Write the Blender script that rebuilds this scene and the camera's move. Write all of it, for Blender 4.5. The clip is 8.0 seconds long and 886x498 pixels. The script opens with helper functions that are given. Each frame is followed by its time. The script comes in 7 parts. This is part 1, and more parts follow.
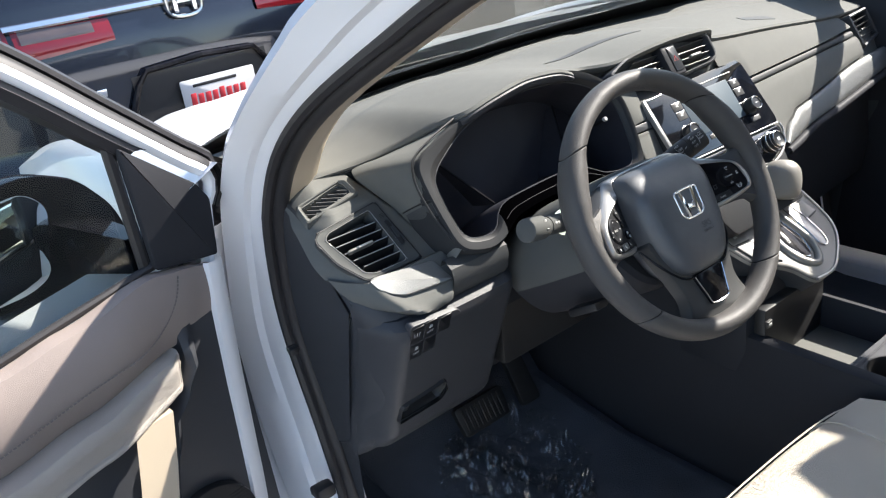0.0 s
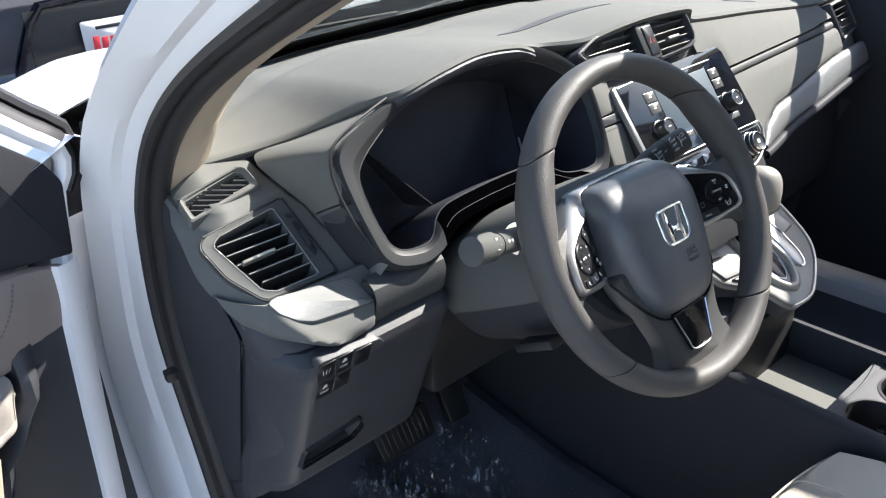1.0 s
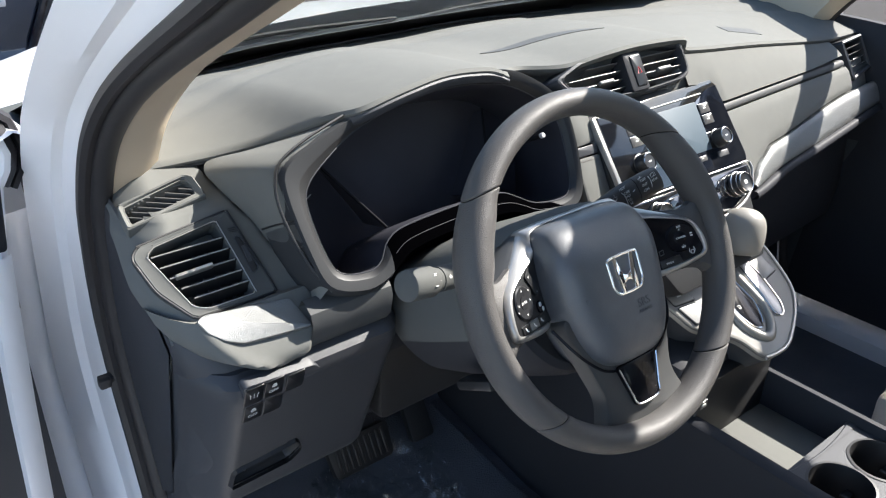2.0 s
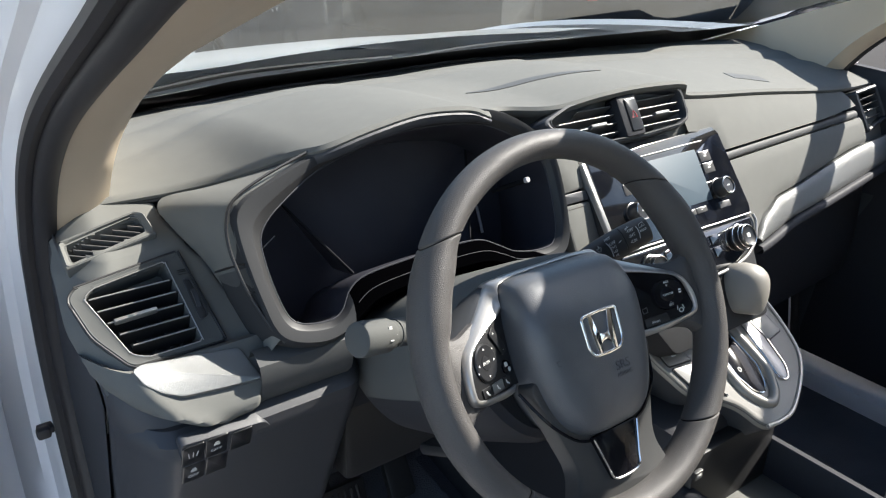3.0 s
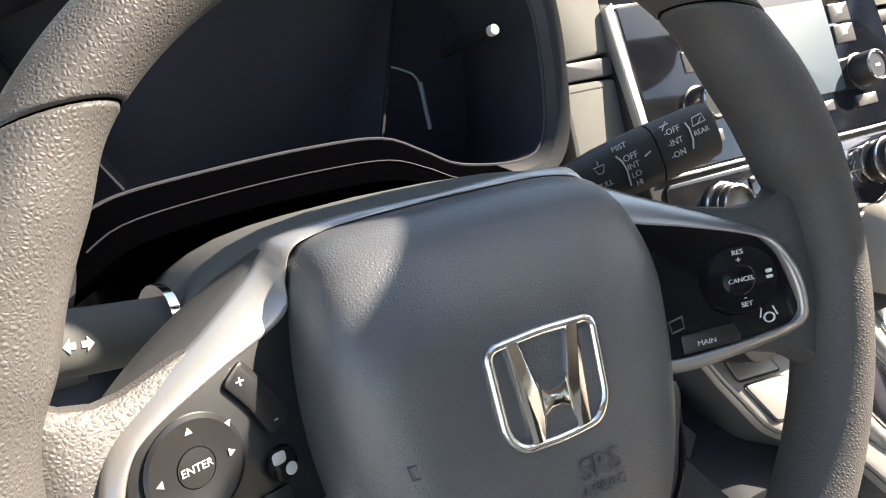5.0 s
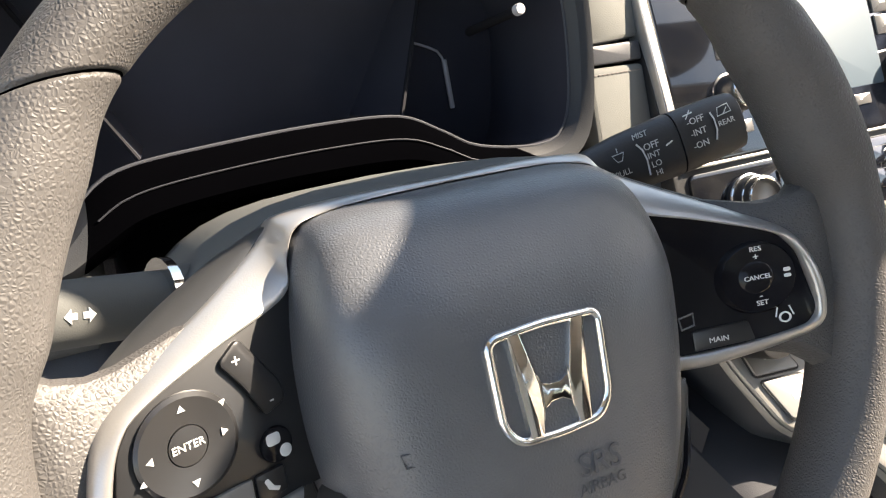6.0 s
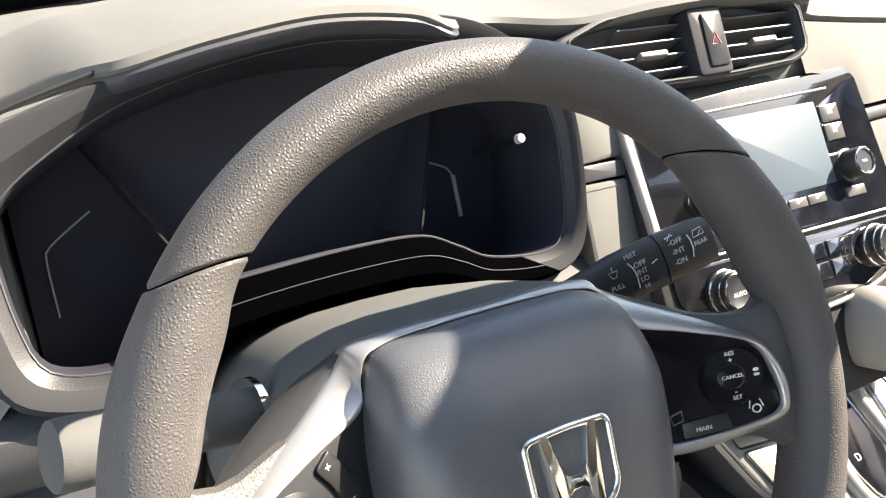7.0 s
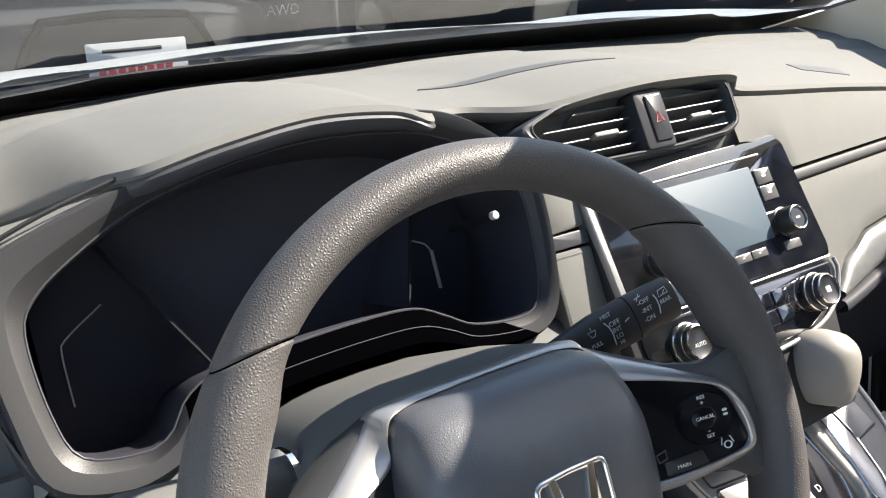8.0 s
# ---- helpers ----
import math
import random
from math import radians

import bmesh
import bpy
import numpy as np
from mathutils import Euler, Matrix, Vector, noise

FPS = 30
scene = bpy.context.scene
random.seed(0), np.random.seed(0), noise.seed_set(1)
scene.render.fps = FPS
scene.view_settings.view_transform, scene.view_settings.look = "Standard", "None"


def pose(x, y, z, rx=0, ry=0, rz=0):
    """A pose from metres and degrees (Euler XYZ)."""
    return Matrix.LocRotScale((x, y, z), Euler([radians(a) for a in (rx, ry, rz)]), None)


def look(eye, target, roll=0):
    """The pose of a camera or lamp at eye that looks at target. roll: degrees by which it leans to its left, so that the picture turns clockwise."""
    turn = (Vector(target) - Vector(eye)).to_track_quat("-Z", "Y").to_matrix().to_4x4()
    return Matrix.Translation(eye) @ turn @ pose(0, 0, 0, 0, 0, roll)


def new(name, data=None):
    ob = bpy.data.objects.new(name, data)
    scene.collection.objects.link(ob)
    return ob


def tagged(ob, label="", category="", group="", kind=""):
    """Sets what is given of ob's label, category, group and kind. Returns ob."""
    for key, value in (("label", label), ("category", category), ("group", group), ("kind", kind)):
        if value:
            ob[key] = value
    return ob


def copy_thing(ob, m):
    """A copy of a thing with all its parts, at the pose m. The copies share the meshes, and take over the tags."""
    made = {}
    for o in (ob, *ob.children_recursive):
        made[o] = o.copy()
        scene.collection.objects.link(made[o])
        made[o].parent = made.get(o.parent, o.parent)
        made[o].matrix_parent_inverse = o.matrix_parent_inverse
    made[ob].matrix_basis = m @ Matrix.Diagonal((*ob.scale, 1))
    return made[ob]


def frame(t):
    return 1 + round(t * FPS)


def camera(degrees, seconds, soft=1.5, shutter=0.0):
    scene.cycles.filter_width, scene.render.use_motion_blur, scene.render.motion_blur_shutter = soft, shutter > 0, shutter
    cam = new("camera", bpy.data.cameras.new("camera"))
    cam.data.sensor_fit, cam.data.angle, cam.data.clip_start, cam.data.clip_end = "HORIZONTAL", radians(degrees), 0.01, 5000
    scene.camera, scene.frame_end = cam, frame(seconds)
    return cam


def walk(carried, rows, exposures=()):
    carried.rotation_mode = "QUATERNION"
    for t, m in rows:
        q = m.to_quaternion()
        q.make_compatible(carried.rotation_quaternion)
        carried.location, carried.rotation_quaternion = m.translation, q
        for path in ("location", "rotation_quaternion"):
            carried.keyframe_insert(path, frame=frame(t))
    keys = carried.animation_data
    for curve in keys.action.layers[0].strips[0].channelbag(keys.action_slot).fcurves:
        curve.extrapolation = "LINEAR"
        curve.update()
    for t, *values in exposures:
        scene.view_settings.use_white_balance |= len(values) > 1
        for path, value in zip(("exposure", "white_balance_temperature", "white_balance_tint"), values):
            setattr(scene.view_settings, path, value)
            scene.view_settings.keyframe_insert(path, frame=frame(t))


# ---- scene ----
cam = camera(57.7, 8.0, soft=1.15)
PATH = [
    (0, (-1.172, -0.597, 1.398), (-0.12, 0.9, 0.59), -8.5),
    (0.5, (-1.107, -0.475, 1.384), (-0.013, 0.974, 0.544), -6.3),
    (1, (-1.033, -0.422, 1.361), (0.123, 0.934, 0.452), -3.3),
    (1.5, (-0.964, -0.427, 1.367), (0.18, 0.925, 0.437), -1.2),
    (2.8, (-0.906, -0.446, 1.378), (0.19, 0.995, 0.53), 1.6),
    (3, (-0.864, -0.42, 1.35), (0.242, 1.033, 0.534), 1.4),
    (3.5, (-0.743, -0.322, 1.301), (0.387, 1.068, 0.411), 1.8),
    (4, (-0.64, -0.256, 1.252), (0.438, 1.111, 0.267), 2.1),
    (4.5, (-0.579, -0.22, 1.2), (0.407, 1.204, 0.2), 2.1),
    (4.7, (-0.551, -0.2, 1.187), (0.388, 1.254, 0.185), 1.7),
    (5.8, (-0.5, -0.166, 1.171), (0.307, 1.316, 0.098), 2.4),
    (6, (-0.511, -0.177, 1.177), (0.297, 1.305, 0.104), 2.7),
    (6.5, (-0.534, -0.189, 1.202), (0.287, 1.317, 0.173), 2.5),
    (7, (-0.556, -0.21, 1.238), (0.318, 1.325, 0.3), 1.5),
    (7.5, (-0.587, -0.232, 1.266), (0.382, 1.313, 0.445), 0.5),
    (8, (-0.603, -0.235, 1.265), (0.414, 1.297, 0.478), -0.1),
]
EXPOSURES = [(0.0, 1.58, 6500, 11), (1.5, 1.81, 6350, 11), (3.0, 1.55, 6450, 10), (3.5, 1.67, 6250, 10), (4.0, 1.97, 6550, 11), (4.5, 2.21, 7050, 12), (6.0, 2.50, 7750, 14), (6.5, 2.62, 7800, 14), (7.0, 2.52, 7400, 14), (7.5, 2.19, 6950, 13), (8.0, 1.93, 6850, 13)]
walk(cam, [(t, look(eye, target, roll)) for t, eye, target, roll in PATH], EXPOSURES)

# ---- light ----
SUN = Vector((0.7284, -0.1284, 0.6730)).normalized()  # towards the sun: high, over the passenger side
world = bpy.data.worlds.new("sky")
scene.world = world
world.use_nodes = True
wn = world.node_tree
sky = wn.nodes.new("ShaderNodeTexSky")
sky.sky_type, sky.sun_disc = "NISHITA", False
sky.sun_elevation = math.asin(SUN.z)
sky.sun_rotation = math.atan2(SUN.x, SUN.y)
wn.links.new(sky.outputs[0], wn.nodes["Background"].inputs[0])
wn.nodes["Background"].inputs[1].default_value = 0.116
sun_data = bpy.data.lights.new("sun", "SUN")
sun_data.energy, sun_data.angle, sun_data.color = 5.0, radians(0.6), (1.0, 0.95, 0.86)
sun = new("sun", sun_data)
sun.matrix_world = look(SUN * 20, (0, 0, 0))

# ---- materials ----
def material(name, color, rough=0.5, metal=0.0, grain=0.0, scale=400.0, kind="noise", mottle=0.12, mottle_scale=6.0,
             coat=0.0, spec=0.5, rough_var=0.08, dust=0.0):
    """A principled surface with fine relief (grain, at scale per metre) and slow mottling of colour and roughness."""
    m = bpy.data.materials.new(name)
    m.use_nodes = True
    nt = m.node_tree
    b = nt.nodes["Principled BSDF"]
    b.inputs["Metallic"].default_value = metal
    b.inputs["Coat Weight"].default_value = coat
    b.inputs["Coat Roughness"].default_value = 0.04
    b.inputs["Specular IOR Level"].default_value = spec
    co = nt.nodes.new("ShaderNodeTexCoord")
    big = nt.nodes.new("ShaderNodeTexNoise")
    big.inputs["Scale"].default_value, big.inputs["Detail"].default_value = mottle_scale, 5.0
    nt.links.new(co.outputs["Object"], big.inputs["Vector"])
    ramp = nt.nodes.new("ShaderNodeMapRange")
    ramp.inputs["From Min"].default_value, ramp.inputs["From Max"].default_value = 0.3, 0.7
    ramp.inputs["To Min"].default_value, ramp.inputs["To Max"].default_value = 1 - mottle, 1 + mottle
    nt.links.new(big.outputs["Fac"], ramp.inputs["Value"])
    mul = nt.nodes.new("ShaderNodeMix")
    mul.data_type, mul.blend_type = "RGBA", "MULTIPLY"
    mul.inputs["Factor"].default_value = 1.0
    mul.inputs["A"].default_value = (*color, 1)
    nt.links.new(ramp.outputs["Result"], mul.inputs["B"])
    out = mul.outputs["Result"]
    if dust:
        fine = nt.nodes.new("ShaderNodeTexNoise")
        fine.inputs["Scale"].default_value, fine.inputs["Detail"].default_value = 45.0, 8.0
        nt.links.new(co.outputs["Object"], fine.inputs["Vector"])
        cut = nt.nodes.new("ShaderNodeMapRange")
        cut.inputs["From Min"].default_value, cut.inputs["From Max"].default_value = 0.45, 0.8
        cut.inputs["To Max"].default_value = dust
        nt.links.new(fine.outputs["Fac"], cut.inputs["Value"])
        mix = nt.nodes.new("ShaderNodeMix")
        mix.data_type = "RGBA"
        mix.inputs["B"].default_value = (0.42, 0.40, 0.36, 1)
        nt.links.new(cut.outputs["Result"], mix.inputs["Factor"])
        nt.links.new(out, mix.inputs["A"])
        out = mix.outputs["Result"]
    nt.links.new(out, b.inputs["Base Color"])
    rr = nt.nodes.new("ShaderNodeMapRange")
    rr.inputs["To Min"].default_value, rr.inputs["To Max"].default_value = max(rough - rough_var, 0.02), min(rough + rough_var, 1.0)
    nt.links.new(big.outputs["Fac"], rr.inputs["Value"])
    nt.links.new(rr.outputs["Result"], b.inputs["Roughness"])
    if grain:
        if kind == "leather":
            tex = nt.nodes.new("ShaderNodeTexVoronoi")
            tex.feature = "DISTANCE_TO_EDGE"
            warp = nt.nodes.new("ShaderNodeTexNoise")
            warp.inputs["Scale"].default_value = scale * 0.3
            nt.links.new(co.outputs["Object"], warp.inputs["Vector"])
            add = nt.nodes.new("ShaderNodeMix")
            add.data_type, add.blend_type = "RGBA", "ADD"
            add.inputs["Factor"].default_value = 1.0 / scale
            nt.links.new(co.outputs["Object"], add.inputs["A"])
            nt.links.new(warp.outputs["Color"], add.inputs["B"])
            nt.links.new(add.outputs["Result"], tex.inputs["Vector"])
            pebble = nt.nodes.new("ShaderNodeMapRange")
            pebble.interpolation_type = "SMOOTHSTEP"
            pebble.inputs["From Max"].default_value = 0.50
            nt.links.new(tex.outputs["Distance"], pebble.inputs["Value"])
            h = pebble.outputs["Result"]
        elif kind == "weave":
            tex = nt.nodes.new("ShaderNodeTexWave")
            tex.inputs["Distortion"].default_value = 0.4
            nt.links.new(co.outputs["Object"], tex.inputs["Vector"])
            h = tex.outputs["Fac"]
        else:
            tex = nt.nodes.new("ShaderNodeTexNoise")
            tex.inputs["Detail"].default_value = 3.0
            nt.links.new(co.outputs["Object"], tex.inputs["Vector"])
            h = tex.outputs["Fac"]
        tex.inputs["Scale"].default_value = scale
        bump = nt.nodes.new("ShaderNodeBump")
        bump.inputs["Strength"].default_value = min(grain, 1.0)
        bump.inputs["Distance"].default_value = (0.22 if kind == "leather" else 0.6) / scale
        nt.links.new(h, bump.inputs["Height"])
        nt.links.new(bump.outputs["Normal"], b.inputs["Normal"])
    return m


def glass_material(name, tint=(0.9, 0.95, 0.93), haze=0.0):
    """A thin pane: clear, with a mirror-like gloss that grows at a grazing angle."""
    m = bpy.data.materials.new(name)
    m.use_nodes = True
    nt = m.node_tree
    nt.nodes.remove(nt.nodes["Principled BSDF"])
    clear, gloss, mix = (nt.nodes.new("ShaderNodeBsdf" + k) if k != "Mix" else nt.nodes.new("ShaderNodeMixShader")
                         for k in ("Transparent", "Glossy", "Mix"))
    clear.inputs["Color"].default_value = (*tint, 1)
    gloss.inputs["Roughness"].default_value = 0.02
    edge_on = nt.nodes.new("ShaderNodeLayerWeight")
    edge_on.inputs["Blend"].default_value = 0.5
    steep = nt.nodes.new("ShaderNodeMath")
    steep.operation = "POWER"
    steep.inputs[1].default_value = 5.0
    nt.links.new(edge_on.outputs["Facing"], steep.inputs[0])
    share = nt.nodes.new("ShaderNodeMapRange")
    share.inputs["To Min"].default_value, share.inputs["To Max"].default_value = 0.06, 0.95
    nt.links.new(steep.outputs[0], share.inputs["Value"])
    nt.links.new(share.outputs["Result"], mix.inputs[0])
    nt.links.new(clear.outputs[0], mix.inputs[1])
    nt.links.new(gloss.outputs[0], mix.inputs[2])
    nt.links.new(mix.outputs[0], nt.nodes["Material Output"].inputs["Surface"])
    return m


DASH = material("charcoal_soft_plastic", (0.130, 0.131, 0.123), 0.78, grain=0.28, scale=1000, kind="leather", mottle=0.05, dust=0.03, spec=0.16)
DASH_MID = material("dark_grey_moulding", (0.058, 0.060, 0.061), 0.62, grain=0.25, scale=900, kind="leather", mottle=0.1, spec=0.35)
FRAME = material("charcoal_vent_frame", (0.085, 0.087, 0.084), 0.72, grain=0.2, scale=1000, kind="leather", mottle=0.1, spec=0.16)
LOUVRE = material("satin_grey_louvre", (0.075, 0.075, 0.075), 0.36, mottle=0.1, spec=0.6)
# pale metallic tone carries the glint of sun and sky along vent edges
LOUVRE_EDGE = material("louvre_edge_glint", (0.33, 0.32, 0.31), 0.3, metal=0.5, mottle=0.1, spec=0.6)
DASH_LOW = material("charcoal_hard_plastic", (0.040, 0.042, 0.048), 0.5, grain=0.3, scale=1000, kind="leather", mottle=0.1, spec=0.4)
DASH_BEZEL = material("bezel_moulding", (0.036, 0.037, 0.039), 0.85, grain=0.2, scale=900, kind="leather", mottle=0.1, spec=0.08)
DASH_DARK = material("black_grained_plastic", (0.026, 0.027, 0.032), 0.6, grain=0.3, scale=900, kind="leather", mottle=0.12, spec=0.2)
SPOKE = material("smooth_spoke_plastic", (0.040, 0.040, 0.040), 0.42, grain=0.05, scale=1200, mottle=0.1, spec=0.5)
LEATHER = material("charcoal_rim_leather", (0.068, 0.064, 0.062), 0.50, grain=0.62, scale=660, kind="leather", mottle=0.08, spec=0.38)
AIRBAG = material("charcoal_airbag_vinyl", (0.068, 0.072, 0.080), 0.40, grain=0.34, scale=780, kind="leather", mottle=0.12, dust=0.05, spec=0.75)
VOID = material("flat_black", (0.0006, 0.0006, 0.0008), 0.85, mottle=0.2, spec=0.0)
KNOB = material("pale_grey_knob_leather", (0.215, 0.203, 0.182), 0.5, grain=0.15, scale=900, kind="leather", mottle=0.06)
BLACK = material("matt_black_plastic", (0.014, 0.014, 0.015), 0.5, mottle=0.2, grain=0.2, scale=900)
GLOSS = material("gloss_black_panel", (0.006, 0.006, 0.008), 0.09, mottle=0.3, rough_var=0.04, dust=0.02, spec=0.17)
FASCIA = material("polished_black_fascia", (0.006, 0.007, 0.010), 0.07, mottle=0.3, rough_var=0.03, dust=0.03, spec=0.6, coat=0.9)
BUTTON = material("black_button_plastic", (0.016, 0.016, 0.017), 0.3, mottle=0.2, rough_var=0.1)
SILVER = material("satin_silver_paint", (0.41, 0.40, 0.387), 0.37, metal=0.75, grain=0.12, scale=1500, mottle=0.05)
BRUSHED = material("textured_silver_trim", (0.235, 0.238, 0.235), 0.48, metal=0.7, grain=0.4, scale=900, kind="weave", mottle=0.05)
CHROME = material("chrome", (0.82, 0.81, 0.79), 0.11, metal=1.0, mottle=0.04, rough_var=0.03)
GREY_BTN = material("grey_console_button", (0.14, 0.14, 0.135), 0.4, mottle=0.1)
STEREO_BTN = material("grey_stereo_button", (0.075, 0.073, 0.072), 0.35, mottle=0.1)
WHITE_INK = material("white_marking", (0.60, 0.60, 0.58), 0.6, mottle=0.05)
PRINT = material("worn_white_print", (0.50, 0.50, 0.49), 0.6, mottle=0.2, mottle_scale=300)
RED_INK = material("red_marking", (0.55, 0.03, 0.04), 0.5, mottle=0.05)
MARK = material("pale_gauge_mark", (0.42, 0.41, 0.42), 0.5, mottle=0.1)
EMBOSS = material("embossed_marking", (0.060, 0.063, 0.070), 0.6, mottle=0.1)
# blue base colour holds the sky reflection; too rough to mirror it
SCREEN = material("display_glass", (0.036, 0.062, 0.086), 0.62, mottle=0.06, rough_var=0.03, spec=0.45)
LENS_FACE = material("dark_gauge_face", (0.033, 0.033, 0.041), 0.4, mottle=0.3, rough_var=0.1, spec=0.08)
RIDGE = material("gauge_ridge", (0.012, 0.012, 0.014), 0.8, mottle=0.1, spec=0.08)
PAINT_WHITE = material("white_car_paint", (0.86, 0.85, 0.86), 0.45, mottle=0.03, mottle_scale=3, coat=0.6, spec=0.35, rough_var=0.06)
PAINT_DARK = material("dark_navy_car_paint", (0.006, 0.008, 0.014), 0.12, mottle=0.2, mottle_scale=3, coat=1.0, rough_var=0.05)
RUBBER = material("black_door_seal_rubber", (0.020, 0.018, 0.019), 0.50, grain=0.08, scale=900, mottle=0.15)
BEIGE = material("beige_pillar_trim", (0.52, 0.43, 0.32), 0.7, grain=0.4, scale=900, mottle=0.06)
IVORY = material("ivory_seat_cloth", (0.56, 0.50, 0.42), 0.85, grain=0.6, scale=1200, kind="weave", mottle=0.07)
IVORY_SIDE = material("ivory_seat_vinyl", (0.50, 0.45, 0.38), 0.6, grain=0.5, scale=600, kind="leather", mottle=0.06)
DOOR_PAD = material("taupe_door_vinyl", (0.25, 0.205, 0.185), 0.55, grain=0.5, scale=700, kind="leather", mottle=0.08)
DOOR_TRIM = material("woven_beige_door_trim", (0.42, 0.38, 0.34), 0.5, grain=0.6, scale=900, kind="weave", mottle=0.06)
CARPET = material("black_carpet", (0.075, 0.080, 0.095), 0.95, grain=1.0, scale=350, mottle=0.3)
STITCH = material("grey_thread", (0.16, 0.14, 0.13), 0.8, mottle=0.1)
RED_LAMP = material("red_lamp_plastic", (0.13, 0.004, 0.007), 0.12, mottle=0.15, coat=0.8)
CLEAR_LAMP = material("smoky_lamp_plastic", (0.07, 0.055, 0.055), 0.15, mottle=0.2, coat=0.8)
PLATE = material("white_plate", (0.50, 0.50, 0.51), 0.4, mottle=0.05)
CHAMPAGNE = material("champagne_satin_plastic", (0.225, 0.216, 0.20), 0.38, metal=0.35, grain=0.08, scale=1500, mottle=0.05)
COWL = material("grey_cowl_plastic", (0.06, 0.065, 0.06), 0.6, mottle=0.2, grain=0.3, scale=300)
ASPHALT = material("pale_concrete", (0.34, 0.335, 0.325), 0.9, grain=1.0, scale=160, mottle=0.25, mottle_scale=1.2, dust=0.15)
ALLOY = material("alloy_wheel", (0.5, 0.5, 0.5), 0.3, metal=0.9)
MIRROR = material("mirror_glass", (0.85, 0.88, 0.9), 0.02, metal=1.0, mottle=0.02, rough_var=0.01)
HEADLINER = material("grey_headliner", (0.45, 0.43, 0.40), 0.95, grain=0.4, scale=900, mottle=0.05)
GLASS = glass_material("window_glass", (0.74, 0.80, 0.78))
PRIVACY = glass_material("privacy_glass", (0.10, 0.11, 0.11))
FILM = glass_material("clear_plastic_film", (0.93, 0.93, 0.93))

# ---- builders ----
LOCAL = set()


def thing(name, m=None, label="", category="", group="", kind="", base=(0, 0, 0)):
    """An Empty that carries a thing's parts. With m, the parts are modelled in that frame; without, in the world."""
    ob = new(name)
    ob.empty_display_size = 0.05
    ob.location = base
    if m is not None:
        ob.matrix_basis = m
        LOCAL.add(ob.name)
    return tagged(ob, label, category, group, kind)


def part(name, bm, mat, parent=None, label="", smooth=True):
    me = bpy.data.meshes.new(name)
    bmesh.ops.recalc_face_normals(bm, faces=bm.faces)
    for f in bm.faces:
        f.smooth = smooth
    bm.to_mesh(me)
    bm.free()
    me.materials.append(mat)
    if smooth:
        me.set_sharp_from_angle(angle=radians(38))
    ob = new(name, me)
    if parent is not None:
        ob.parent = parent
        if parent.name in LOCAL:
            LOCAL.add(ob.name)
        elif parent.parent is None:
            ob.matrix_parent_inverse = Matrix.Translation(-parent.location)
    return tagged(ob, label)


def curve_through(pts, n, closed=False):
    """n points on a Catmull-Rom curve through pts, evenly spaced along it."""
    p = [Vector(q) for q in pts]
    k = len(p)
    dense = []
    for i in range(k if closed else k - 1):
        a, b, c, d = (p[(i + j) % k] if closed else p[min(max(i + j, 0), k - 1)] for j in (-1, 0, 1, 2))
        for s in range(16):
            t = s / 16
            dense.append(0.5 * (2 * b + (c - a) * t + (2 * a - 5 * b + 4 * c - d) * t * t + (3 * b - a - 3 * c + d) * t ** 3))
    if closed:
        dense.append(dense[0].copy())
    else:
        dense.append(p[-1])
    run = [0.0]
    for a, b in zip(dense, dense[1:]):
        run.append(run[-1] + (b - a).length)
    out, j = [], 0
    for i in range(n):
        want = run[-1] * i / (n if closed else n - 1)
        while j < len(run) - 2 and run[j + 1] < want:
            j += 1
        f = (want - run[j]) / max(run[j + 1] - run[j], 1e-9)
        out.append(dense[j].lerp(dense[j + 1], min(max(f, 0), 1)))
    return out


def fillet(pts, r, n=5):
    """A closed 2D outline with its corners rounded to about r."""
    p = [Vector(q) for q in pts]
    out = []
    for i, b in enumerate(p):
        a, c = p[i - 1], p[(i + 1) % len(p)]
        ra = min(r, (a - b).length * 0.45, (c - b).length * 0.45)
        s, e = b + (a - b).normalized() * ra, b + (c - b).normalized() * ra
        for k in range(n + 1):
            t = k / n
            out.append((1 - t) ** 2 * s + 2 * t * (1 - t) * b + t * t * e)
    return out


def inset(outline, d):
    """The closed 2D outline moved inwards by d."""
    n = len(outline)
    area = sum(outline[i - 1].x * outline[i].y - outline[i].x * outline[i - 1].y for i in range(n))
    sign = 1 if area > 0 else -1
    out = []
    for i in range(n):
        t = (outline[(i + 1) % n] - outline[i - 1])
        t = t.normalized() if t.length > 1e-9 else Vector((1, 0))
        out.append(outline[i] + sign * d * Vector((-t.y, t.x)))
    return out


def loft(rows, ring=False, cap=False, closed=False):
    """A skin over rows of points. ring: each row closes on itself; closed: the last row joins the first."""
    bm = bmesh.new()
    vs = [[bm.verts.new(p) for p in row] for row in rows]
    n = len(vs[0])
    pairs = list(zip(vs, vs[1:])) + ([(vs[-1], vs[0])] if closed else [])
    for a, b in pairs:
        for i in range(n if ring else n - 1):
            j = (i + 1) % n
            bm.faces.new((a[i], a[j], b[j], b[i]))
    if cap:
        for row in (vs[0], vs[-1]) if cap is True else (vs[-1],):
            bm.faces.new(row)
    return bm


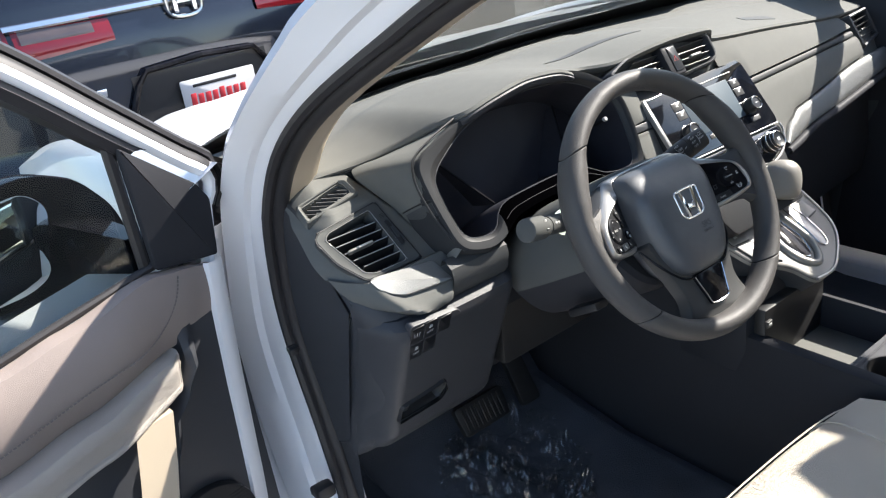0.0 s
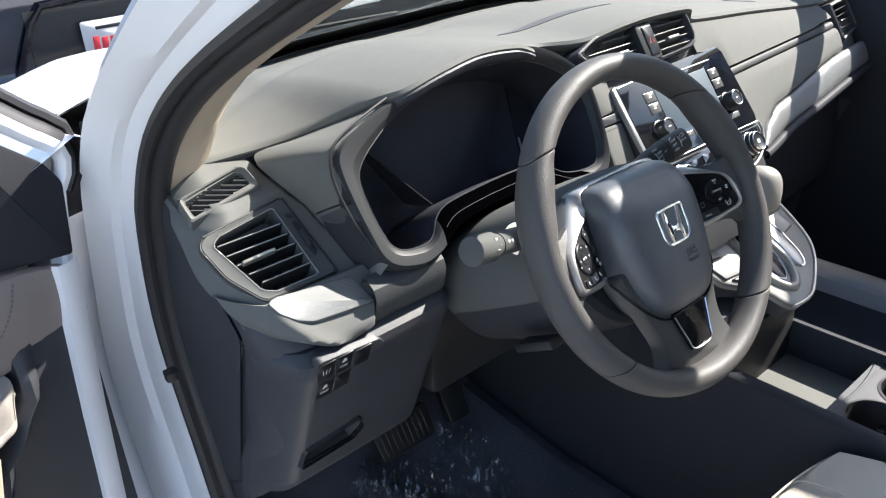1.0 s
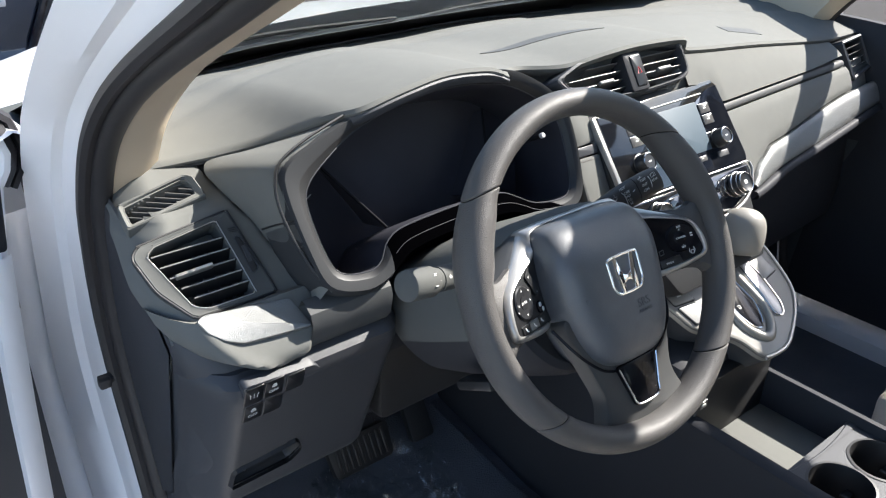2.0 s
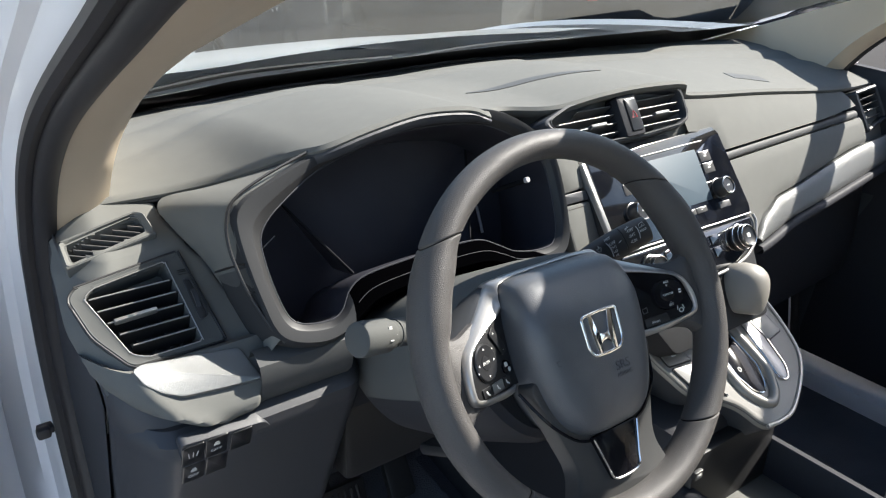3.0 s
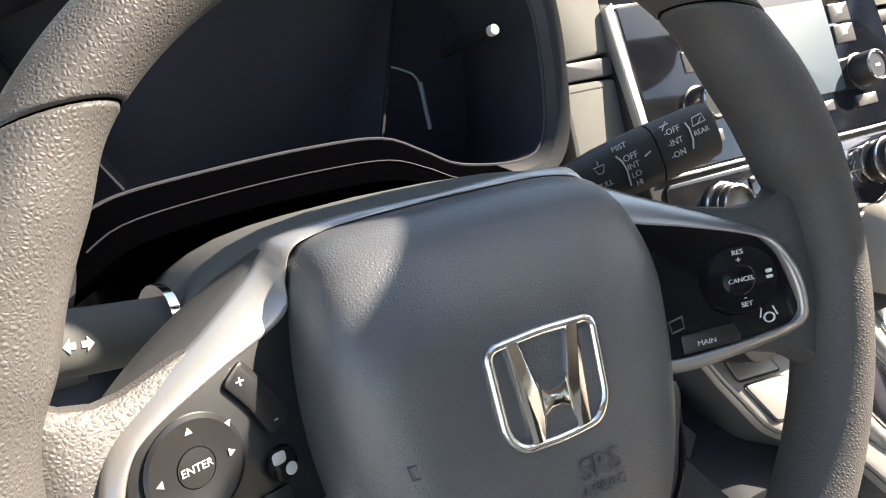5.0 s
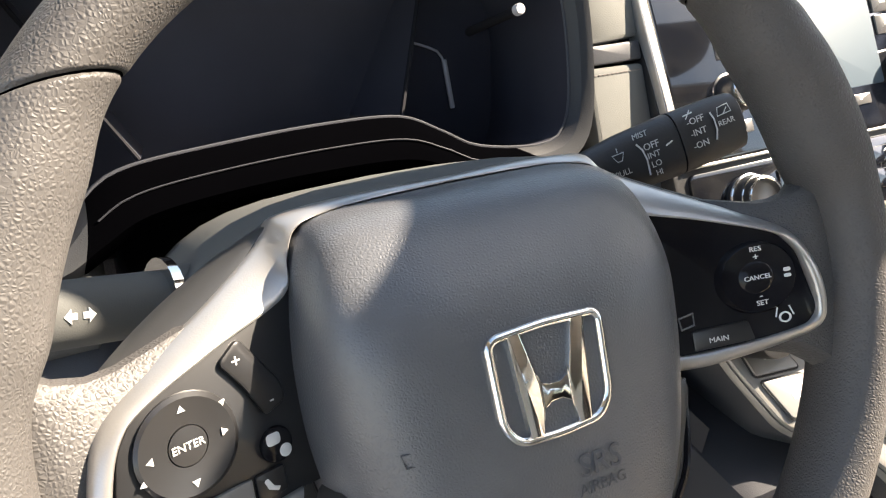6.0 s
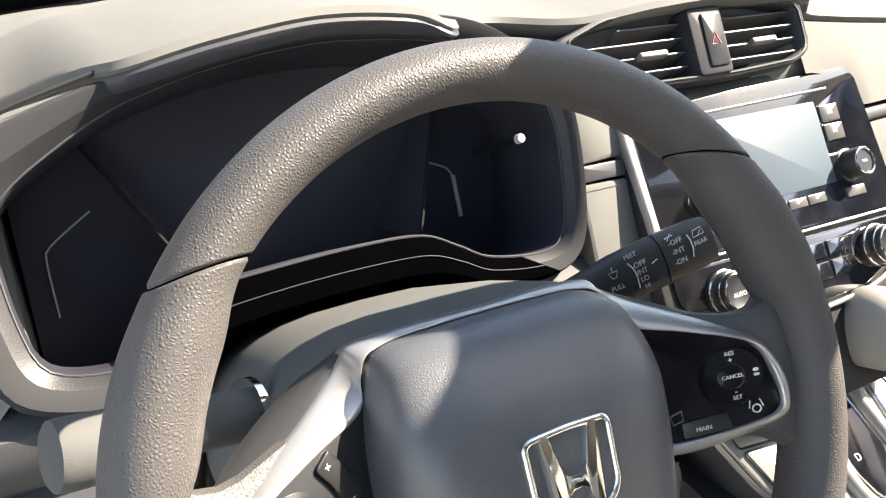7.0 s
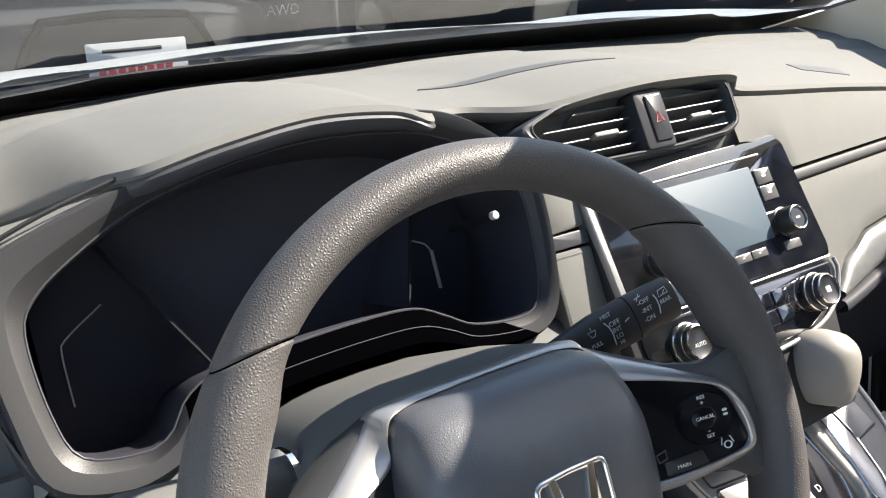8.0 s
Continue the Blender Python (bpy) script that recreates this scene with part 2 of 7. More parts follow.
def slab(outline, z0, z1, bevel=0.0008, cap_bottom=True):
    """A plate with the 2D outline, from z0 up to z1, its upper rim rounded."""
    o = [Vector(p) for p in outline]
    rings = [(0, z0), (0, z1 - bevel), (0.3 * bevel, z1 - 0.3 * bevel), (bevel, z1)]
    rows = [[(*q, z) for q in (inset(o, d) if d else o)] for d, z in rings]
    bm = loft(rows, ring=True)
    bm.verts.ensure_lookup_table()
    n = len(o)
    bm.faces.new(bm.verts[-n:])
    if cap_bottom:
        bm.faces.new(bm.verts[:n])
    return bm


def rect(x0, y0, x1, y1, r=0.002):
    return fillet([(x0, y0), (x1, y0), (x1, y1), (x0, y1)], r, 4)


def circle(cx, cy, r, n=24):
    return [Vector((cx + r * math.cos(2 * math.pi * i / n), cy + r * math.sin(2 * math.pi * i / n))) for i in range(n)]


def tube(path, r, n=8, closed=False, flat=1.0):
    """A round (or, with flat, squashed) rod along a path; r is a number or a list, one for each point."""
    p = [Vector(q) for q in path]
    k = len(p)
    up = None
    rows = []
    for i in range(k):
        t = (p[(i + 1) % k] - p[i - 1]) if closed or 0 < i < k - 1 else (p[min(i + 1, k - 1)] - p[max(i - 1, 0)])
        t.normalize()
        if up is None:
            up = t.cross(Vector((0.3, 0.5, 0.81))).normalized()
        up = (up - t * up.dot(t)).normalized()
        side = t.cross(up)
        rad = r[i] if isinstance(r, (list, tuple)) else r
        rows.append([p[i] + rad * (math.cos(a) * up + flat * math.sin(a) * side) for a in (2 * math.pi * j / n for j in range(n))])
    return loft(rows, ring=True, cap=not closed, closed=closed)


def box(x0, x1, y0, y1, z0, z1, bevel=0.004, seg=2):
    bm = bmesh.new()
    bmesh.ops.create_cube(bm, size=1, matrix=Matrix.Translation(((x0 + x1) / 2, (y0 + y1) / 2, (z0 + z1) / 2)) @ Matrix.Diagonal((abs(x1 - x0), abs(y1 - y0), abs(z1 - z0), 1)))
    if bevel:
        bmesh.ops.bevel(bm, geom=bm.edges[:], offset=bevel, segments=seg, affect="EDGES", profile=0.5)
    return bm


def join(*bms):
    out = bmesh.new()
    for b in bms:
        me = bpy.data.meshes.new("tmp")
        b.to_mesh(me)
        b.free()
        out.from_mesh(me)
        bpy.data.meshes.remove(me)
    return out


def moved(bm, m):
    bmesh.ops.transform(bm, matrix=m, verts=bm.verts)
    return bm


def thick(bm, d):
    """Gives a sheet thickness, away from its normals."""
    bmesh.ops.recalc_face_normals(bm, faces=bm.faces)
    bmesh.ops.solidify(bm, geom=bm.faces[:], thickness=d)
    return bm


def writing(name, body, size, m, mat, parent, align="CENTER", label=""):
    cu = bpy.data.curves.new(name, "FONT")
    cu.body, cu.size, cu.align_x, cu.align_y, cu.extrude = body, size, align, "CENTER", 0.00015
    cu.resolution_u = 3
    tmp = new("tmp_text", cu)
    me = bpy.data.meshes.new_from_object(tmp.evaluated_get(bpy.context.evaluated_depsgraph_get()))
    bpy.data.objects.remove(tmp)
    bpy.data.curves.remove(cu)
    me.transform(m)
    me.name = name
    me.materials.clear()
    me.materials.append(mat)
    ob = new(name, me)
    ob.parent = parent
    if parent.name in LOCAL:
        LOCAL.add(ob.name)
    elif parent.parent is None:
        ob.matrix_parent_inverse = Matrix.Translation(-parent.location)
    return tagged(ob, label)


def at(x, y, z=0.0, rz=0.0):
    return pose(x, y, z, 0, 0, rz)


def interp(x, table):
    """Smooth interpolation in rows of (x, values...)."""
    if x <= table[0][0]:
        return table[0][1:]
    for a, b in zip(table, table[1:]):
        if x <= b[0]:
            t = (x - a[0]) / (b[0] - a[0])
            t = t * t * (3 - 2 * t)
            return tuple(u + (v - u) * t for u, v in zip(a[1:], b[1:]))
    return table[-1][1:]


def glide(pts, n):
    """n points along Catmull-Rom segments, even in the index of the given points."""
    pts = [Vector(p) for p in pts]
    out = []
    for i in range(n):
        u = i / (n - 1) * (len(pts) - 1)
        k = min(int(u), len(pts) - 2)
        f = u - k
        p0, p1, p2, p3 = pts[max(k - 1, 0)], pts[k], pts[k + 1], pts[min(k + 2, len(pts) - 1)]
        out.append(0.5 * (2 * p1 + (p2 - p0) * f + (2 * p0 - 5 * p1 + 4 * p2 - p3) * f * f + (3 * p1 - p0 - 3 * p2 + p3) * f ** 3))
    return out


# ---- ground and the white car's shell ----
bm = bmesh.new()
bmesh.ops.create_grid(bm, x_segments=40, y_segments=40, size=600)
tagged(part("ground", bm, ASPHALT), "pale sunlit concrete of a car park", "ground", kind="structure")

shell = thing("car_body", base=(0, 0, 0.2), label="white car body round the cabin, driver's side open", category="car body", kind="structure")


def pillar_side(sx):
    """The A-pillar with its door jamb, from the roof down to the sill: seal line and outer line, in y and z."""
    seal = curve_through([(-0.72, 1.52), (-0.40, 1.440), (-0.10, 1.336), (0.04, 1.277), (0.18, 1.214), (0.27, 1.164), (0.340, 1.110), (0.390, 1.050), (0.425, 0.980), (0.445, 0.83), (0.40, 0.63), (0.36, 0.42)], 60)
    outer = curve_through([(-0.62, 1.585), (-0.28, 1.475), (0.089, 1.322), (0.18, 1.275), (0.28, 1.215), (0.35, 1.168), (0.415, 1.115), (0.475, 1.03), (0.525, 0.899), (0.572, 0.734), (0.530, 0.515), (0.48, 0.36)], 60)
    rows = []
    for i, (s, o) in enumerate(zip(seal, outer)):
        f = i / 59
        xi = -0.745 + 0.05 * max(0.0, 0.35 - f) / 0.35 if f < 0.35 else -0.745
        xo = xi - 0.052
        row = []
        for k, (t, dx) in enumerate([(0.0, 0.03), (0.0, 0.0), (0.12, -0.010), (0.30, -0.016), (0.45, -0.020), (0.50, -0.030), (0.75, -0.040), (0.94, -0.050), (1.0, -0.046)]):
            q = s.lerp(o, t)
            row.append((-sx * (xi + dx), q.x, q.y))
        q = o + Vector((0.03, 0.004))
        row.append((-sx * (xo + 0.02), q.x, q.y))
        rows.append(row)
    return rows, seal


# windscreen, with its black printed border at the foot
def screen_row(f, lift=0.0):
    """A row of the windscreen: f from 0 at the cowl to 1 at the roof."""
    out = []
    for k in range(33):
        u = -1 + k / 16
        half = 0.735 - 0.13 * f
        y0, y1 = 0.80 - 0.07 * u * u, -0.36 - 0.07 * u * u
        out.append((half * u, y0 + (y1 - y0) * f, 1.045 + 0.005 * u * u + (1.505 - 1.045) * f - 0.02 * u * u * f + lift))
    return out


for sx, nm in ((-1, "a_pillar"), (1, "a_pillar")):
    rows, seal = pillar_side(sx)
    part(nm, loft(rows), PAINT_WHITE, shell, "white painted pillar and door jamb")
    xs = [0.738 - (0.05 * max(0.0, 0.35 - i / 59) / 0.35) for i in range(60)]
    path = [Vector((sx * x, q.x, q.y)) for x, q in zip(xs, seal)]
    part("door_seal", join(tube([p + Vector((-sx * 0.002, -0.004, -0.003)) for p in path], [0.0095 + 0.003 * i / 59 for i in range(60)], 10), tube([p + Vector((sx * 0.012, 0.004, 0.003)) for p in path], [0.0075 + 0.002 * i / 59 for i in range(60)], 8)), RUBBER, shell, "black rubber door seal")
    # beige trim inside the pillar, above the dashboard
    inner = []
    for i in range(47):
        s = seal[i]
        x0 = xs[i] - 0.010
        f = 1 - 1.03 * min(i / 42, 1.0)
        e = Vector(screen_row(f)[32 if sx > 0 else 2]) - Vector((0, 0, 0.006))
        a = Vector((sx * x0, s.x - 0.008, s.y - 0.008))
        w = 0.62 if sx > 0 else 1.0
        b = Vector((sx * (x0 - 0.032 * w), s.x - 0.004, s.y - 0.006))
        c = Vector((sx * (x0 - 0.056 * w), s.x + 0.008, s.y + 0.002))
        if i > 42:
            e = Vector((e.x, e.y, e.z - 0.03 * (i - 42)))
        inner.append([a, b, c, c.lerp(e, 0.33) + Vector((-sx * 0.006, 0, 0)), c.lerp(e, 0.66) + Vector((-sx * 0.004, 0, 0)), e])
    part("pillar_trim", loft(inner), BEIGE, shell, "beige fabric-grained pillar trim")

    edge = curve_through([(0.415, 1.115), (0.475, 1.03), (0.525, 0.899), (0.572, 0.734), (0.530, 0.515), (0.48, 0.36)], 24)
    part("jamb_return", loft([[(sx * 0.776, q.x + 0.024, q.y), (sx * 0.790, q.x + 0.018, q.y - 0.002), (sx * 0.806, q.x + 0.017, q.y - 0.004), (sx * 0.820, q.x + 0.021, q.y - 0.006), (sx * 0.828, q.x + 0.032, q.y - 0.008), (sx * 0.830, q.x + 0.048, q.y - 0.010)] for q in edge[4:]]), PAINT_WHITE, shell, "white outer return of the door jamb")
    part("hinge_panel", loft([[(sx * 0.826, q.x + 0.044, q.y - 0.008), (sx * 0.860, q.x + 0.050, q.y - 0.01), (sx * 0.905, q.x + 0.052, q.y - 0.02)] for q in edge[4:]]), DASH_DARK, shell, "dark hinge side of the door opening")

pane = part("windscreen", loft([screen_row(0.055 + 0.945 * i / 12) for i in range(13)]), GLASS, shell, "clear windscreen glass")
pane.visible_shadow = False
border = []
for j in range(7):
    row = []
    for k in range(33):
        u = abs(-1 + k / 16)
        wide = 0.150 + 0.10 * max(0.0, u - 0.80) - 0.035 * max(0.0, min((u - 0.62) / 0.1, 1.0))
        f = -0.06 + (wide + 0.06) * j / 6
        row.append(Vector(screen_row(f, -0.003)[k]))
    border.append(row)
part("windscreen_border", loft(border), BLACK, shell, "black printed glass border")
part("windscreen_header", thick(loft([screen_row(0.97, -0.002), screen_row(1.03, -0.01), screen_row(1.06, -0.05)]), 0.01), HEADLINER, shell)
# unseen black cover behind the top of the glass, added to shade the wheel
cover = []
for j in range(14):
    f = 0.648 + 0.242 * j / 13
    y, z = 0.80 - 1.16 * f, 1.045 + 0.46 * f
    wr = 0.090 + 0.022 * math.sin(math.pi * j / 13)
    wl = interp(f, [(0.648, 0.215), (0.655, 0.230), (0.670, 0.226), (0.688, 0.160), (0.705, 0.126), (0.80, 0.124), (0.89, 0.100)])[0]
    d = 0.012 + 0.020 * math.sin(math.pi * j / 13)
    cover.append([(0.066 - wl, y, z - 0.006), (0.066 - 0.85 * wl, y - 0.3 * d, z - d), (0.066, y - 0.4 * d, z - 1.15 * d), (0.066 + 0.85 * wr, y - 0.3 * d, z - d), (0.066 + wr, y, z - 0.006)])
part("wheel_shade", thick(loft(cover), 0.004), BLACK, shell, "unseen black cover added to shade the wheel")
# roof: skin and lining, sides and rear of the cabin
roof = []
for j in range(9):
    y = -0.40 - 2.3 * j / 8
    roof.append([(0.60 * (-1 + k / 8), y - 0.05 * (-1 + k / 8) ** 2, 1.64 - 0.05 * (-1 + k / 8) ** 2 - (0.12 if j == 0 else 0.0) - 0.12 * (j / 8) ** 3) for k in range(17)])
part("roof", thick(loft(roof), 0.012), PAINT_WHITE, shell)
part("headliner", thick(loft([[(x, y, z - 0.05) for x, y, z in row] for row in roof]), 0.01), HEADLINER, shell, "pale grey cloth roof lining")
for sx in (-1, 1):
    part("roof_rail", tube(curve_through([(sx * 0.66, -0.34, 1.515), (sx * 0.66, -0.9, 1.59), (sx * 0.65, -1.8, 1.58), (sx * 0.63, -2.7, 1.42)], 20), 0.05, 10), PAINT_WHITE, shell)
    part("b_pillar", loft([[(sx * (0.79 - 0.10 * i / 6), -0.98 - 0.05 * i / 6, 0.42 + 1.12 * i / 6), (sx * (0.80 - 0.10 * i / 6), -1.16, 0.42 + 1.12 * i / 6), (sx * (0.70 - 0.10 * i / 6), -1.16, 0.42 + 1.12 * i / 6), (sx * (0.70 - 0.10 * i / 6), -0.98 - 0.05 * i / 6, 0.42 + 1.12 * i / 6)] for i in range(7)], ring=True, cap=True), BEIGE, shell)
    part("rear_side", box(sx * 0.70, sx * 0.80, -2.7, -1.16, 0.38, 1.05, 0.01), DASH_LOW, shell)
    part("sill", box(sx * 0.70, sx * 0.86, -1.0, 0.40, 0.28, 0.40, 0.02), PAINT_WHITE, shell)
for sx in (-1, 1):
    part("rear_side_window", loft([[(sx * 0.775, y, 1.05), (sx * 0.745, y, 1.25), (sx * 0.69, y * 0.985, 1.50 - 0.06 * ((y + 1.16) / 1.54) ** 2)] for y in (-1.16, -1.6, -2.1, -2.68)]), PRIVACY, shell, "dark privacy glass")
part("tailgate_window", loft([[(x, -2.74, 1.0), (x * 0.92, -2.70, 1.25), (x * 0.85, -2.62, 1.48)] for x in (-0.75, -0.3, 0.3, 0.75)]), PRIVACY, shell, "dark privacy glass")
part("tailgate", box(-0.75, 0.75, -2.80, -2.70, 0.38, 1.0, 0.02), DASH_LOW, shell)
part("door_hinge_check", join(box(-0.782, -0.766, 0.378, 0.392, 0.816, 0.824, 0.002), moved(box(-0.007, 0.007, -0.006, 0.006, -0.006, 0.006, 0.003), pose(-0.777, 0.379, 0.820))), RUBBER, shell, "black rubber bump stop")
part("door_hinge_check", join(box(-0.80, -0.772, 0.37, 0.395, 0.557, 0.573, 0.004), moved(box(-0.016, 0.016, -0.012, 0.012, -0.012, 0.012, 0.006), pose(-0.785, 0.372, 0.57))), RUBBER, shell, "black rubber bump stop")
# bonnet and wings
hood = []
for j in range(25):
    f = j / 24
    y = 0.885 + 0.985 * f
    z = 1.083 - 0.125 * f - 0.06 * f * f
    hood.append([((0.80 - 0.06 * f * f) * u, y - 0.13 * u * u * (1 - f) - 0.22 * u * u * f ** 3, z - 0.035 * u * u - 0.035 * abs(u) ** 6 + 0.010 * math.exp(-((abs(u) - 0.62) / 0.10) ** 2)) for u in (-1 + k / 16 for k in range(33))])
part("bonnet", loft(hood), PAINT_WHITE, shell, "white bonnet")
def cowl_row(dy, z):
    return [(0.77 * u, 0.79 + dy - 0.10 * u * u, z - 0.02 * u * u) for u in (-1 + k / 12 for k in range(25))]


part("cowl", loft([cowl_row(0.0, 1.030), cowl_row(0.03, 1.034), cowl_row(0.06, 1.050), cowl_row(0.085, 1.055), cowl_row(0.105, 1.045)]), COWL, shell, "dark grey cowl panel")
for x0, x1 in ((-0.66, -0.02), (-0.10, 0.48)):
    arm = curve_through([(x0, 0.81 - 0.10 * (x0 / 0.77) ** 2, 1.060), (x0 * 0.5 + x1 * 0.5, 0.845, 1.066), (x1, 0.865 - 0.10 * (x1 / 0.77) ** 2, 1.058)], 20)
    part("wiper_blade", tube(arm, 0.004, 6), RUBBER, shell, "black wiper at rest")
for sx in (-1, 1):
    wing = []
    for j in range(17):
        f = j / 16
        y = 0.42 + 1.30 * f
        top = 1.105 - 0.09 * f - 0.10 * f ** 3 if f > 0 else 1.11
        wing.append([(sx * 0.775, y, top - 0.012), (sx * 0.80, y, top), (sx * 0.85, y, top - 0.025), (sx * (0.905 - 0.05 * f ** 3), y + 0.02, top - 0.10), (sx * (0.92 - 0.06 * f ** 3), y + 0.03, top - 0.30), (sx * (0.91 - 0.06 * f ** 3), y + 0.03, 0.45)])
    part("front_wing", loft(wing), PAINT_WHITE, shell, "white front wing")
part("nose", loft([[(0.74 * u, 1.83 - 0.22 * u * u + d, z) for u in (-1 + k / 8 for k in range(17))] for d, z in ((0.0, 0.893), (0.06, 0.80), (0.09, 0.62), (0.07, 0.42), (0.02, 0.28))]), PAINT_WHITE, shell)
# floor of the cabin
floor_rows = [[(x, y, z) for x in (-0.74, -0.60, -0.25, -0.14, 0.14, 0.25, 0.60, 0.74)] for y, z in ((-2.7, 0.36), (-0.9, 0.36), (0.30, 0.36), (0.55, 0.40), (0.78, 0.66), (0.82, 0.95))]
part("cabin_floor", loft(floor_rows), CARPET, shell, "black carpet floor and footwell")
for sx in (-1, 1):
    part("footwell_side", loft([[(sx * 0.733, 0.41, 1.045), (sx * 0.735, 0.60, 1.05)], [(sx * 0.733, 0.36, 1.03), (sx * 0.735, 0.60, 1.02)], [(sx * 0.733, 0.30, 0.96), (sx * 0.735, 0.60, 0.96)], [(sx * 0.733, 0.245, 0.905), (sx * 0.735, 0.60, 0.90)], [(sx * 0.733, 0.27, 0.80), (sx * 0.735, 0.60, 0.80)], [(sx * 0.733, 0.33, 0.66), (sx * 0.735, 0.60, 0.66)], [(sx * 0.733, 0.36, 0.40), (sx * 0.735, 0.60, 0.40)]]), DASH_LOW, shell, "dark footwell side trim")

# ---- dashboard ----
dash = thing("dashboard", base=(0, 0.4, 0.7), label="charcoal soft-plastic dashboard with silver trim, dusty in the sun", category="dashboard")
# lip of the upper pad (towards the seats): x, y, z
LIP = [(-0.735, 0.405, 1.046), (-0.70, 0.392, 1.053), (-0.62, 0.372, 1.059), (-0.565, 0.338, 1.075), (-0.52, 0.285, 1.104), (-0.495, 0.258, 1.115), (-0.443, 0.255, 1.127), (-0.378, 0.259, 1.134), (-0.316, 0.256, 1.130),
       (-0.290, 0.252, 1.120), (-0.262, 0.285, 1.113), (-0.225, 0.300, 1.108), (-0.17, 0.272, 1.108), (-0.10, 0.262, 1.117), (-0.03, 0.260, 1.120), (0.066, 0.262, 1.114), (0.078, 0.268, 1.098), (0.12, 0.268, 1.091), (0.30, 0.284, 1.071), (0.57, 0.307, 1.038), (0.735, 0.325, 1.028)]


LIP_CURVE = [tuple(q) for q in curve_through(LIP, 400)]


def lip(x):
    """y and z of the pad's lip at x."""
    for a, b in zip(LIP_CURVE, LIP_CURVE[1:]):
        if a[0] <= x <= b[0]:
            t = (x - a[0]) / max(b[0] - a[0], 1e-9)
            return a[1] + (b[1] - a[1]) * t, a[2] + (b[2] - a[2]) * t
    return LIP_CURVE[0][1:] if x < LIP_CURVE[0][0] else LIP_CURVE[-1][1:]


def front_edge(x):
    return 0.74 - 0.11 * (x / 0.68) ** 2, 1.068


XS = [-0.735 + 1.47 * i / 240 for i in range(241)]
rows = []
for x in XS:
    y0, z0 = lip(x)
    y1, z1 = front_edge(x)
    hump = 0.004 * math.exp(-((x + 0.39) / 0.13) ** 2) + 0.004 * math.exp(-((x + 0.02) / 0.10) ** 2)
    row = [(x, y0 + 0.012, z0 - 0.012), (x, y0 + 0.002, z0 - 0.006), (x, y0, z0 - 0.001), (x, y0 + 0.004, z0 + 0.003)]
    for k in range(1, 42):
        t = k / 41
        y = y0 + 0.004 + (y1 - y0) * t
        z = z0 + 0.003 + (z1 - z0 - 0.003) * t + 0.010 * math.sin(math.pi * t) + hump * math.sin(math.pi * min(t * 1.6, 1.0)) * 0.5
        # two long shallow folds along the front edge
        z -= 0.0045 * math.exp(-((y1 - y - 0.165) / 0.020) ** 2) + 0.003 * math.exp(-((y1 - y - 0.095) / 0.016) ** 2)
        row.append((x, y, z))
    row += [(x, y1 + 0.010, z1 - 0.006), (x, y1 + 0.014, z1 - 0.05)]
    rows.append(row)
part("upper_pad", loft(rows), DASH, dash, "sunlit charcoal upper pad")
# lower face of the dashboard behind everything
BODY = [(-0.735, 0.40, 0.335, 0.252), (-0.70, 0.375, 0.315, 0.25), (-0.63, 0.352, 0.315, 0.25), (-0.60, 0.33, 0.30, 0.25), (-0.575, 0.34, 0.33, 0.27), (-0.565, 0.42, 0.42, 0.42), (-0.205, 0.42, 0.42, 0.42), (-0.195, 0.34, 0.33, 0.27), (-0.17, 0.27, 0.245, 0.22), (-0.13, 0.27, 0.24, 0.22), (0.12, 0.27, 0.24, 0.22), (0.16, 0.28, 0.22, 0.20), (0.60, 0.33, 0.28, 0.25), (0.735, 0.345, 0.30, 0.27)]
rows = []
for x in XS[::2]:
    ly, lz = lip(x)
    a, b, c = interp(x, BODY)
    rows.append([(x, ly + 0.02, lz - 0.012), (x, max(ly + 0.018, a + 0.01), lz - 0.03), (x, a, min(1.04, lz - 0.045)), (x, b, 0.985), (x, c, 0.92), (x, c + 0.03, 0.86), (x, c + 0.12, 0.80)])
part("inner_face", loft(rows), DASH, dash)

# passenger panel, in front of the front seat: face of y = 0.224 + 0.135 (x - 0.15) + 0.5 (z - 1.012)
def pface(x, z, out=0.0):
    return (x, 0.224 + 0.135 * (x - 0.15) + 0.5 * (z - 1.012) - out, z + 0.35 * out)


def band(fz0, fz1, out0, n=40, x0=0.145, x1=0.735, crown=0.003, rowsn=8, edge=0.006):
    """A slightly crowned strip of the passenger side between two heights, its edges rolled in."""
    out = []
    for i in range(n + 1):
        x = x0 + (x1 - x0) * i / n
        za, zb = fz0(x), fz1(x)
        row = [pface(x, za, out0 - 0.012)]
        for k in range(rowsn + 1):
            t = k / rowsn
            roll = edge * (max(0, 1 - t * rowsn / 1.5) ** 2 + max(0, 1 - (1 - t) * rowsn / 1.5) ** 2)
            row.append(pface(x, za + (zb - za) * t, out0 + crown * math.sin(math.pi * t) - roll))
        row.append(pface(x, zb, out0 - 0.012))
        out.append(row)
    return loft(out)


crease = lambda x: 1.012 - 0.033 * (x - 0.15)
rows = []
for i in range(91):
    x = 0.058 + (0.600 - 0.058) * i / 90
    low = Vector(pface(x, max(crease(x) + 0.006, interp(x, [(0.058, 1.054), (0.112, 1.045), (0.122, 1.033), (0.130, 1.008)])[0]), interp(x, [(0.058, -0.006), (0.11, -0.005), (0.14, 0.003)])[0]))
    ly, lz = lip(max(x, 0.085))
    high = Vector((x, ly + 0.0010, lz - 0.0065))
    out = Vector((0, -0.89, 0.45))
    rows.append([low - out * 0.012, low - out * 0.002] + [low.lerp(high, k / 10) + out * (0.0015 * math.sin(math.pi * k / 10)) for k in range(11)] + [high - out * 0.003 + Vector((0, 0, 0.0008)), high - out * 0.016])
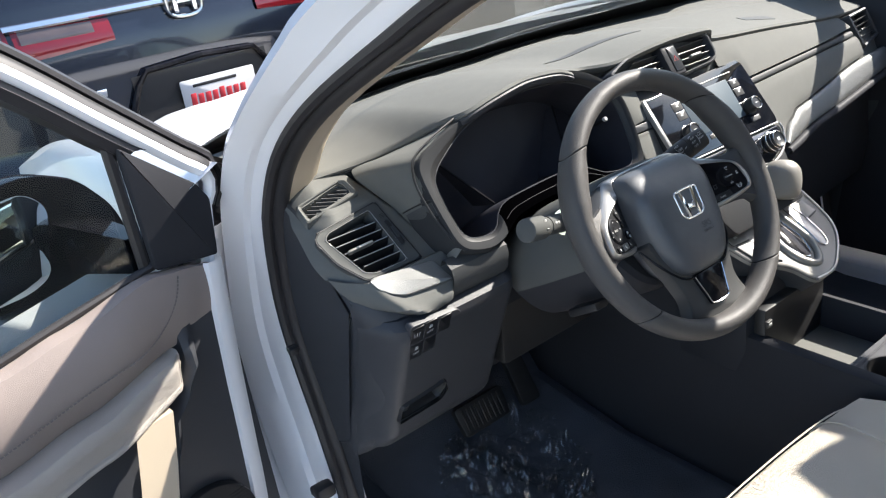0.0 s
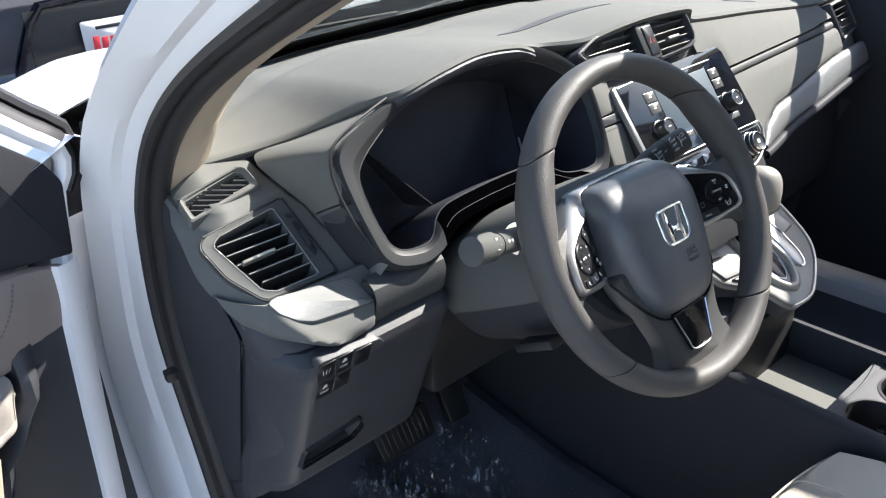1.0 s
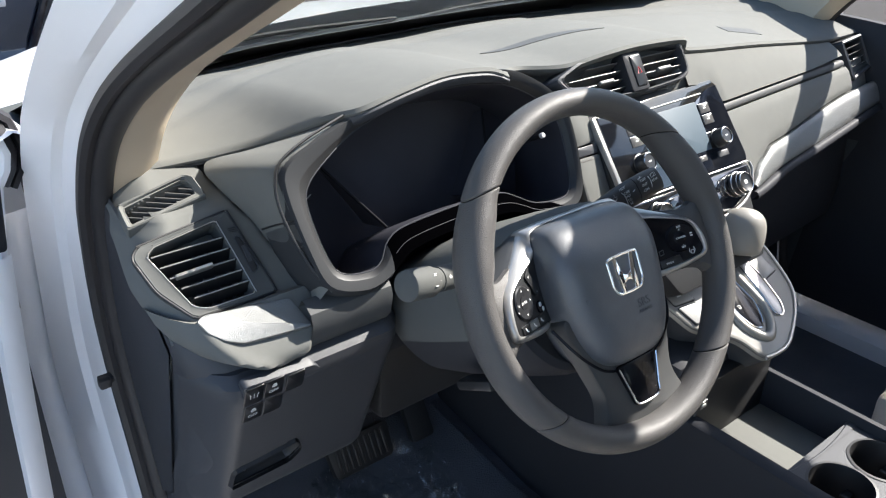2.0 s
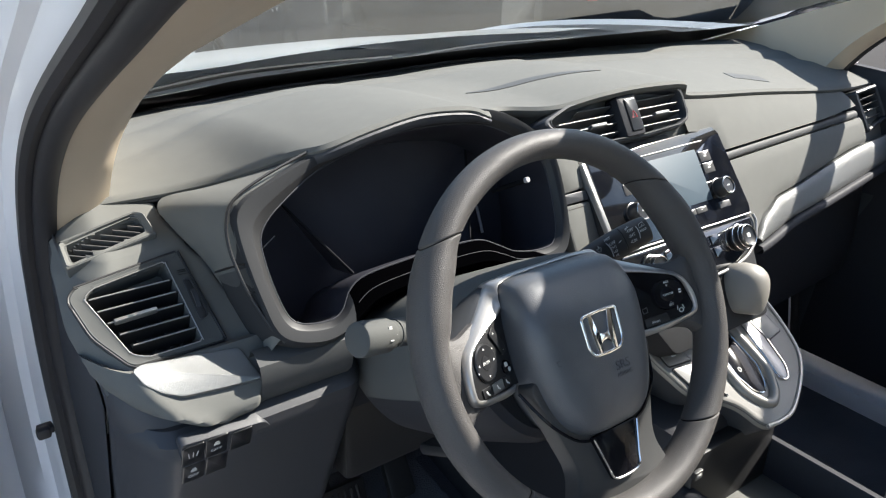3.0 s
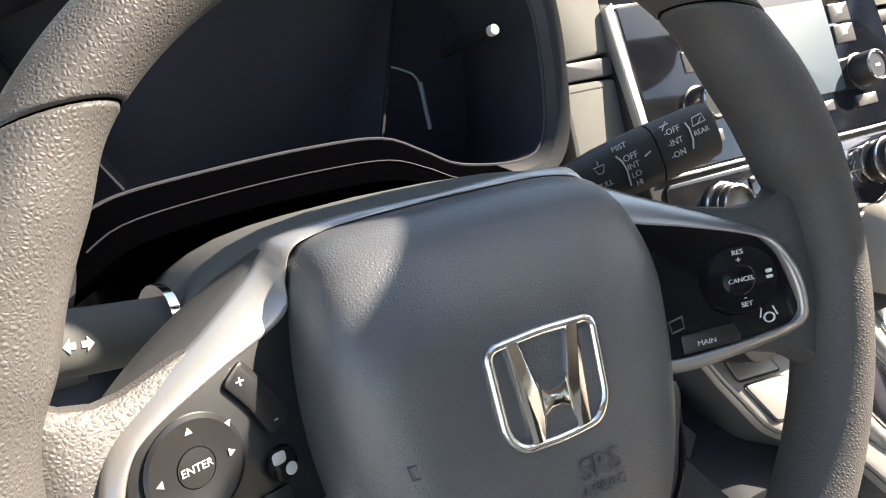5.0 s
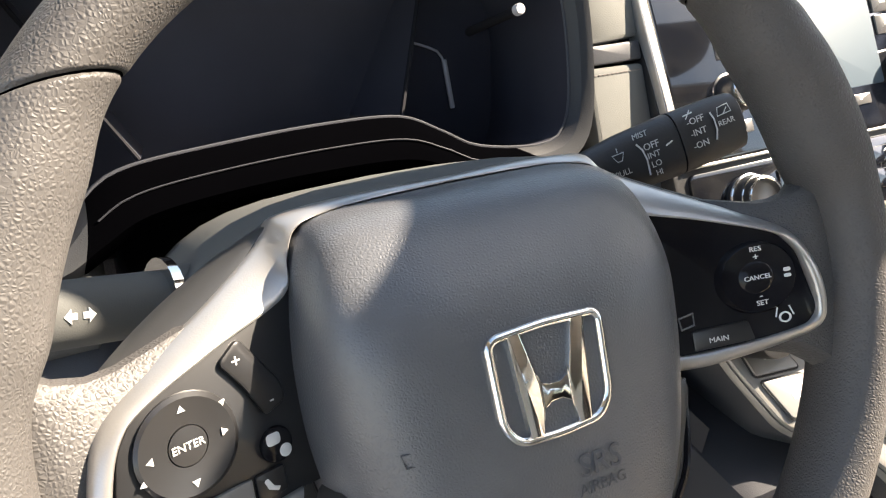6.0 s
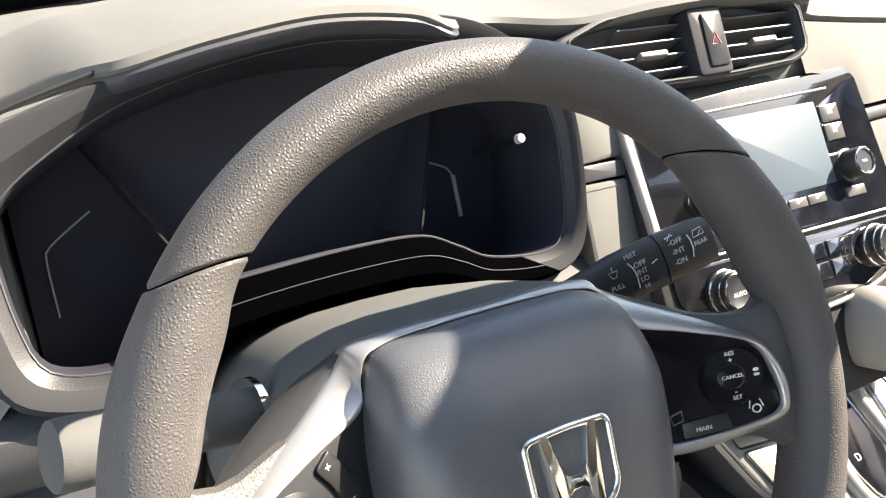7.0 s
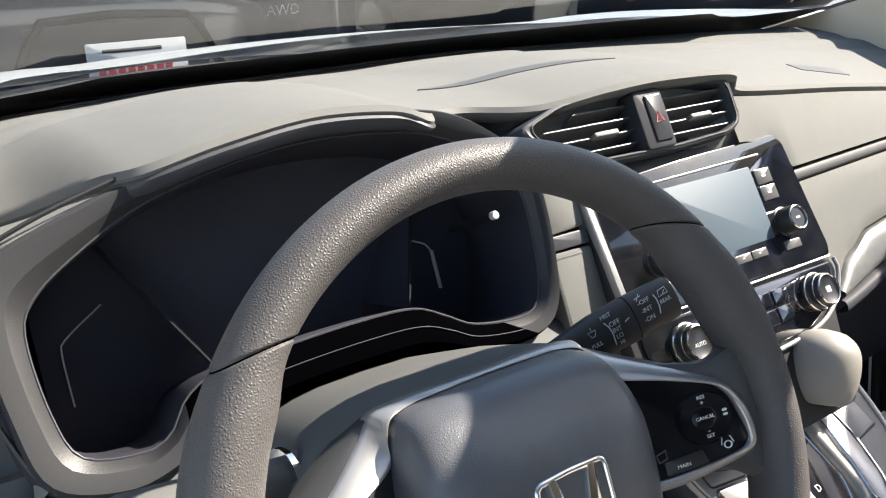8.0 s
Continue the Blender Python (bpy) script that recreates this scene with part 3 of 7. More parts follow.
part("passenger_upper_panel", loft(rows), DASH, dash)
part("vent_sill", loft([[(x, 0.262, z + 0.004), (x, 0.2535, z), (x, 0.2490, 1.057), (x, 0.2475, 1.047), (x, 0.255, 1.036)] for x, z in ((0.000, 1.0610), (0.020, 1.0620), (0.040, 1.0640), (0.052, 1.0690), (0.062, 1.0760), (0.070, 1.0800))]), DASH, dash, "charcoal sill below the centre vents")
part("passenger_crease", band(lambda x: crease(x) - 0.009, lambda x: crease(x) + 0.0035, -0.001, x0=0.128, x1=0.605, crown=0.002, edge=0.003), DASH_MID, dash, "dark recessed groove strip")
strip_top = lambda x: interp(x, [(0.15, 0.893), (0.20, 0.918), (0.25, 0.931), (0.57, 0.944), (0.735, 0.941)])[0]
strip_low = lambda x: interp(x, [(0.15, 0.888), (0.30, 0.897), (0.735, 0.902)])[0]
part("passenger_lower_panel", band(lambda x: strip_top(x) + 0.003, lambda x: crease(x) - 0.010, 0.003, x0=0.128, x1=0.612, crown=0.0015, edge=0.003), DASH, dash)
part("silver_trim_strip", band(strip_low, strip_top, 0.007, x0=0.157, crown=0.0015, edge=0.004), BRUSHED, dash, "textured silver trim strip")
part("trim_lip", band(lambda x: strip_low(x) - 0.014, lambda x: strip_low(x) - 0.001, 0.008, x0=0.152, crown=0.002), DASH_DARK, dash)
# glove box below
gb = []
for i in range(25):
    x = 0.17 + 0.56 * i / 24
    gb.append([pface(x, 0.885, -0.012), pface(x, 0.875, -0.045), (x, 0.222 + 0.12 * (x - 0.15), 0.84), (x, 0.225 + 0.10 * (x - 0.15), 0.72), (x, 0.26 + 0.06 * (x - 0.15), 0.64), (x, 0.42, 0.62)])
part("glove_box", loft(gb), DASH_DARK, dash, "dark closed glove box")
for sx, x in ((1, 0.737), (-1, -0.737)):
    part("dash_end", loft([[(x, 0.26, 0.905), (x, 0.31, 0.96), (x, 0.40, 1.04), (x, 0.60, 1.05)], [(x, 0.34, 0.66), (x, 0.40, 0.62), (x, 0.55, 0.60), (x, 0.65, 0.60)]]), DASH_LOW, dash)


def pad_z(x, y):
    """Height of the upper pad."""
    y0, z0 = lip(x)
    y1, z1 = front_edge(x)
    hump = 0.004 * math.exp(-((x + 0.39) / 0.13) ** 2) + 0.004 * math.exp(-((x + 0.02) / 0.10) ** 2)
    t = min(max((y - y0 - 0.004) / (y1 - y0), 0.0), 1.0)
    z = z0 + 0.003 + (z1 - z0 - 0.003) * t + 0.010 * math.sin(math.pi * t) + hump * math.sin(math.pi * min(t * 1.6, 1.0)) * 0.5
    return z - 0.0045 * math.exp(-((y1 - y - 0.165) / 0.020) ** 2) - 0.003 * math.exp(-((y1 - y - 0.095) / 0.016) ** 2)


def on_pad(corners, lift, n=10):
    """A thin inlay that follows the pad, between four corners."""
    a, b, c, d = (Vector(q) for q in corners)
    rows = []
    for i in range(n + 1):
        p, q = a.lerp(b, i / n), d.lerp(c, i / n)
        rows.append([(r.x, r.y, pad_z(r.x, r.y) + lift) for r in (p.lerp(q, k / 4) for k in range(5))])
    return thick(loft(rows), 0.004)


part("tweeter_grille", on_pad([(0.344, 0.392), (0.413, 0.367), (0.391, 0.331), (0.328, 0.358)], 0.0008), DASH_MID, dash, "flush dark speaker grille")
# defroster outlet along the front edge, and its slot
strip_rows = []
for i in range(61):
    x = -0.54 + 0.88 * i / 60
    y1 = front_edge(x)[0]
    taper = min(1.0, i / 5, (60 - i) / 5)
    strip_rows.append([(x, y1 - 0.052 * taper + 0.006 * (1 - taper) + d * (0.058 * taper), pad_z(x, y1 - 0.052 * taper * (1 - d)) + 0.0025 * min(1, taper)) for d in (0.0, 0.33, 0.66, 1.0)])
part("defroster_strip", thick(loft(strip_rows), 0.004), DASH_LOW, dash, "dark grey defroster strip")
part("defroster_slot", loft([[(x, front_edge(x)[0] - 0.020 + d, pad_z(x, front_edge(x)[0] - 0.02) + 0.0045) for d in (0.0, 0.010)] for x in [-0.48 + 0.76 * i / 40 for i in range(41)]]), BLACK, dash, "black defroster slot")
# crescent crease behind the centre vents, its shade laid on as a dark sheet
crescent = []
for i in range(25):
    f = i / 24
    x, y = -0.215 + 0.23 * f, 0.392 - 0.021 * f
    w = 0.016 * math.sin(math.pi * f) ** 0.8
    crescent.append([(x, y + w * d, pad_z(x, y + w * d) + 0.0010) for d in (-0.2, 0.2, 0.6, 1.0)])
part("crease_shade", thick(loft(crescent), 0.003), DASH_MID, dash, "slim dark crescent, shade of a crease")
def inside(p, poly):
    odd = False
    for i in range(len(poly)):
        a, b = poly[i - 1], poly[i]
        if (a[1] > p[1]) != (b[1] > p[1]) and p[0] < (b[0] - a[0]) * (p[1] - a[1]) / (b[1] - a[1]) + a[0]:
            odd = not odd
    return odd


def cut(bm, m, outline, depth=0.08):
    """Opens a hole in a skin: takes out the faces whose middle lies within the outline, in the frame m."""
    inv = m.inverted()
    gone = []
    for f in bm.faces:
        q = inv @ f.calc_center_median()
        if abs(q.z) < depth and inside((q.x, q.y), outline):
            gone.append(f)
    bmesh.ops.delete(bm, geom=gone, context="FACES")
    return bm


def framed(m, rows):
    """Points of a frame m, given as (x, y, z) in it, laid into the world."""
    return [[m @ Vector(p) for p in row] for row in rows]


def ring_rows(levels, n=96):
    """Rows for a moulded ring: levels of (outline, z), each outline resampled to n points."""
    return [[(p.x, p.y, z) for p in curve_through([Vector(q) for q in o], n, True)] for o, z in levels]


VENT = pose(-0.67, 0.275, 0.985, 42)
VENT_HOLE = fillet([(-0.061, 0.0250), (-0.052, 0.0315), (0.0180, 0.0420), (0.0255, -0.0450), (-0.0260, -0.0450), (-0.0385, -0.0385)], 0.005)
VENT_RING = fillet([(-0.076, 0.028), (-0.066, 0.0385), (0.0345, 0.0515), (0.0475, -0.0515), (-0.042, -0.0520), (-0.0665, -0.014)], 0.008)
SIDE = pose(-0.685, 0.352, 1.040, 32, 0, -12)
SIDE_HOLE = fillet([(-0.0385, -0.0335), (-0.0425, -0.0125), (0.0205, 0.0120), (0.0260, 0.0095), (0.0315, -0.0080)], 0.003)
SIDE_RING = fillet([(-0.0440, -0.0415), (-0.0490, -0.0090), (0.0230, 0.0170), (0.0320, 0.0140), (0.0405, -0.0140)], 0.006)

# the corner skin, finely divided, with the two vents cut through it
def corner_right(z):
    """Right-hand border of the corner panel at a height."""
    return interp(z, [(0.885, -0.618), (0.908, -0.612), (0.924, -0.598), (0.943, -0.588), (0.961, -0.594), (0.998, -0.609), (1.023, -0.624), (1.04, -0.633), (1.06, -0.640)])[0]


profile = []
for k in range(7):
    t = k / 6
    profile.append((0.392 + (0.336 - 0.392) * t, 1.0545 + (1.0285 - 1.0545) * t))
for k in range(1, 31):
    q = VENT @ Vector((0, 0.064 - 0.116 * k / 30, -0.004))
    profile.append((q.y, q.z))
profile += [(0.226, 0.952), (0.212, 0.938), (0.200, 0.926), (0.190, 0.914), (0.186, 0.907), (0.186, 0.900), (0.191, 0.894), (0.203, 0.890), (0.235, 0.888)]
fine = []
for y, z in profile:
    xr = corner_right(z)
    xl = interp(z, [(0.888, -0.670), (0.900, -0.700), (0.915, -0.724), (0.935, -0.742), (0.965, -0.748), (1.005, -0.744), (1.022, -0.737), (1.045, -0.733), (1.06, -0.731)])[0]
    row = []
    for i in range(75):
        f = i / 72
        x = xl + (xr - xl) * min(f, 1.0)
        edge = 0.055 * max(0.0, 1 - (x - xl) / 0.040) ** 2.2 - 0.004 * math.exp(-((x - xl - 0.034) / 0.014) ** 2)
        edge += 0.004 * max(0.0, 1 - (xr - x) / 0.006) ** 2 + (0.010 * (i - 72) if i > 72 else 0.0)
        row.append((x + 0.0015 * max(0, i - 72), y + edge, z))
    fine.append(row)
skin = loft(fine)
bmesh.ops.subdivide_edges(skin, edges=skin.edges[:], cuts=1, use_grid_fill=True)
cut(skin, VENT, VENT_HOLE, 0.05)
cut(skin, SIDE, SIDE_HOLE, 0.03)
part("driver_corner_panel", skin, DASH, dash, "charcoal corner panel round the side vents")

vent_group = "dashboard air vents"
vent = thing("air_vent", VENT, "black louvred air vent in a grey frame, sunlit tab", "air vent", vent_group)
part("frame", loft(ring_rows([(inset(VENT_RING, 0.0006), -0.010), (inset(VENT_RING, 0.0006), -0.0010), (inset(VENT_RING, 0.0020), 0.0002), (inset(VENT_HOLE, -0.004), -0.0006), (inset(VENT_HOLE, -0.0015), 0.0004), (VENT_HOLE, -0.002), (VENT_HOLE, -0.030)]), ring=True), FRAME, vent)
part("groove", tube([(p.x, p.y, -0.0012) for p in curve_through(VENT_RING, 90, True)], 0.0013, 6, True), BLACK, vent, "dark groove round the frame")
part("rim_line", tube([(p.x, p.y, 0.0003) for p in curve_through(inset(VENT_HOLE, -0.0008), 80, True)], 0.0006, 6, True), LOUVRE_EDGE, vent, "thin bright edge line")
part("backing", slab(inset(VENT_HOLE, -0.003), -0.034, -0.030), BLACK, vent)
for k in range(5):
    y = 0.0230 - 0.0134 * k
    xa, xb = -0.0585 + 0.0030 * k + 0.0007 * k * k, 0.0170 + 0.0017 * k
    bl = box(xa, xb + 0.003, -0.0008, 0.0008, -0.020, -0.001, 0.0006, 1)
    blade = part("louvre", moved(bl, pose(0, y, 0, -14)), BLACK, vent)
    part("louvre_edge", moved(tube([(xa + 0.001, 0, -0.0008), (xb, 0, -0.0008)], 0.0008, 6), pose(0, y, 0, -14)), LOUVRE_EDGE, blade, "front edge, glint put into its pale colour")
for k in range(5):
    part("rear_vane", box(-0.040 + 0.013 * k, -0.0388 + 0.013 * k, -0.036, 0.030, -0.030, -0.016, 0), DASH_LOW, vent)
part("tab", moved(box(-0.020, 0.020, -0.0020, 0.0020, -0.004, 0.0035, 0.0015), pose(-0.0235, -0.0040, 0.0, -14, 0, 2)), SILVER, vent, "grey-edged louvre tab")
SLOT = fillet([(0.0285, 0.0190), (0.0345, 0.0170), (0.0385, -0.0215), (0.0305, -0.0255)], 0.003)
part("wheel_slot", slab(SLOT, -0.001, 0.0024, 0.0005), BLACK, vent, "black thumbwheel slot")
part("slot_edge", tube([(p.x, p.y, 0.0022) for p in inset(SLOT, -0.0006)], 0.0006, 5, True), DASH_LOW, vent)
part("thumb_wheel", moved(tube([(-0.0022, 0.0, 0), (0.0022, 0.0, 0)], 0.020, 24), pose(0.0335, -0.003, -0.0150)), DASH_LOW, vent, "dark ribbed thumbwheel")
for k in range(3):
    part("wheel_mark", moved(box(-0.004, 0.004, -0.0004, 0.0004, 0.0018, 0.0024, 0), pose(0.030, 0.0245 + 0.0022 * k, 0, 0, 0, -4)), BLACK, vent)
sv = thing("air_vent", SIDE, "small slanted demister vent in a grey frame", "air vent", vent_group)
part("frame", loft(ring_rows([(inset(SIDE_RING, -0.001), -0.012), (SIDE_RING, 0.0015), (inset(SIDE_RING, 0.0012), 0.0028), (inset(SIDE_RING, 0.0026), 0.0020), (inset(SIDE_HOLE, -0.0016), -0.0010), (SIDE_HOLE, -0.0010), (SIDE_HOLE, -0.024)], 72), ring=True), DASH, sv)
part("backing", slab(inset(SIDE_HOLE, -0.002), -0.026, -0.022), BLACK, sv)
for k in range(7):
    c = Vector((-0.0325 + 0.0092 * k, -0.0255 + 0.0043 * k, 0))
    L = (0.016, 0.026, 0.030, 0.030, 0.030, 0.026, 0.015)[k]
    part("louvre", moved(box(-L / 2, L / 2, -0.0005, 0.0005, -0.012, -0.0020, 0), pose(c.x, c.y, 0, 0, 0, -17)), LOUVRE, sv)

TRIM = pose(-0.65, 0.215, 0.940, 42)
tr = fillet([(-0.066, 0.0175), (-0.057, 0.0212), (0.032, 0.0090), (0.0425, -0.0270), (0.0067, -0.0240), (-0.0315, -0.0200), (-0.0475, -0.0115), (-0.0600, 0.0010)], 0.004)
part("silver_corner_trim", moved(slab(tr, -0.006, 0.0045, 0.002), TRIM), BRUSHED, dash, "textured silver trim, part sunlit")

# knee panel under the driver's side, with the switch bank and a pocket
KNEE = pose(-0.65, 0.20, 0.86, 113)
rows = []
for i in range(61):
    x = -0.735 + 0.245 * i / 60
    edge = 0.06 * max(0.0, 1 - (x + 0.735) / 0.045) ** 2 + 0.03 * max(0.0, 1 - (-0.49 - x) / 0.03) ** 2
    row = [(x, 0.23 + edge, 0.896), (x, 0.200 + edge, 0.896), (x, 0.186 + edge, 0.885), (x, 0.186 + edge, 0.872)]
    for k in range(1, 15):
        z = 0.872 - 0.20 * k / 14
        row.append((x, 0.186 + 0.43 * (0.872 - z) + edge, z))
    row += [(x, 0.283 + edge, 0.658), (x, 0.302 + edge, 0.640), (x, 0.33 + edge, 0.625), (x, 0.42, 0.615)]
    rows.append(row)
knee = loft(rows)
bmesh.ops.subdivide_edges(knee, edges=knee.edges[:], cuts=1, use_grid_fill=True)
FS = [(0.60, 0.345), (0.66, 0.330), (0.80, 0.270), (0.905, 0.245), (0.96, 0.300)]
KN = [(0.62, 0.330), (0.672, 0.278), (0.772, 0.233), (0.872, 0.192), (0.890, 0.200), (0.915, 0.214), (0.96, 0.250)]
rows = []
for k in range(33):
    z = 0.945 - 0.32 * k / 32
    f, n = interp(z, FS)[0], interp(z, KN)[0]
    rows.append([(-0.736, f + 0.01, z), (-0.7345, f, z), (-0.729, f * 0.72 + n * 0.28, z), (-0.717, f * 0.38 + n * 0.62, z), (-0.700, f * 0.10 + n * 0.90 + 0.002, z), (-0.672, n + 0.003, z)])
part("corner_return", loft(rows), DASH_LOW, dash, "dark rounded end of the knee panel")
POCKET = fillet([(-0.046, -0.165), (-0.044, -0.128), (0.034, -0.118), (0.042, -0.142), (0.030, -0.160)], 0.006)
cut(knee, KNEE, POCKET, 0.06)
part("knee_panel", knee, DASH_LOW, dash, "dark knee panel")
part("pocket", moved(loft(ring_rows([(POCKET, 0.012), (inset(POCKET, -0.003), 0.004), (POCKET, -0.002), (inset(POCKET, 0.008), -0.045)], 60), ring=True, cap="end"), KNEE), BLACK, dash, "small dark coin pocket")
bank = thing("switch_bank", KNEE, "black switch panel with small white symbols", "switches")
part("plate", slab(fillet([(-0.046, 0.040), (0.036, 0.030), (0.052, 0.006), (0.052, -0.034), (0.034, -0.098), (-0.040, -0.104)], 0.007), -0.004, 0.0075, 0.0015), DASH_LOW, bank)
for (cx, cy) in ((-0.034, 0.020), (-0.0115, 0.020), (-0.032, -0.012), (-0.0095, -0.012), (0.013, 0.016)):
    k = part("button", slab(rect(cx - 0.0105, cy - 0.0145, cx + 0.0105, cy + 0.0145, 0.002), 0.006, 0.0086, 0.0007), BUTTON, bank)
    if cx > 0.003 or (cx > -0.011 and cy < 0):
        continue
    if cy < 0 or cx > -0.02:
        writing("marking", "OFF", 0.0062, at(cx, cy - 0.005, 0.0087), WHITE_INK, k)
        part("symbol", join(slab(rect(cx - 0.003, cy + 0.002, cx + 0.003, cy + 0.0055, 0.001), 0.0086, 0.0089, 0.0001), slab(rect(cx - 0.002, cy + 0.006, cx + 0.002, cy + 0.008, 0.0006), 0.0086, 0.0089, 0.0001)), WHITE_INK, k)
    else:
        part("symbol", join(*[moved(slab(rect(-0.0004, -0.004, 0.0004, 0.004, 0.0002), 0.0086, 0.0089, 0.0001), pose(cx + d, cy, 0, 0, 0, r)) for d, r in ((-0.004, 8), (0.0, 0), (0.004, -8))]), WHITE_INK, k)

# ---- instrument binnacle and gauges ----
BIN = pose(-0.39, 0.2353, 1.036, 62)
LENS = [(-0.176, -0.077), (-0.187, -0.048), (-0.190, 0.000), (-0.181, 0.0215), (-0.153, 0.042), (-0.108, 0.065), (-0.049, 0.0805), (0.015, 0.088), (0.083, 0.084), (0.125, 0.0726), (0.168, 0.045), (0.184, 0.015), (0.181, -0.040), (0.171, -0.0714), (0.150, -0.0800), (0.108, -0.0737), (0.085, -0.061), (0.060, -0.0490), (0.015, -0.0465), (-0.040, -0.0480), (-0.090, -0.0520), (-0.111, -0.0620), (-0.124, -0.079), (-0.142, -0.0855)]
LENS = [Vector(p) for p in LENS]
OUTER = [(-0.197, -0.087), (-0.208, -0.045), (-0.213, 0.018), (-0.205, 0.044), (-0.170, 0.060), (-0.112, 0.078), (-0.050, 0.092), (0.015, 0.0985), (0.088, 0.0975), (0.138, 0.086), (0.180, 0.055), (0.197, 0.020), (0.193, -0.045), (0.180, -0.083), (0.152, -0.096), (0.102, -0.092), (0.080, -0.083), (0.056, -0.076), (0.015, -0.074), (-0.040, -0.075), (-0.085, -0.080), (-0.108, -0.090), (-0.130, -0.100), (-0.160, -0.103)]
OUTER = [Vector(p) for p in OUTER]
cluster = thing("instrument_cluster", BIN, "dark unlit gauge cluster under a charcoal hood", "gauges")


def between(t, z):
    return ([a.lerp(b, t) for a, b in zip(OUTER, LENS)], z)


levels = ring_rows([(inset(OUTER, -0.006), -0.060), (inset(OUTER, -0.004), -0.012), (inset(OUTER, -0.001), 0.002), between(0.10, 0.007), between(0.35, 0.006), between(0.66, 0.003), between(0.8, 0.001), between(1.0, -0.003)], 144)
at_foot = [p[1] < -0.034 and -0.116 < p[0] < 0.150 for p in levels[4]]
bez = loft(levels, ring=True)
lower = bez.copy()
bez.faces.ensure_lookup_table()
lower.faces.ensure_lookup_table()
inner = bez.copy()
inner.faces.ensure_lookup_table()
# the last stretch towards the lens is a black edge of its own
bmesh.ops.delete(inner, geom=[f for i, f in enumerate(inner.faces) if at_foot[i % 144] or i < 144 * 5], context="FACES")
bmesh.ops.delete(bez, geom=[f for i, f in enumerate(bez.faces) if at_foot[i % 144] or i >= 144 * 5], context="FACES")
part("bezel_edge", inner, BLACK, cluster, "black inner edge of the bezel")
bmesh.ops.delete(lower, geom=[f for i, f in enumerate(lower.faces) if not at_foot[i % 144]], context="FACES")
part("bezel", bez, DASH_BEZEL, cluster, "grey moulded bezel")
# near-zero black puts the shade below the gauges into the strip's colour
part("lower_bezel", lower, VOID, cluster, "lower bezel, shade put into its black")
part("inner_wall", loft(ring_rows([(LENS, -0.003), (inset(LENS, 0.002), -0.010), (inset(LENS, 0.001), -0.060), (inset(LENS, -0.006), -0.135)], 144), ring=True), LENS_FACE, cluster, "dark inner wall")
part("edge_line", tube([(p.x, p.y, -0.004) for p in curve_through(inset(LENS, 0.0008), 120, True)], 0.0008, 6, True), DASH_LOW, cluster, "thin satin edge line")
foot_mid = [p for p, q in zip(ring_rows([between(0.52, 0.0052)], 144)[0], at_foot) if q]
foot_mid.sort(key=lambda p: p[0])
part("bezel_line", tube(foot_mid, 0.0005, 5), DASH_DARK, cluster, "thin satin line on the lower bezel")
INV = BIN.inverted()


def on_face(x, z, lift=0.0):
    """A point of the upright gauge face, in the cluster's frame."""
    return INV @ Vector((x, 0.318 + 0.30 * (z - 0.94) - lift, z))


part("gauge_face", loft([[on_face(-0.570 + 0.375 * i / 8, 0.885 + 0.19 * j / 8) for i in range(9)] for j in range(9)]), LENS_FACE, cluster, "dark blank gauge face")
# the side gauges sit behind slanted shoulders of the middle dial
for sx in (-1, 1):
    xm = -0.39
    part("gauge_ridge", tube([INV @ Vector((xm + sx * 0.080, 0.255, 0.972)), on_face(xm + sx * 0.135, 1.052, 0.012)], 0.0016, 6), RIDGE, cluster)
    part("gauge_shoulder", loft([[INV @ Vector((xm + sx * 0.080, 0.255, 0.970)), on_face(xm + sx * 0.135, 1.050, 0.012)], [on_face(xm + sx * 0.070, 0.950, 0.001), on_face(xm + sx * 0.128, 1.045, 0.001)]]), LENS_FACE, cluster)
part("gauge_ridge", tube([on_face(x, z, 0.004) for x, z in ((-0.515, 1.062), (-0.46, 1.078), (-0.40, 1.082))], 0.0011, 6), RIDGE, cluster)
part("scale_mark", tube(curve_through([on_face(-0.522, 1.000, 0.002), on_face(-0.549, 0.983, 0.002), on_face(-0.5545, 0.974, 0.002), on_face(-0.5545, 0.935, 0.002)], 16), 0.0007, 6), MARK, cluster, "pale outline of a scale")
part("scale_mark", join(tube(curve_through([on_face(-0.281, 0.997, 0.002), on_face(-0.251, 0.986, 0.002), on_face(-0.2435, 0.977, 0.002), on_face(-0.240, 0.946, 0.002)], 14), 0.0009, 6), tube([on_face(-0.243, 0.978, 0.0025), on_face(-0.2395, 0.944, 0.0025)], 0.0019, 6)), MARK, cluster, "pale outline of a scale")
tb = INV @ Vector((-0.237, 0.241, 1.038))
part("trip_button", tube([tb - Vector((0, 0, 0.004)), tb, tb + Vector((0, 0, 0.001))], [0.0036, 0.0036, 0.003], 16), MARK, cluster, "small pale round button")
part("trip_stem", tube([tb - Vector((0, 0, 0.070)), tb - Vector((0, 0, 0.004))], 0.0031, 10), RIDGE, cluster, "dark stem behind the button")

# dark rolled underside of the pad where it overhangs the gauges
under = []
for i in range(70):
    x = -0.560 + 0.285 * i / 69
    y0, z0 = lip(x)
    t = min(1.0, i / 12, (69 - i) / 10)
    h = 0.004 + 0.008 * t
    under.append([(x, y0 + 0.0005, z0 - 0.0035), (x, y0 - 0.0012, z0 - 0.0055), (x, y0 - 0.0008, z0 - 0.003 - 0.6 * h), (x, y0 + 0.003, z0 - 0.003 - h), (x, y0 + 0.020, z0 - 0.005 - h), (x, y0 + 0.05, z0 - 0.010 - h)])
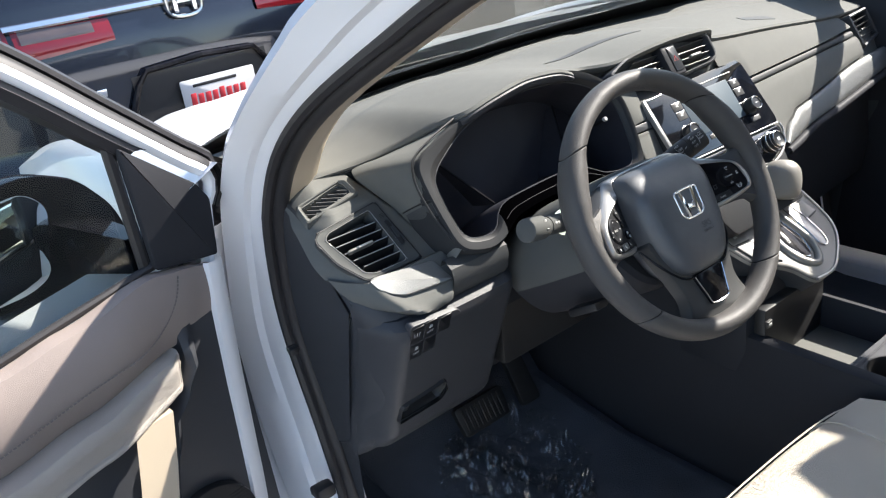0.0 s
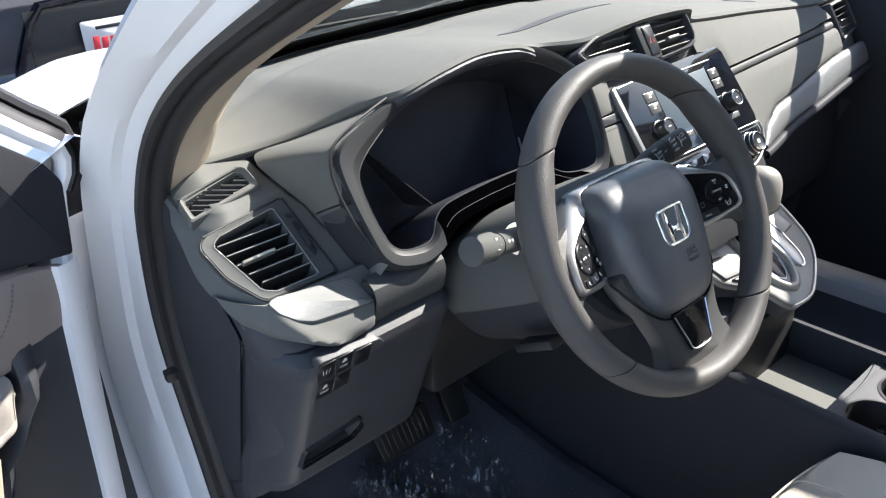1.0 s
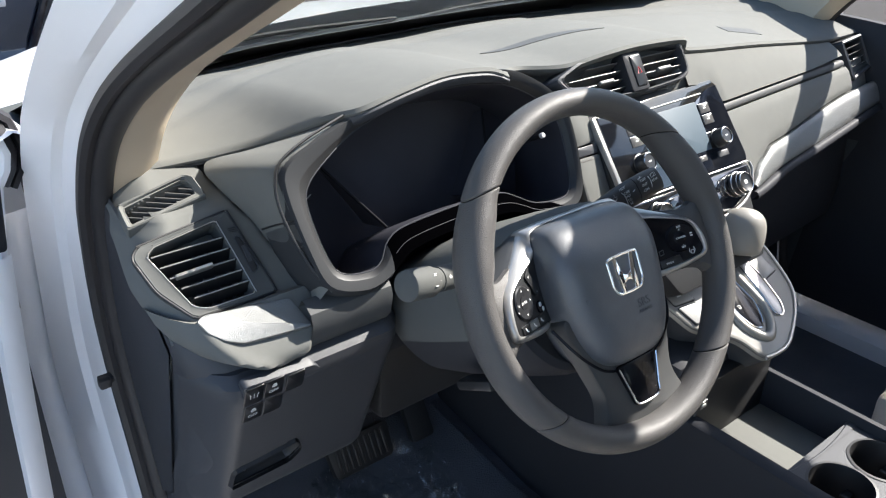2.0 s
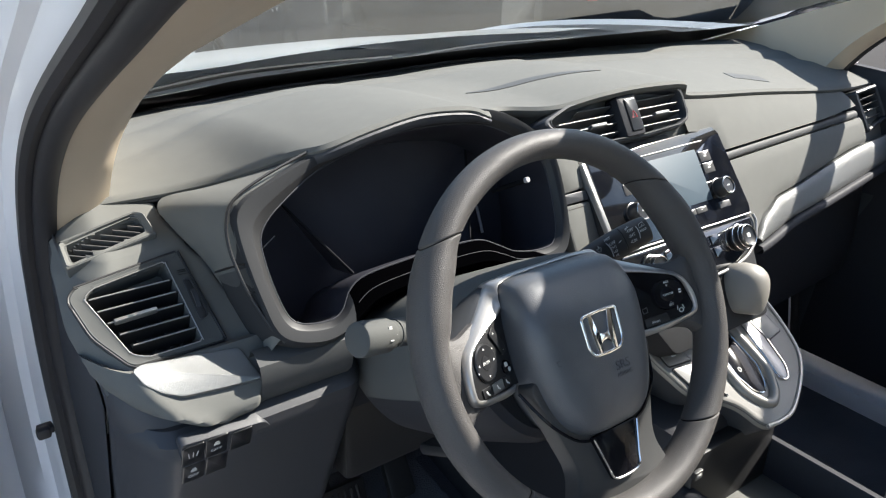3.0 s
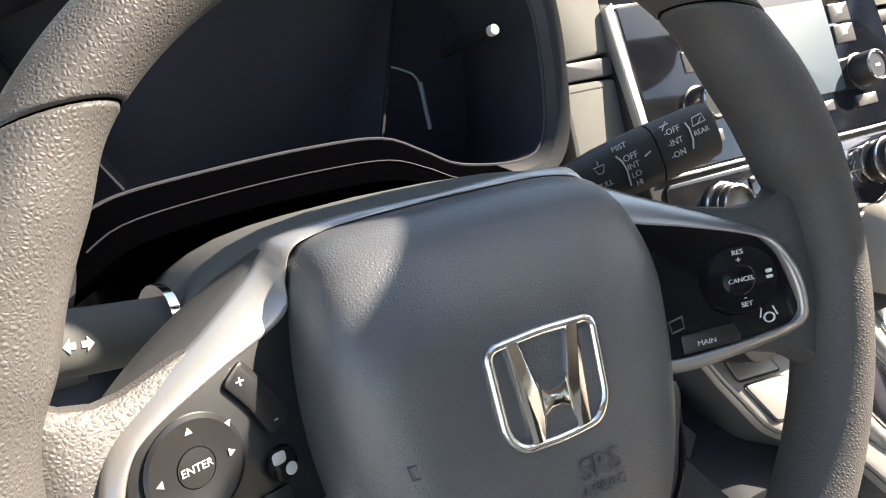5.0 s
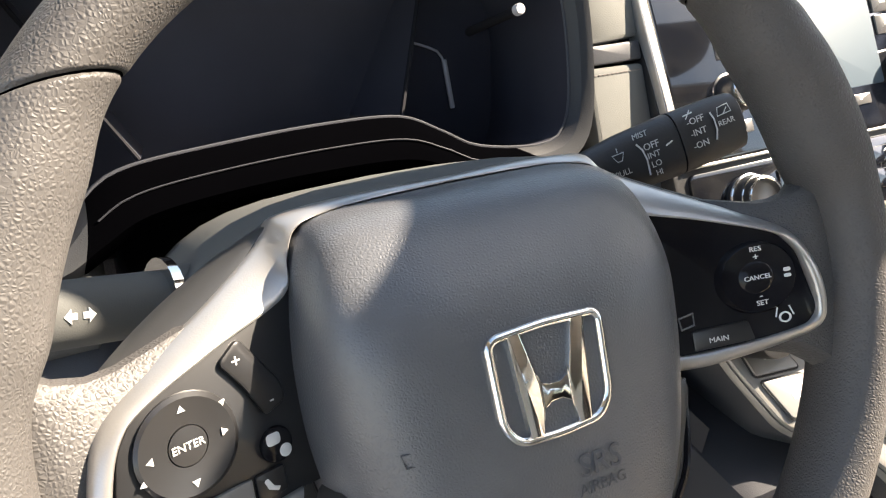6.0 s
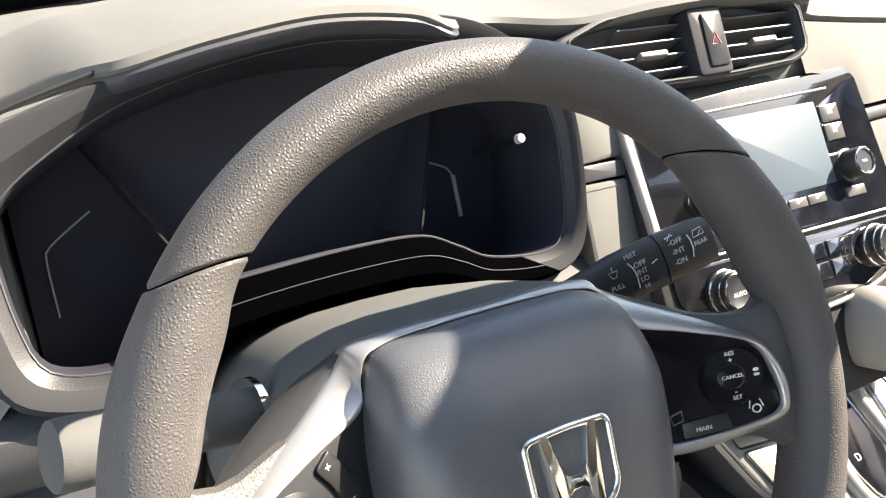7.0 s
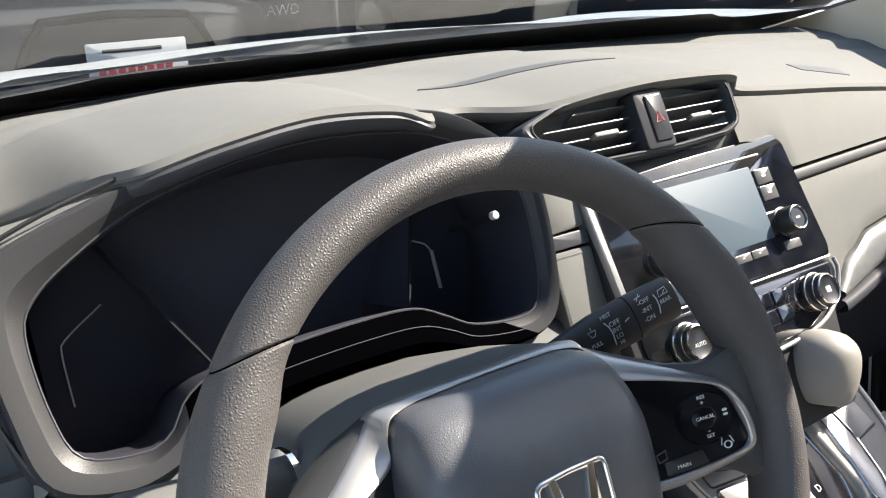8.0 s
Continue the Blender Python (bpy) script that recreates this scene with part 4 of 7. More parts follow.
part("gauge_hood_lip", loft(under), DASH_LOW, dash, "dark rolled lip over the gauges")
# clips either side of the gauges, and the sides of the binnacle
for u0, u1 in ((0.196, 0.236),):
    part("side_face", moved(slab(fillet([(u0 - 0.004, -0.024), (u1 + 0.001, -0.022), (u1 + 0.001, 0.040), (u0 - 0.004, 0.045)], 0.004), -0.03, 0.000, 0.003), BIN), DASH, dash)
    part("side_clip", moved(slab(rect(u0, -0.037, u1, -0.0245, 0.002), -0.02, 0.0015, 0.0015), BIN), DASH_LOW, dash, "small dark square clip")
    part("side_face", moved(slab(fillet([(u0 - 0.004, -0.150), (u1 + 0.003, -0.140), (u1 + 0.001, -0.039), (u0 - 0.004, -0.038)], 0.004), -0.03, 0.001, 0.003), BIN), DASH, dash)
    part("stitching", moved(join(*[tube([(u0 + d, -0.0435, 0.0012), (u0 + d + 0.0022, -0.0435, 0.0012)], 0.0005, 4) for d in [0.0035 * i for i in range(int((u1 - u0) / 0.0035))]]), BIN), STITCH, dash)
# flank between the outer vent and the gauges: a skin from the corner panel and the pad's lip to the bezel
FLANK_A = [(corner_right(z) - 0.001, 0.282 + 1.11 * (z - 0.985), z) for z in (0.925, 0.945, 0.965, 0.985, 1.005, 1.025, 1.040, 1.050)] + [(x, lip(x)[0] + 0.003, lip(x)[1] - 0.005) for x in (-0.622, -0.588, -0.552, -0.516)]
FLANK_B = [BIN @ Vector((x, y, 0.003)) for x, y in ((-0.197, -0.087), (-0.203, -0.066), (-0.208, -0.045), (-0.211, -0.022), (-0.213, 0.0), (-0.2135, 0.018), (-0.2105, 0.034), (-0.203, 0.046), (-0.188, 0.054), (-0.166, 0.062), (-0.138, 0.071), (-0.112, 0.078))]
fa, fb = glide(FLANK_A, 67), glide(FLANK_B, 67)


def flank(i, v, out=0.0):
    """A point of the flank: i along its two borders, v from the corner panel to the bezel."""
    bow = 0.007 * math.sin(math.pi * v) * min(1.0, (66 - i) / 20) + out
    return fa[i].lerp(fb[i], v) + bow * Vector((-0.35, -0.70, 0.45))


part("flank", loft([[flank(i, v / 12) for v in range(13)] for i in range(67)]), DASH, dash, "charcoal flank panel beside the gauges")
part("side_clip", thick(loft([[flank(i, v / 12, 0.0014) for v in range(1, 13)] for i in (15, 16, 17, 18, 19, 20)]), 0.004), DASH_MID, dash, "small dark square clip")
for i in (14, 21):
    part("groove", tube([flank(i, v / 12, 0.0004) for v in range(1, 13)], 0.0012, 5), BLACK, dash)
part("lip_seam", tube([(x, lip(x)[0] + 0.0025, lip(x)[1] - 0.0065) for x in [-0.715 + 0.20 * k / 40 for k in range(41)]], 0.0022, 6), BLACK, dash, "dark seam under the pad")
part("groove", tube([BIN @ Vector((q.x, q.y, 0.0015)) for q in curve_through([(-0.193, -0.091), (-0.203, -0.074), (-0.215, -0.0375), (-0.2195, -0.0146), (-0.2215, 0.0076), (-0.2185, 0.0286), (-0.207, 0.049), (-0.172, 0.066), (-0.118, 0.0825)], 60)], 0.0017, 6), BLACK, dash, "dark groove round the gauges")
# pad below the gauges, left of the column
for x0, x1 in ((-0.612, -0.503), (-0.262, -0.155)):
    low = []
    for i in range(25):
        x = x0 + (x1 - x0) * i / 24
        end = min(1.0, (x - x0) / 0.010 + (1.0 if x0 < -0.5 else 0.0), (x1 - x) / 0.010 + (1.0 if x0 > -0.3 else 0.0))
        yb = 0.188 + 0.03 * (1 - end) ** 2
        low.append([(x, 0.215, 0.934), (x, 0.206, 0.949), (x, yb + 0.012, 0.949 - 0.004 * (1 - end)), (x, yb, 0.940 - 0.004 * (1 - end)), (x, yb - 0.003, 0.928), (x, yb + 0.002, 0.905), (x, yb + 0.012, 0.893), (x, yb + 0.05, 0.888)])
    low.append([(q[0] + (0.004 if x0 < -0.5 else 0.0), q[1] + 0.05, q[2]) for q in low[-1]])
    if x0 > -0.3:
        low.insert(0, [(q[0] - 0.004, q[1] + 0.05, q[2]) for q in low[0]])
    part("lower_roll", loft(low), DASH_MID, dash, "rolled pad below the gauges")
part("column_bay", box(-0.49, -0.28, 0.25, 0.36, 0.70, 0.905, 0.01), BLACK, dash)
rows = []
for i in range(25):
    x = -0.485 + 0.33 * i / 24
    rows.append([(x, 0.26, 0.885), (x, 0.235, 0.872), (x, 0.26, 0.76), (x, 0.32, 0.66), (x, 0.5, 0.64)])
part("knee_bolster", loft(rows), DASH_DARK, dash)

# ---- centre stack ----
UNIT = pose(-0.006, 0.2035, 0.990, 55)
stack = thing("centre_stack", UNIT, "gloss black centre stack surround with a silver edge", "centre stack")
part("housing", slab(fillet([(-0.147, 0.083), (0.020, 0.082), (0.048, 0.064), (0.116, 0.062), (0.1365, -0.055), (0.1385, -0.076), (0.118, -0.112), (0.10, -0.20), (-0.10, -0.20), (-0.147, -0.10)], 0.010), -0.06, -0.001, 0.002), BLACK, stack)
part("silver_edge", slab(fillet([(-0.148, 0.062), (-0.1405, 0.0655), (-0.1365, -0.052), (-0.1445, -0.052)], 0.001), -0.012, 0.0055, 0.0015), SILVER, stack, "satin silver side strip")
part("silver_edge", tube(curve_through([(0.1380, -0.064, 0.003), (0.1380, -0.078, 0.003), (0.115, -0.106, 0.003), (0.07, -0.122, 0.003), (-0.02, -0.126, 0.003), (-0.10, -0.122, 0.003)], 30), 0.0022, 8), SILVER, stack, "satin silver lower line")
unit = thing("car_stereo", UNIT, "gloss black stereo with a blank display, sky reflection put into its blue and round knobs", "car stereo")
part("fascia", slab(fillet([(-0.1385, 0.062), (-0.02, 0.069), (0.118, 0.0725), (0.1285, 0.062), (0.1375, -0.050), (0.134, -0.060), (-0.1365, -0.057)], 0.004), -0.004, 0.004, 0.0015), FASCIA, unit)
part("trim_line", tube([(-0.070, 0.0535, 0.0040), (0.086, 0.0555, 0.0040)], 0.0012, 6), SILVER, unit, "thin silver line")
part("trim_line", tube([(-0.136, -0.0585, 0.0030), (0.134, -0.0615, 0.0030)], 0.0012, 6), SILVER, unit, "thin silver line")
part("display", slab(rect(-0.066, -0.027, 0.066, 0.046, 0.002), 0.003, 0.0046, 0.0004), SCREEN, unit, "blank display, sky reflection put into its blue")
for sx in (-1, 1):
    for y in (0.0335, 0.0165):
        b = part("button", slab(rect(sx * 0.081 - 0.0115, y - 0.0075, sx * 0.081 + 0.0115, y + 0.0075, 0.0008), 0.003, 0.0055, 0.0008), STEREO_BTN, unit, "grey push button")
        part("symbol", slab(rect(sx * 0.081 - 0.003, y - 0.001, sx * 0.081 + 0.003, y + 0.001, 0.0005), 0.0054, 0.0057, 0.0001), WHITE_INK, b)
    kx, ky = sx * 0.0875, -0.0155
    k = part("knob", loft([[(kx + r * math.cos(a), ky + r * math.sin(a), z) for a in (2 * math.pi * i / 40 for i in range(40))] for r, z in ((0.0155, 0.003), (0.0150, 0.0045), (0.0135, 0.005), (0.0130, 0.019), (0.0120, 0.0205), (0.010, 0.0205), (0.0095, 0.0195), (0.002, 0.0195))], ring=True, cap=True), BUTTON, unit, "round black knob")
    part("knob_ring", tube([(p.x, p.y, 0.0203) for p in circle(kx, ky, 0.0115, 32)], 0.0009, 6, True), CHROME, k, "bright ring")
    part("symbol", slab(rect(kx - 0.003, ky - 0.001, kx + 0.003, ky + 0.001, 0.0005), 0.0195, 0.0199, 0.0001), WHITE_INK, k)
    part("button", slab(rect(sx * 0.086 - 0.012, -0.043, sx * 0.086 + 0.012, -0.034, 0.001), 0.003, 0.0055, 0.0008), STEREO_BTN, unit, "grey push button")
for k in range(4):
    b = part("preset_button", slab(rect(-0.045 + 0.0235 * k, -0.0405, -0.0235 + 0.0235 * k, -0.0325, 0.0006), 0.003, 0.0052, 0.0006), STEREO_BTN, unit)
    part("symbol", slab(rect(-0.036 + 0.0235 * k, -0.037, -0.0335 + 0.0235 * k, -0.036, 0.0003), 0.0051, 0.0054, 0.0001), WHITE_INK, b)
clim = thing("climate_control", UNIT, "dark climate control panel with two ringed knobs", "climate control")
part("fascia", slab(fillet([(-0.136, -0.0630), (0.134, -0.0660), (0.136, -0.078), (0.110, -0.104), (0.068, -0.1195), (-0.068, -0.1215), (-0.118, -0.108), (-0.136, -0.088)], 0.006), -0.004, 0.002, 0.001), FASCIA, clim)
for sx in (-1, 1):
    kx, ky = sx * 0.0915, -0.0895
    prof = [(0.0185, 0.001), (0.0185, 0.006), (0.0175, 0.007), (0.0168, 0.010), (0.0168, 0.013), (0.0158, 0.014), (0.0158, 0.018), (0.0150, 0.0195), (0.0135, 0.0195), (0.0120, 0.0185), (0.002, 0.0185)]
    k = part("knob", loft([[(kx + r * math.cos(a), ky + r * math.sin(a), z) for a in (2 * math.pi * i / 40 for i in range(40))] for r, z in prof], ring=True, cap=True), BUTTON, clim, "round knob with bright rings")
    for r, z, w in ((0.0183, 0.0064, 0.0011), (0.0162, 0.0140, 0.0006), (0.0145, 0.0196, 0.0010)):
        part("knob_ring", tube([(p.x, p.y, z) for p in circle(kx, ky, r, 36)], w, 6, True), CHROME, k, "bright ring")
    if sx < 0:
        writing("marking", "AUTO", 0.0050, at(kx, ky - 0.002, 0.0187), WHITE_INK, k)
    else:
        part("symbol", slab(rect(kx - 0.0035, ky - 0.003, kx + 0.0035, ky + 0.003, 0.001), 0.0185, 0.0189, 0.0001), WHITE_INK, k)
for i in range(4):
    part("button", slab(rect(-0.06 + 0.031 * i, -0.086, -0.032 + 0.031 * i, -0.073, 0.001), 0.001, 0.0036, 0.0006), FASCIA, clim)
    part("button", slab(rect(-0.06 + 0.031 * i, -0.104, -0.032 + 0.031 * i, -0.090, 0.001), 0.001, 0.0036, 0.0006), FASCIA, clim)

# centre vents with the hazard switch between them
CV = pose(-0.062, 0.257, 1.087, 58)
CVO = fillet([(-0.140, 0.010), (-0.092, 0.026), (-0.02, 0.0335), (0.060, 0.0325), (0.126, 0.0245), (0.1255, -0.019), (0.106, -0.029), (0.03, -0.0325), (-0.06, -0.031), (-0.118, -0.014)], 0.010)
CVI = fillet([(-0.128, 0.009), (-0.090, 0.0215), (-0.02, 0.028), (0.060, 0.027), (0.1185, 0.0195), (0.118, -0.0165), (0.102, -0.0245), (0.03, -0.0275), (-0.06, -0.026), (-0.110, -0.011)], 0.008)
cv = thing("air_vent", CV, "wide double air vent with black louvres in a grey frame", "air vent", vent_group)
part("frame", loft(ring_rows([(inset(CVO, -0.004), -0.030), (inset(CVO, -0.001), -0.002), (CVO, 0.003), (inset(CVO, 0.0025), 0.0045), (inset(CVI, -0.001), 0.003), (CVI, 0.0), (CVI, -0.032)], 120), ring=True), DASH_LOW, cv)
part("rim_line", tube([(p.x, p.y, 0.0042) for p in curve_through(inset(CVI, -0.0022), 110, True)], 0.0008, 6, True), DASH_MID, cv, "thin grey edge line")
part("backing", slab(inset(CVI, -0.003), -0.036, -0.032), BLACK, cv)
for k in range(4):
    y = 0.0165 - 0.0115 * k
    xl = interp(-y, [(-0.017, -0.075), (-0.005, -0.112), (0.006, -0.112), (0.018, -0.088)])[0]
    for x0, x1 in ((xl, -0.012), (0.030, 0.1155)):
        part("louvre", moved(box(x0, x1, -0.0008, 0.0008, -0.020, -0.001, 0.0006, 1), pose(0, y, 0, -16)), LOUVRE, cv)
part("tab", moved(box(0.060, 0.088, -0.0025, 0.0025, -0.004, 0.004, 0.0015), pose(0, -0.0065, 0, -16)), GREY_BTN, cv, "louvre tab")
part("tab", moved(box(-0.062, -0.034, -0.0025, 0.0025, -0.004, 0.004, 0.0015), pose(0, -0.0065, 0, -16)), GREY_BTN, cv, "louvre tab")
haz = thing("hazard_switch", CV, "dark hazard switch with a red triangle", "switch")
part("surround", slab(rect(-0.0095, -0.0295, 0.0265, 0.0255, 0.004), -0.03, 0.0075, 0.002), DASH_DARK, haz)
hb = part("button", slab(rect(0.0025, -0.0235, 0.0225, 0.0195, 0.002), 0.005, 0.0092, 0.001), BUTTON, haz)
part("symbol", tube([(0.0080, -0.006, 0.0092), (0.0170, -0.006, 0.0092), (0.0125, 0.003, 0.0092)], 0.0007, 6, True), RED_INK, hb, "red triangle")
# passenger's outer vent
PV = pose(0.672, 0.292, 0.990, 63, 0, 7.7)
PVO = fillet([(-0.052, 0.040), (0.052, 0.040), (0.060, -0.030), (-0.040, -0.040)], 0.010)
pv = thing("air_vent", PV, "black louvred vent at the passenger's end, shaded", "air vent", vent_group)
part("frame", loft(ring_rows([(inset(PVO, -0.002), -0.03), (PVO, 0.008), (inset(PVO, 0.004), 0.010), (inset(PVO, 0.007), 0.007), (inset(PVO, 0.008), -0.02)], 72), ring=True), DASH_LOW, pv)
part("backing", slab(inset(PVO, 0.007), -0.024, -0.020), BLACK, pv)
for k in range(5):
    part("louvre", moved(box(-0.042, 0.048, -0.0008, 0.0008, -0.016, 0.002, 0.0006, 1), pose(0, 0.022 - 0.0125 * k, 0.002, -14)), LOUVRE, pv)
part("tab", moved(box(-0.012, 0.012, -0.0022, 0.0022, -0.002, 0.005, 0.0015), pose(0, -0.003, 0.002, -14)), BUTTON, pv)

# ---- steering wheel and column ----
W = pose(-0.3825, 0, 1.0, 61)
wheel = thing("steering_wheel", W, "charcoal grained steering wheel with silver-framed buttons", "steering wheel")
SEAMS = ((40.5, -7.0), (139.5, 4.8), (221.0, -3.0), (312.0, 5.0))  # angle, and slant from the inside to the outside
rows = []
ANGLES = sorted({round(0.8 * i, 3) for i in range(450)} | {round(s + 0.15 * k, 3) for s, w in SEAMS for k in range(-9, 10)})
for d in ANGLES:
    side = max(math.cos(radians(d)) ** 2 - 0.5, 0) * 2
    e = min(abs(d - 23), abs(d - 157))
    thumb = 0.0055 / (1 + (e / 11.0) ** 6)
    # rows lean with the seams, so that each seam is a clean groove
    lean = sum(w * math.exp(-(((d - s + 180) % 360 - 180) / 14) ** 2) for s, w in SEAMS)
    near = min(abs((d - s + 180) % 360 - 180) for s, w in SEAMS)
    groove = 1 - 0.10 * math.exp(-(near / 0.40) ** 2)
    row = []
    for k in range(28):
        b = 2 * math.pi * k / 28
        a = radians(d + lean * math.cos(b))
        rr, rz = 0.0136 * groove + 0.0006 * side + 0.12 * thumb, 0.0190 * groove + 0.25 * thumb
        # a little flat towards the inside, thumb rests bulge inwards
        rad = rr * math.cos(b) * (0.95 if math.cos(b) < 0 else 1.0) - (thumb if math.cos(b) < 0 else 0) * abs(math.cos(b))
        row.append(((0.1648 + rad) * math.cos(a), (0.1648 + rad) * math.sin(a), -0.001 + rz * math.sin(b)))
    rows.append(row)
part("rim", loft(rows, ring=True, closed=True), LEATHER, wheel, "charcoal grained rim with four seams")
for s, w in SEAMS:
    ring = []
    for b in (2 * math.pi * k / 30 for k in range(30)):
        a = radians(s + w * math.cos(b))
        ring.append(((0.1648 + 0.01245 * math.cos(b)) * math.cos(a), (0.1648 + 0.01245 * math.cos(b)) * math.sin(a), -0.001 + 0.0173 * math.sin(b)))
    part("seam", tube(ring, 0.0004, 6, True), VOID, wheel, "dark seam line")

HUB = [(0, 0.060), (0.036, 0.0595), (0.0540, 0.0575), (0.0625, 0.0520), (0.0680, 0.039), (0.0720, 0.020), (0.0738, 0.000), (0.0730, -0.022), (0.067, -0.052), (0.053, -0.078), (0.031, -0.0920), (0, -0.095)]
HUB = [Vector(p) for p in HUB] + [Vector((-x, y)) for x, y in HUB[-2:0:-1]]
hub_curve = curve_through(HUB, 96, True)
rows = []
for s, z in ((1.0, -0.046), (1.0, -0.014), (0.995, -0.008), (0.982, -0.001), (0.96, 0.0045), (0.925, 0.0085), (0.87, 0.0115), (0.79, 0.0138), (0.68, 0.0155), (0.55, 0.0166), (0.38, 0.0174), (0.20, 0.0179), (0.06, 0.0180)):
    row = []
    for p in hub_curve:
        q = Vector((p.x * s, -0.012 + (p.y + 0.012) * s))
        # soft flutes that run down either side of the middle
        flute = 0.0012 * math.exp(-((abs(q.x) - 0.044 - 0.10 * (q.y + 0.02)) / 0.010) ** 2) if s < 0.97 and q.y < 0.045 else 0.0
        top = 0.020 * max(0.0, (q.y - 0.010) / 0.050) ** 1.7
        # the flanks fall away outside a soft crease that runs inwards towards the foot
        over = abs(q.x) - (0.053 + 0.17 * q.y)
        facet = 0.46 * (math.sqrt(over * over + 0.000016) + over) / 2
        row.append((q.x, q.y, z - flute * min(1, (1 - s) * 8) - ((top + facet) if z > -0.04 else 0.0)))
    rows.append(row)
part("airbag_cover", loft(rows, ring=True, cap=True), AIRBAG, wheel, "dark grained airbag cover")
part("gap", loft([[(p.x * 1.015, p.y * 1.015, -0.036) for p in hub_curve], [(p.x * 0.98, p.y * 0.98, -0.048) for p in hub_curve]], ring=True), BLACK, wheel)
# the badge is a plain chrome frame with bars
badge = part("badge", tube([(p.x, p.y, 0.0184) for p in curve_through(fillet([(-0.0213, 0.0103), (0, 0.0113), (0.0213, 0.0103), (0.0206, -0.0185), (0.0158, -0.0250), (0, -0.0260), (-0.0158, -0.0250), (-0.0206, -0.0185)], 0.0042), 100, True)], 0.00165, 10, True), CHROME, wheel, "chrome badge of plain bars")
for sx in (-1, 1):
    part("bar", slab(fillet([(sx * 0.0148, 0.0108), (sx * 0.0098, 0.0110), (sx * 0.0056, -0.0072), (sx * 0.0054, -0.0165), (sx * 0.0070, -0.0250), (sx * 0.0120, -0.0247)], 0.0008), 0.0165, 0.0200, 0.0007), CHROME, badge)
part("bar", slab([Vector(p) for p in ((-0.0064, -0.0045), (-0.0046, -0.0074), (-0.0020, -0.0087), (0.0020, -0.0087), (0.0046, -0.0074), (0.0064, -0.0045), (0.0064, -0.0200), (0.0048, -0.0162), (0.0020, -0.0145), (-0.0020, -0.0145), (-0.0048, -0.0162), (-0.0064, -0.0200))], 0.0165, 0.0198, 0.0004), CHROME, badge)
part("badge_bed", slab(curve_through([(-0.0205, 0.0105), (0.0205, 0.0105), (0.0203, -0.0180), (0.0155, -0.0250), (-0.0155, -0.0250), (-0.0203, -0.0180)], 40, True), 0.0150, 0.0172, 0.0004), AIRBAG, badge)
writing("marking", "SRS", 0.0115, at(0.013, -0.0405, 0.0182), EMBOSS, wheel)
writing("marking", "AIRBAG", 0.0055, at(0.013, -0.0485, 0.0178), EMBOSS, wheel)
part("horn_mark", tube([(-0.054, -0.018, 0.0125), (-0.046, -0.018, 0.0133), (-0.046, -0.0225, 0.0133), (-0.053, -0.0225, 0.0125)], 0.0004, 5, True), EMBOSS, wheel)
part("horn_mark", tube([(0.060, -0.004, 0.0118), (0.068, -0.004, 0.0103), (0.068, -0.0085, 0.0103), (0.061, -0.0085, 0.0115)], 0.0004, 5, True), EMBOSS, wheel)

def dish(x):
    """The height of the button panels, which climb from the hub to the rim."""
    return -0.022 + 0.443 * (abs(x) - 0.072)


INNER = [(0, 0.0600, -0.030), (0.030, 0.0596, -0.030), (0.050, 0.0582, -0.030), (0.0615, 0.0550, -0.028), (0.0670, 0.046, -0.025), (0.0715, 0.0345, -0.0215)] + [(x, y, dish(x)) for x, y in ((0.0980, 0.0250), (0.121, 0.0160), (0.1295, 0.0090), (0.1345, -0.004), (0.1360, -0.017), (0.1335, -0.0238), (0.1205, -0.0268), (0.095, -0.0290), (0.0790, -0.0285))]
OUTER = [(0, 0.0625, -0.032), (0.030, 0.0630, -0.033), (0.052, 0.0625, -0.036), (0.0660, 0.0610, -0.040), (0.0705, 0.0575, -0.041), (0.0808, 0.0503, -0.036), (0.0995, 0.0377, -0.024), (0.1230, 0.0245, -0.013), (0.1365, 0.0132, -0.003), (0.1418, -0.001, 0.0035), (0.1435, -0.017, 0.005), (0.1395, -0.0285, 0.003), (0.1230, -0.0340, -0.005), (0.096, -0.0368, -0.014), (0.0810, -0.0365, -0.020)]
COVER = [(0.0640, 0.0590, -0.048), (0.0735, 0.0550, -0.048), (0.0850, 0.0495, -0.046), (0.1060, 0.0385, -0.040), (0.1250, 0.0275, -0.028), (0.1390, 0.0170, -0.014), (0.1465, 0.0040, -0.006)]
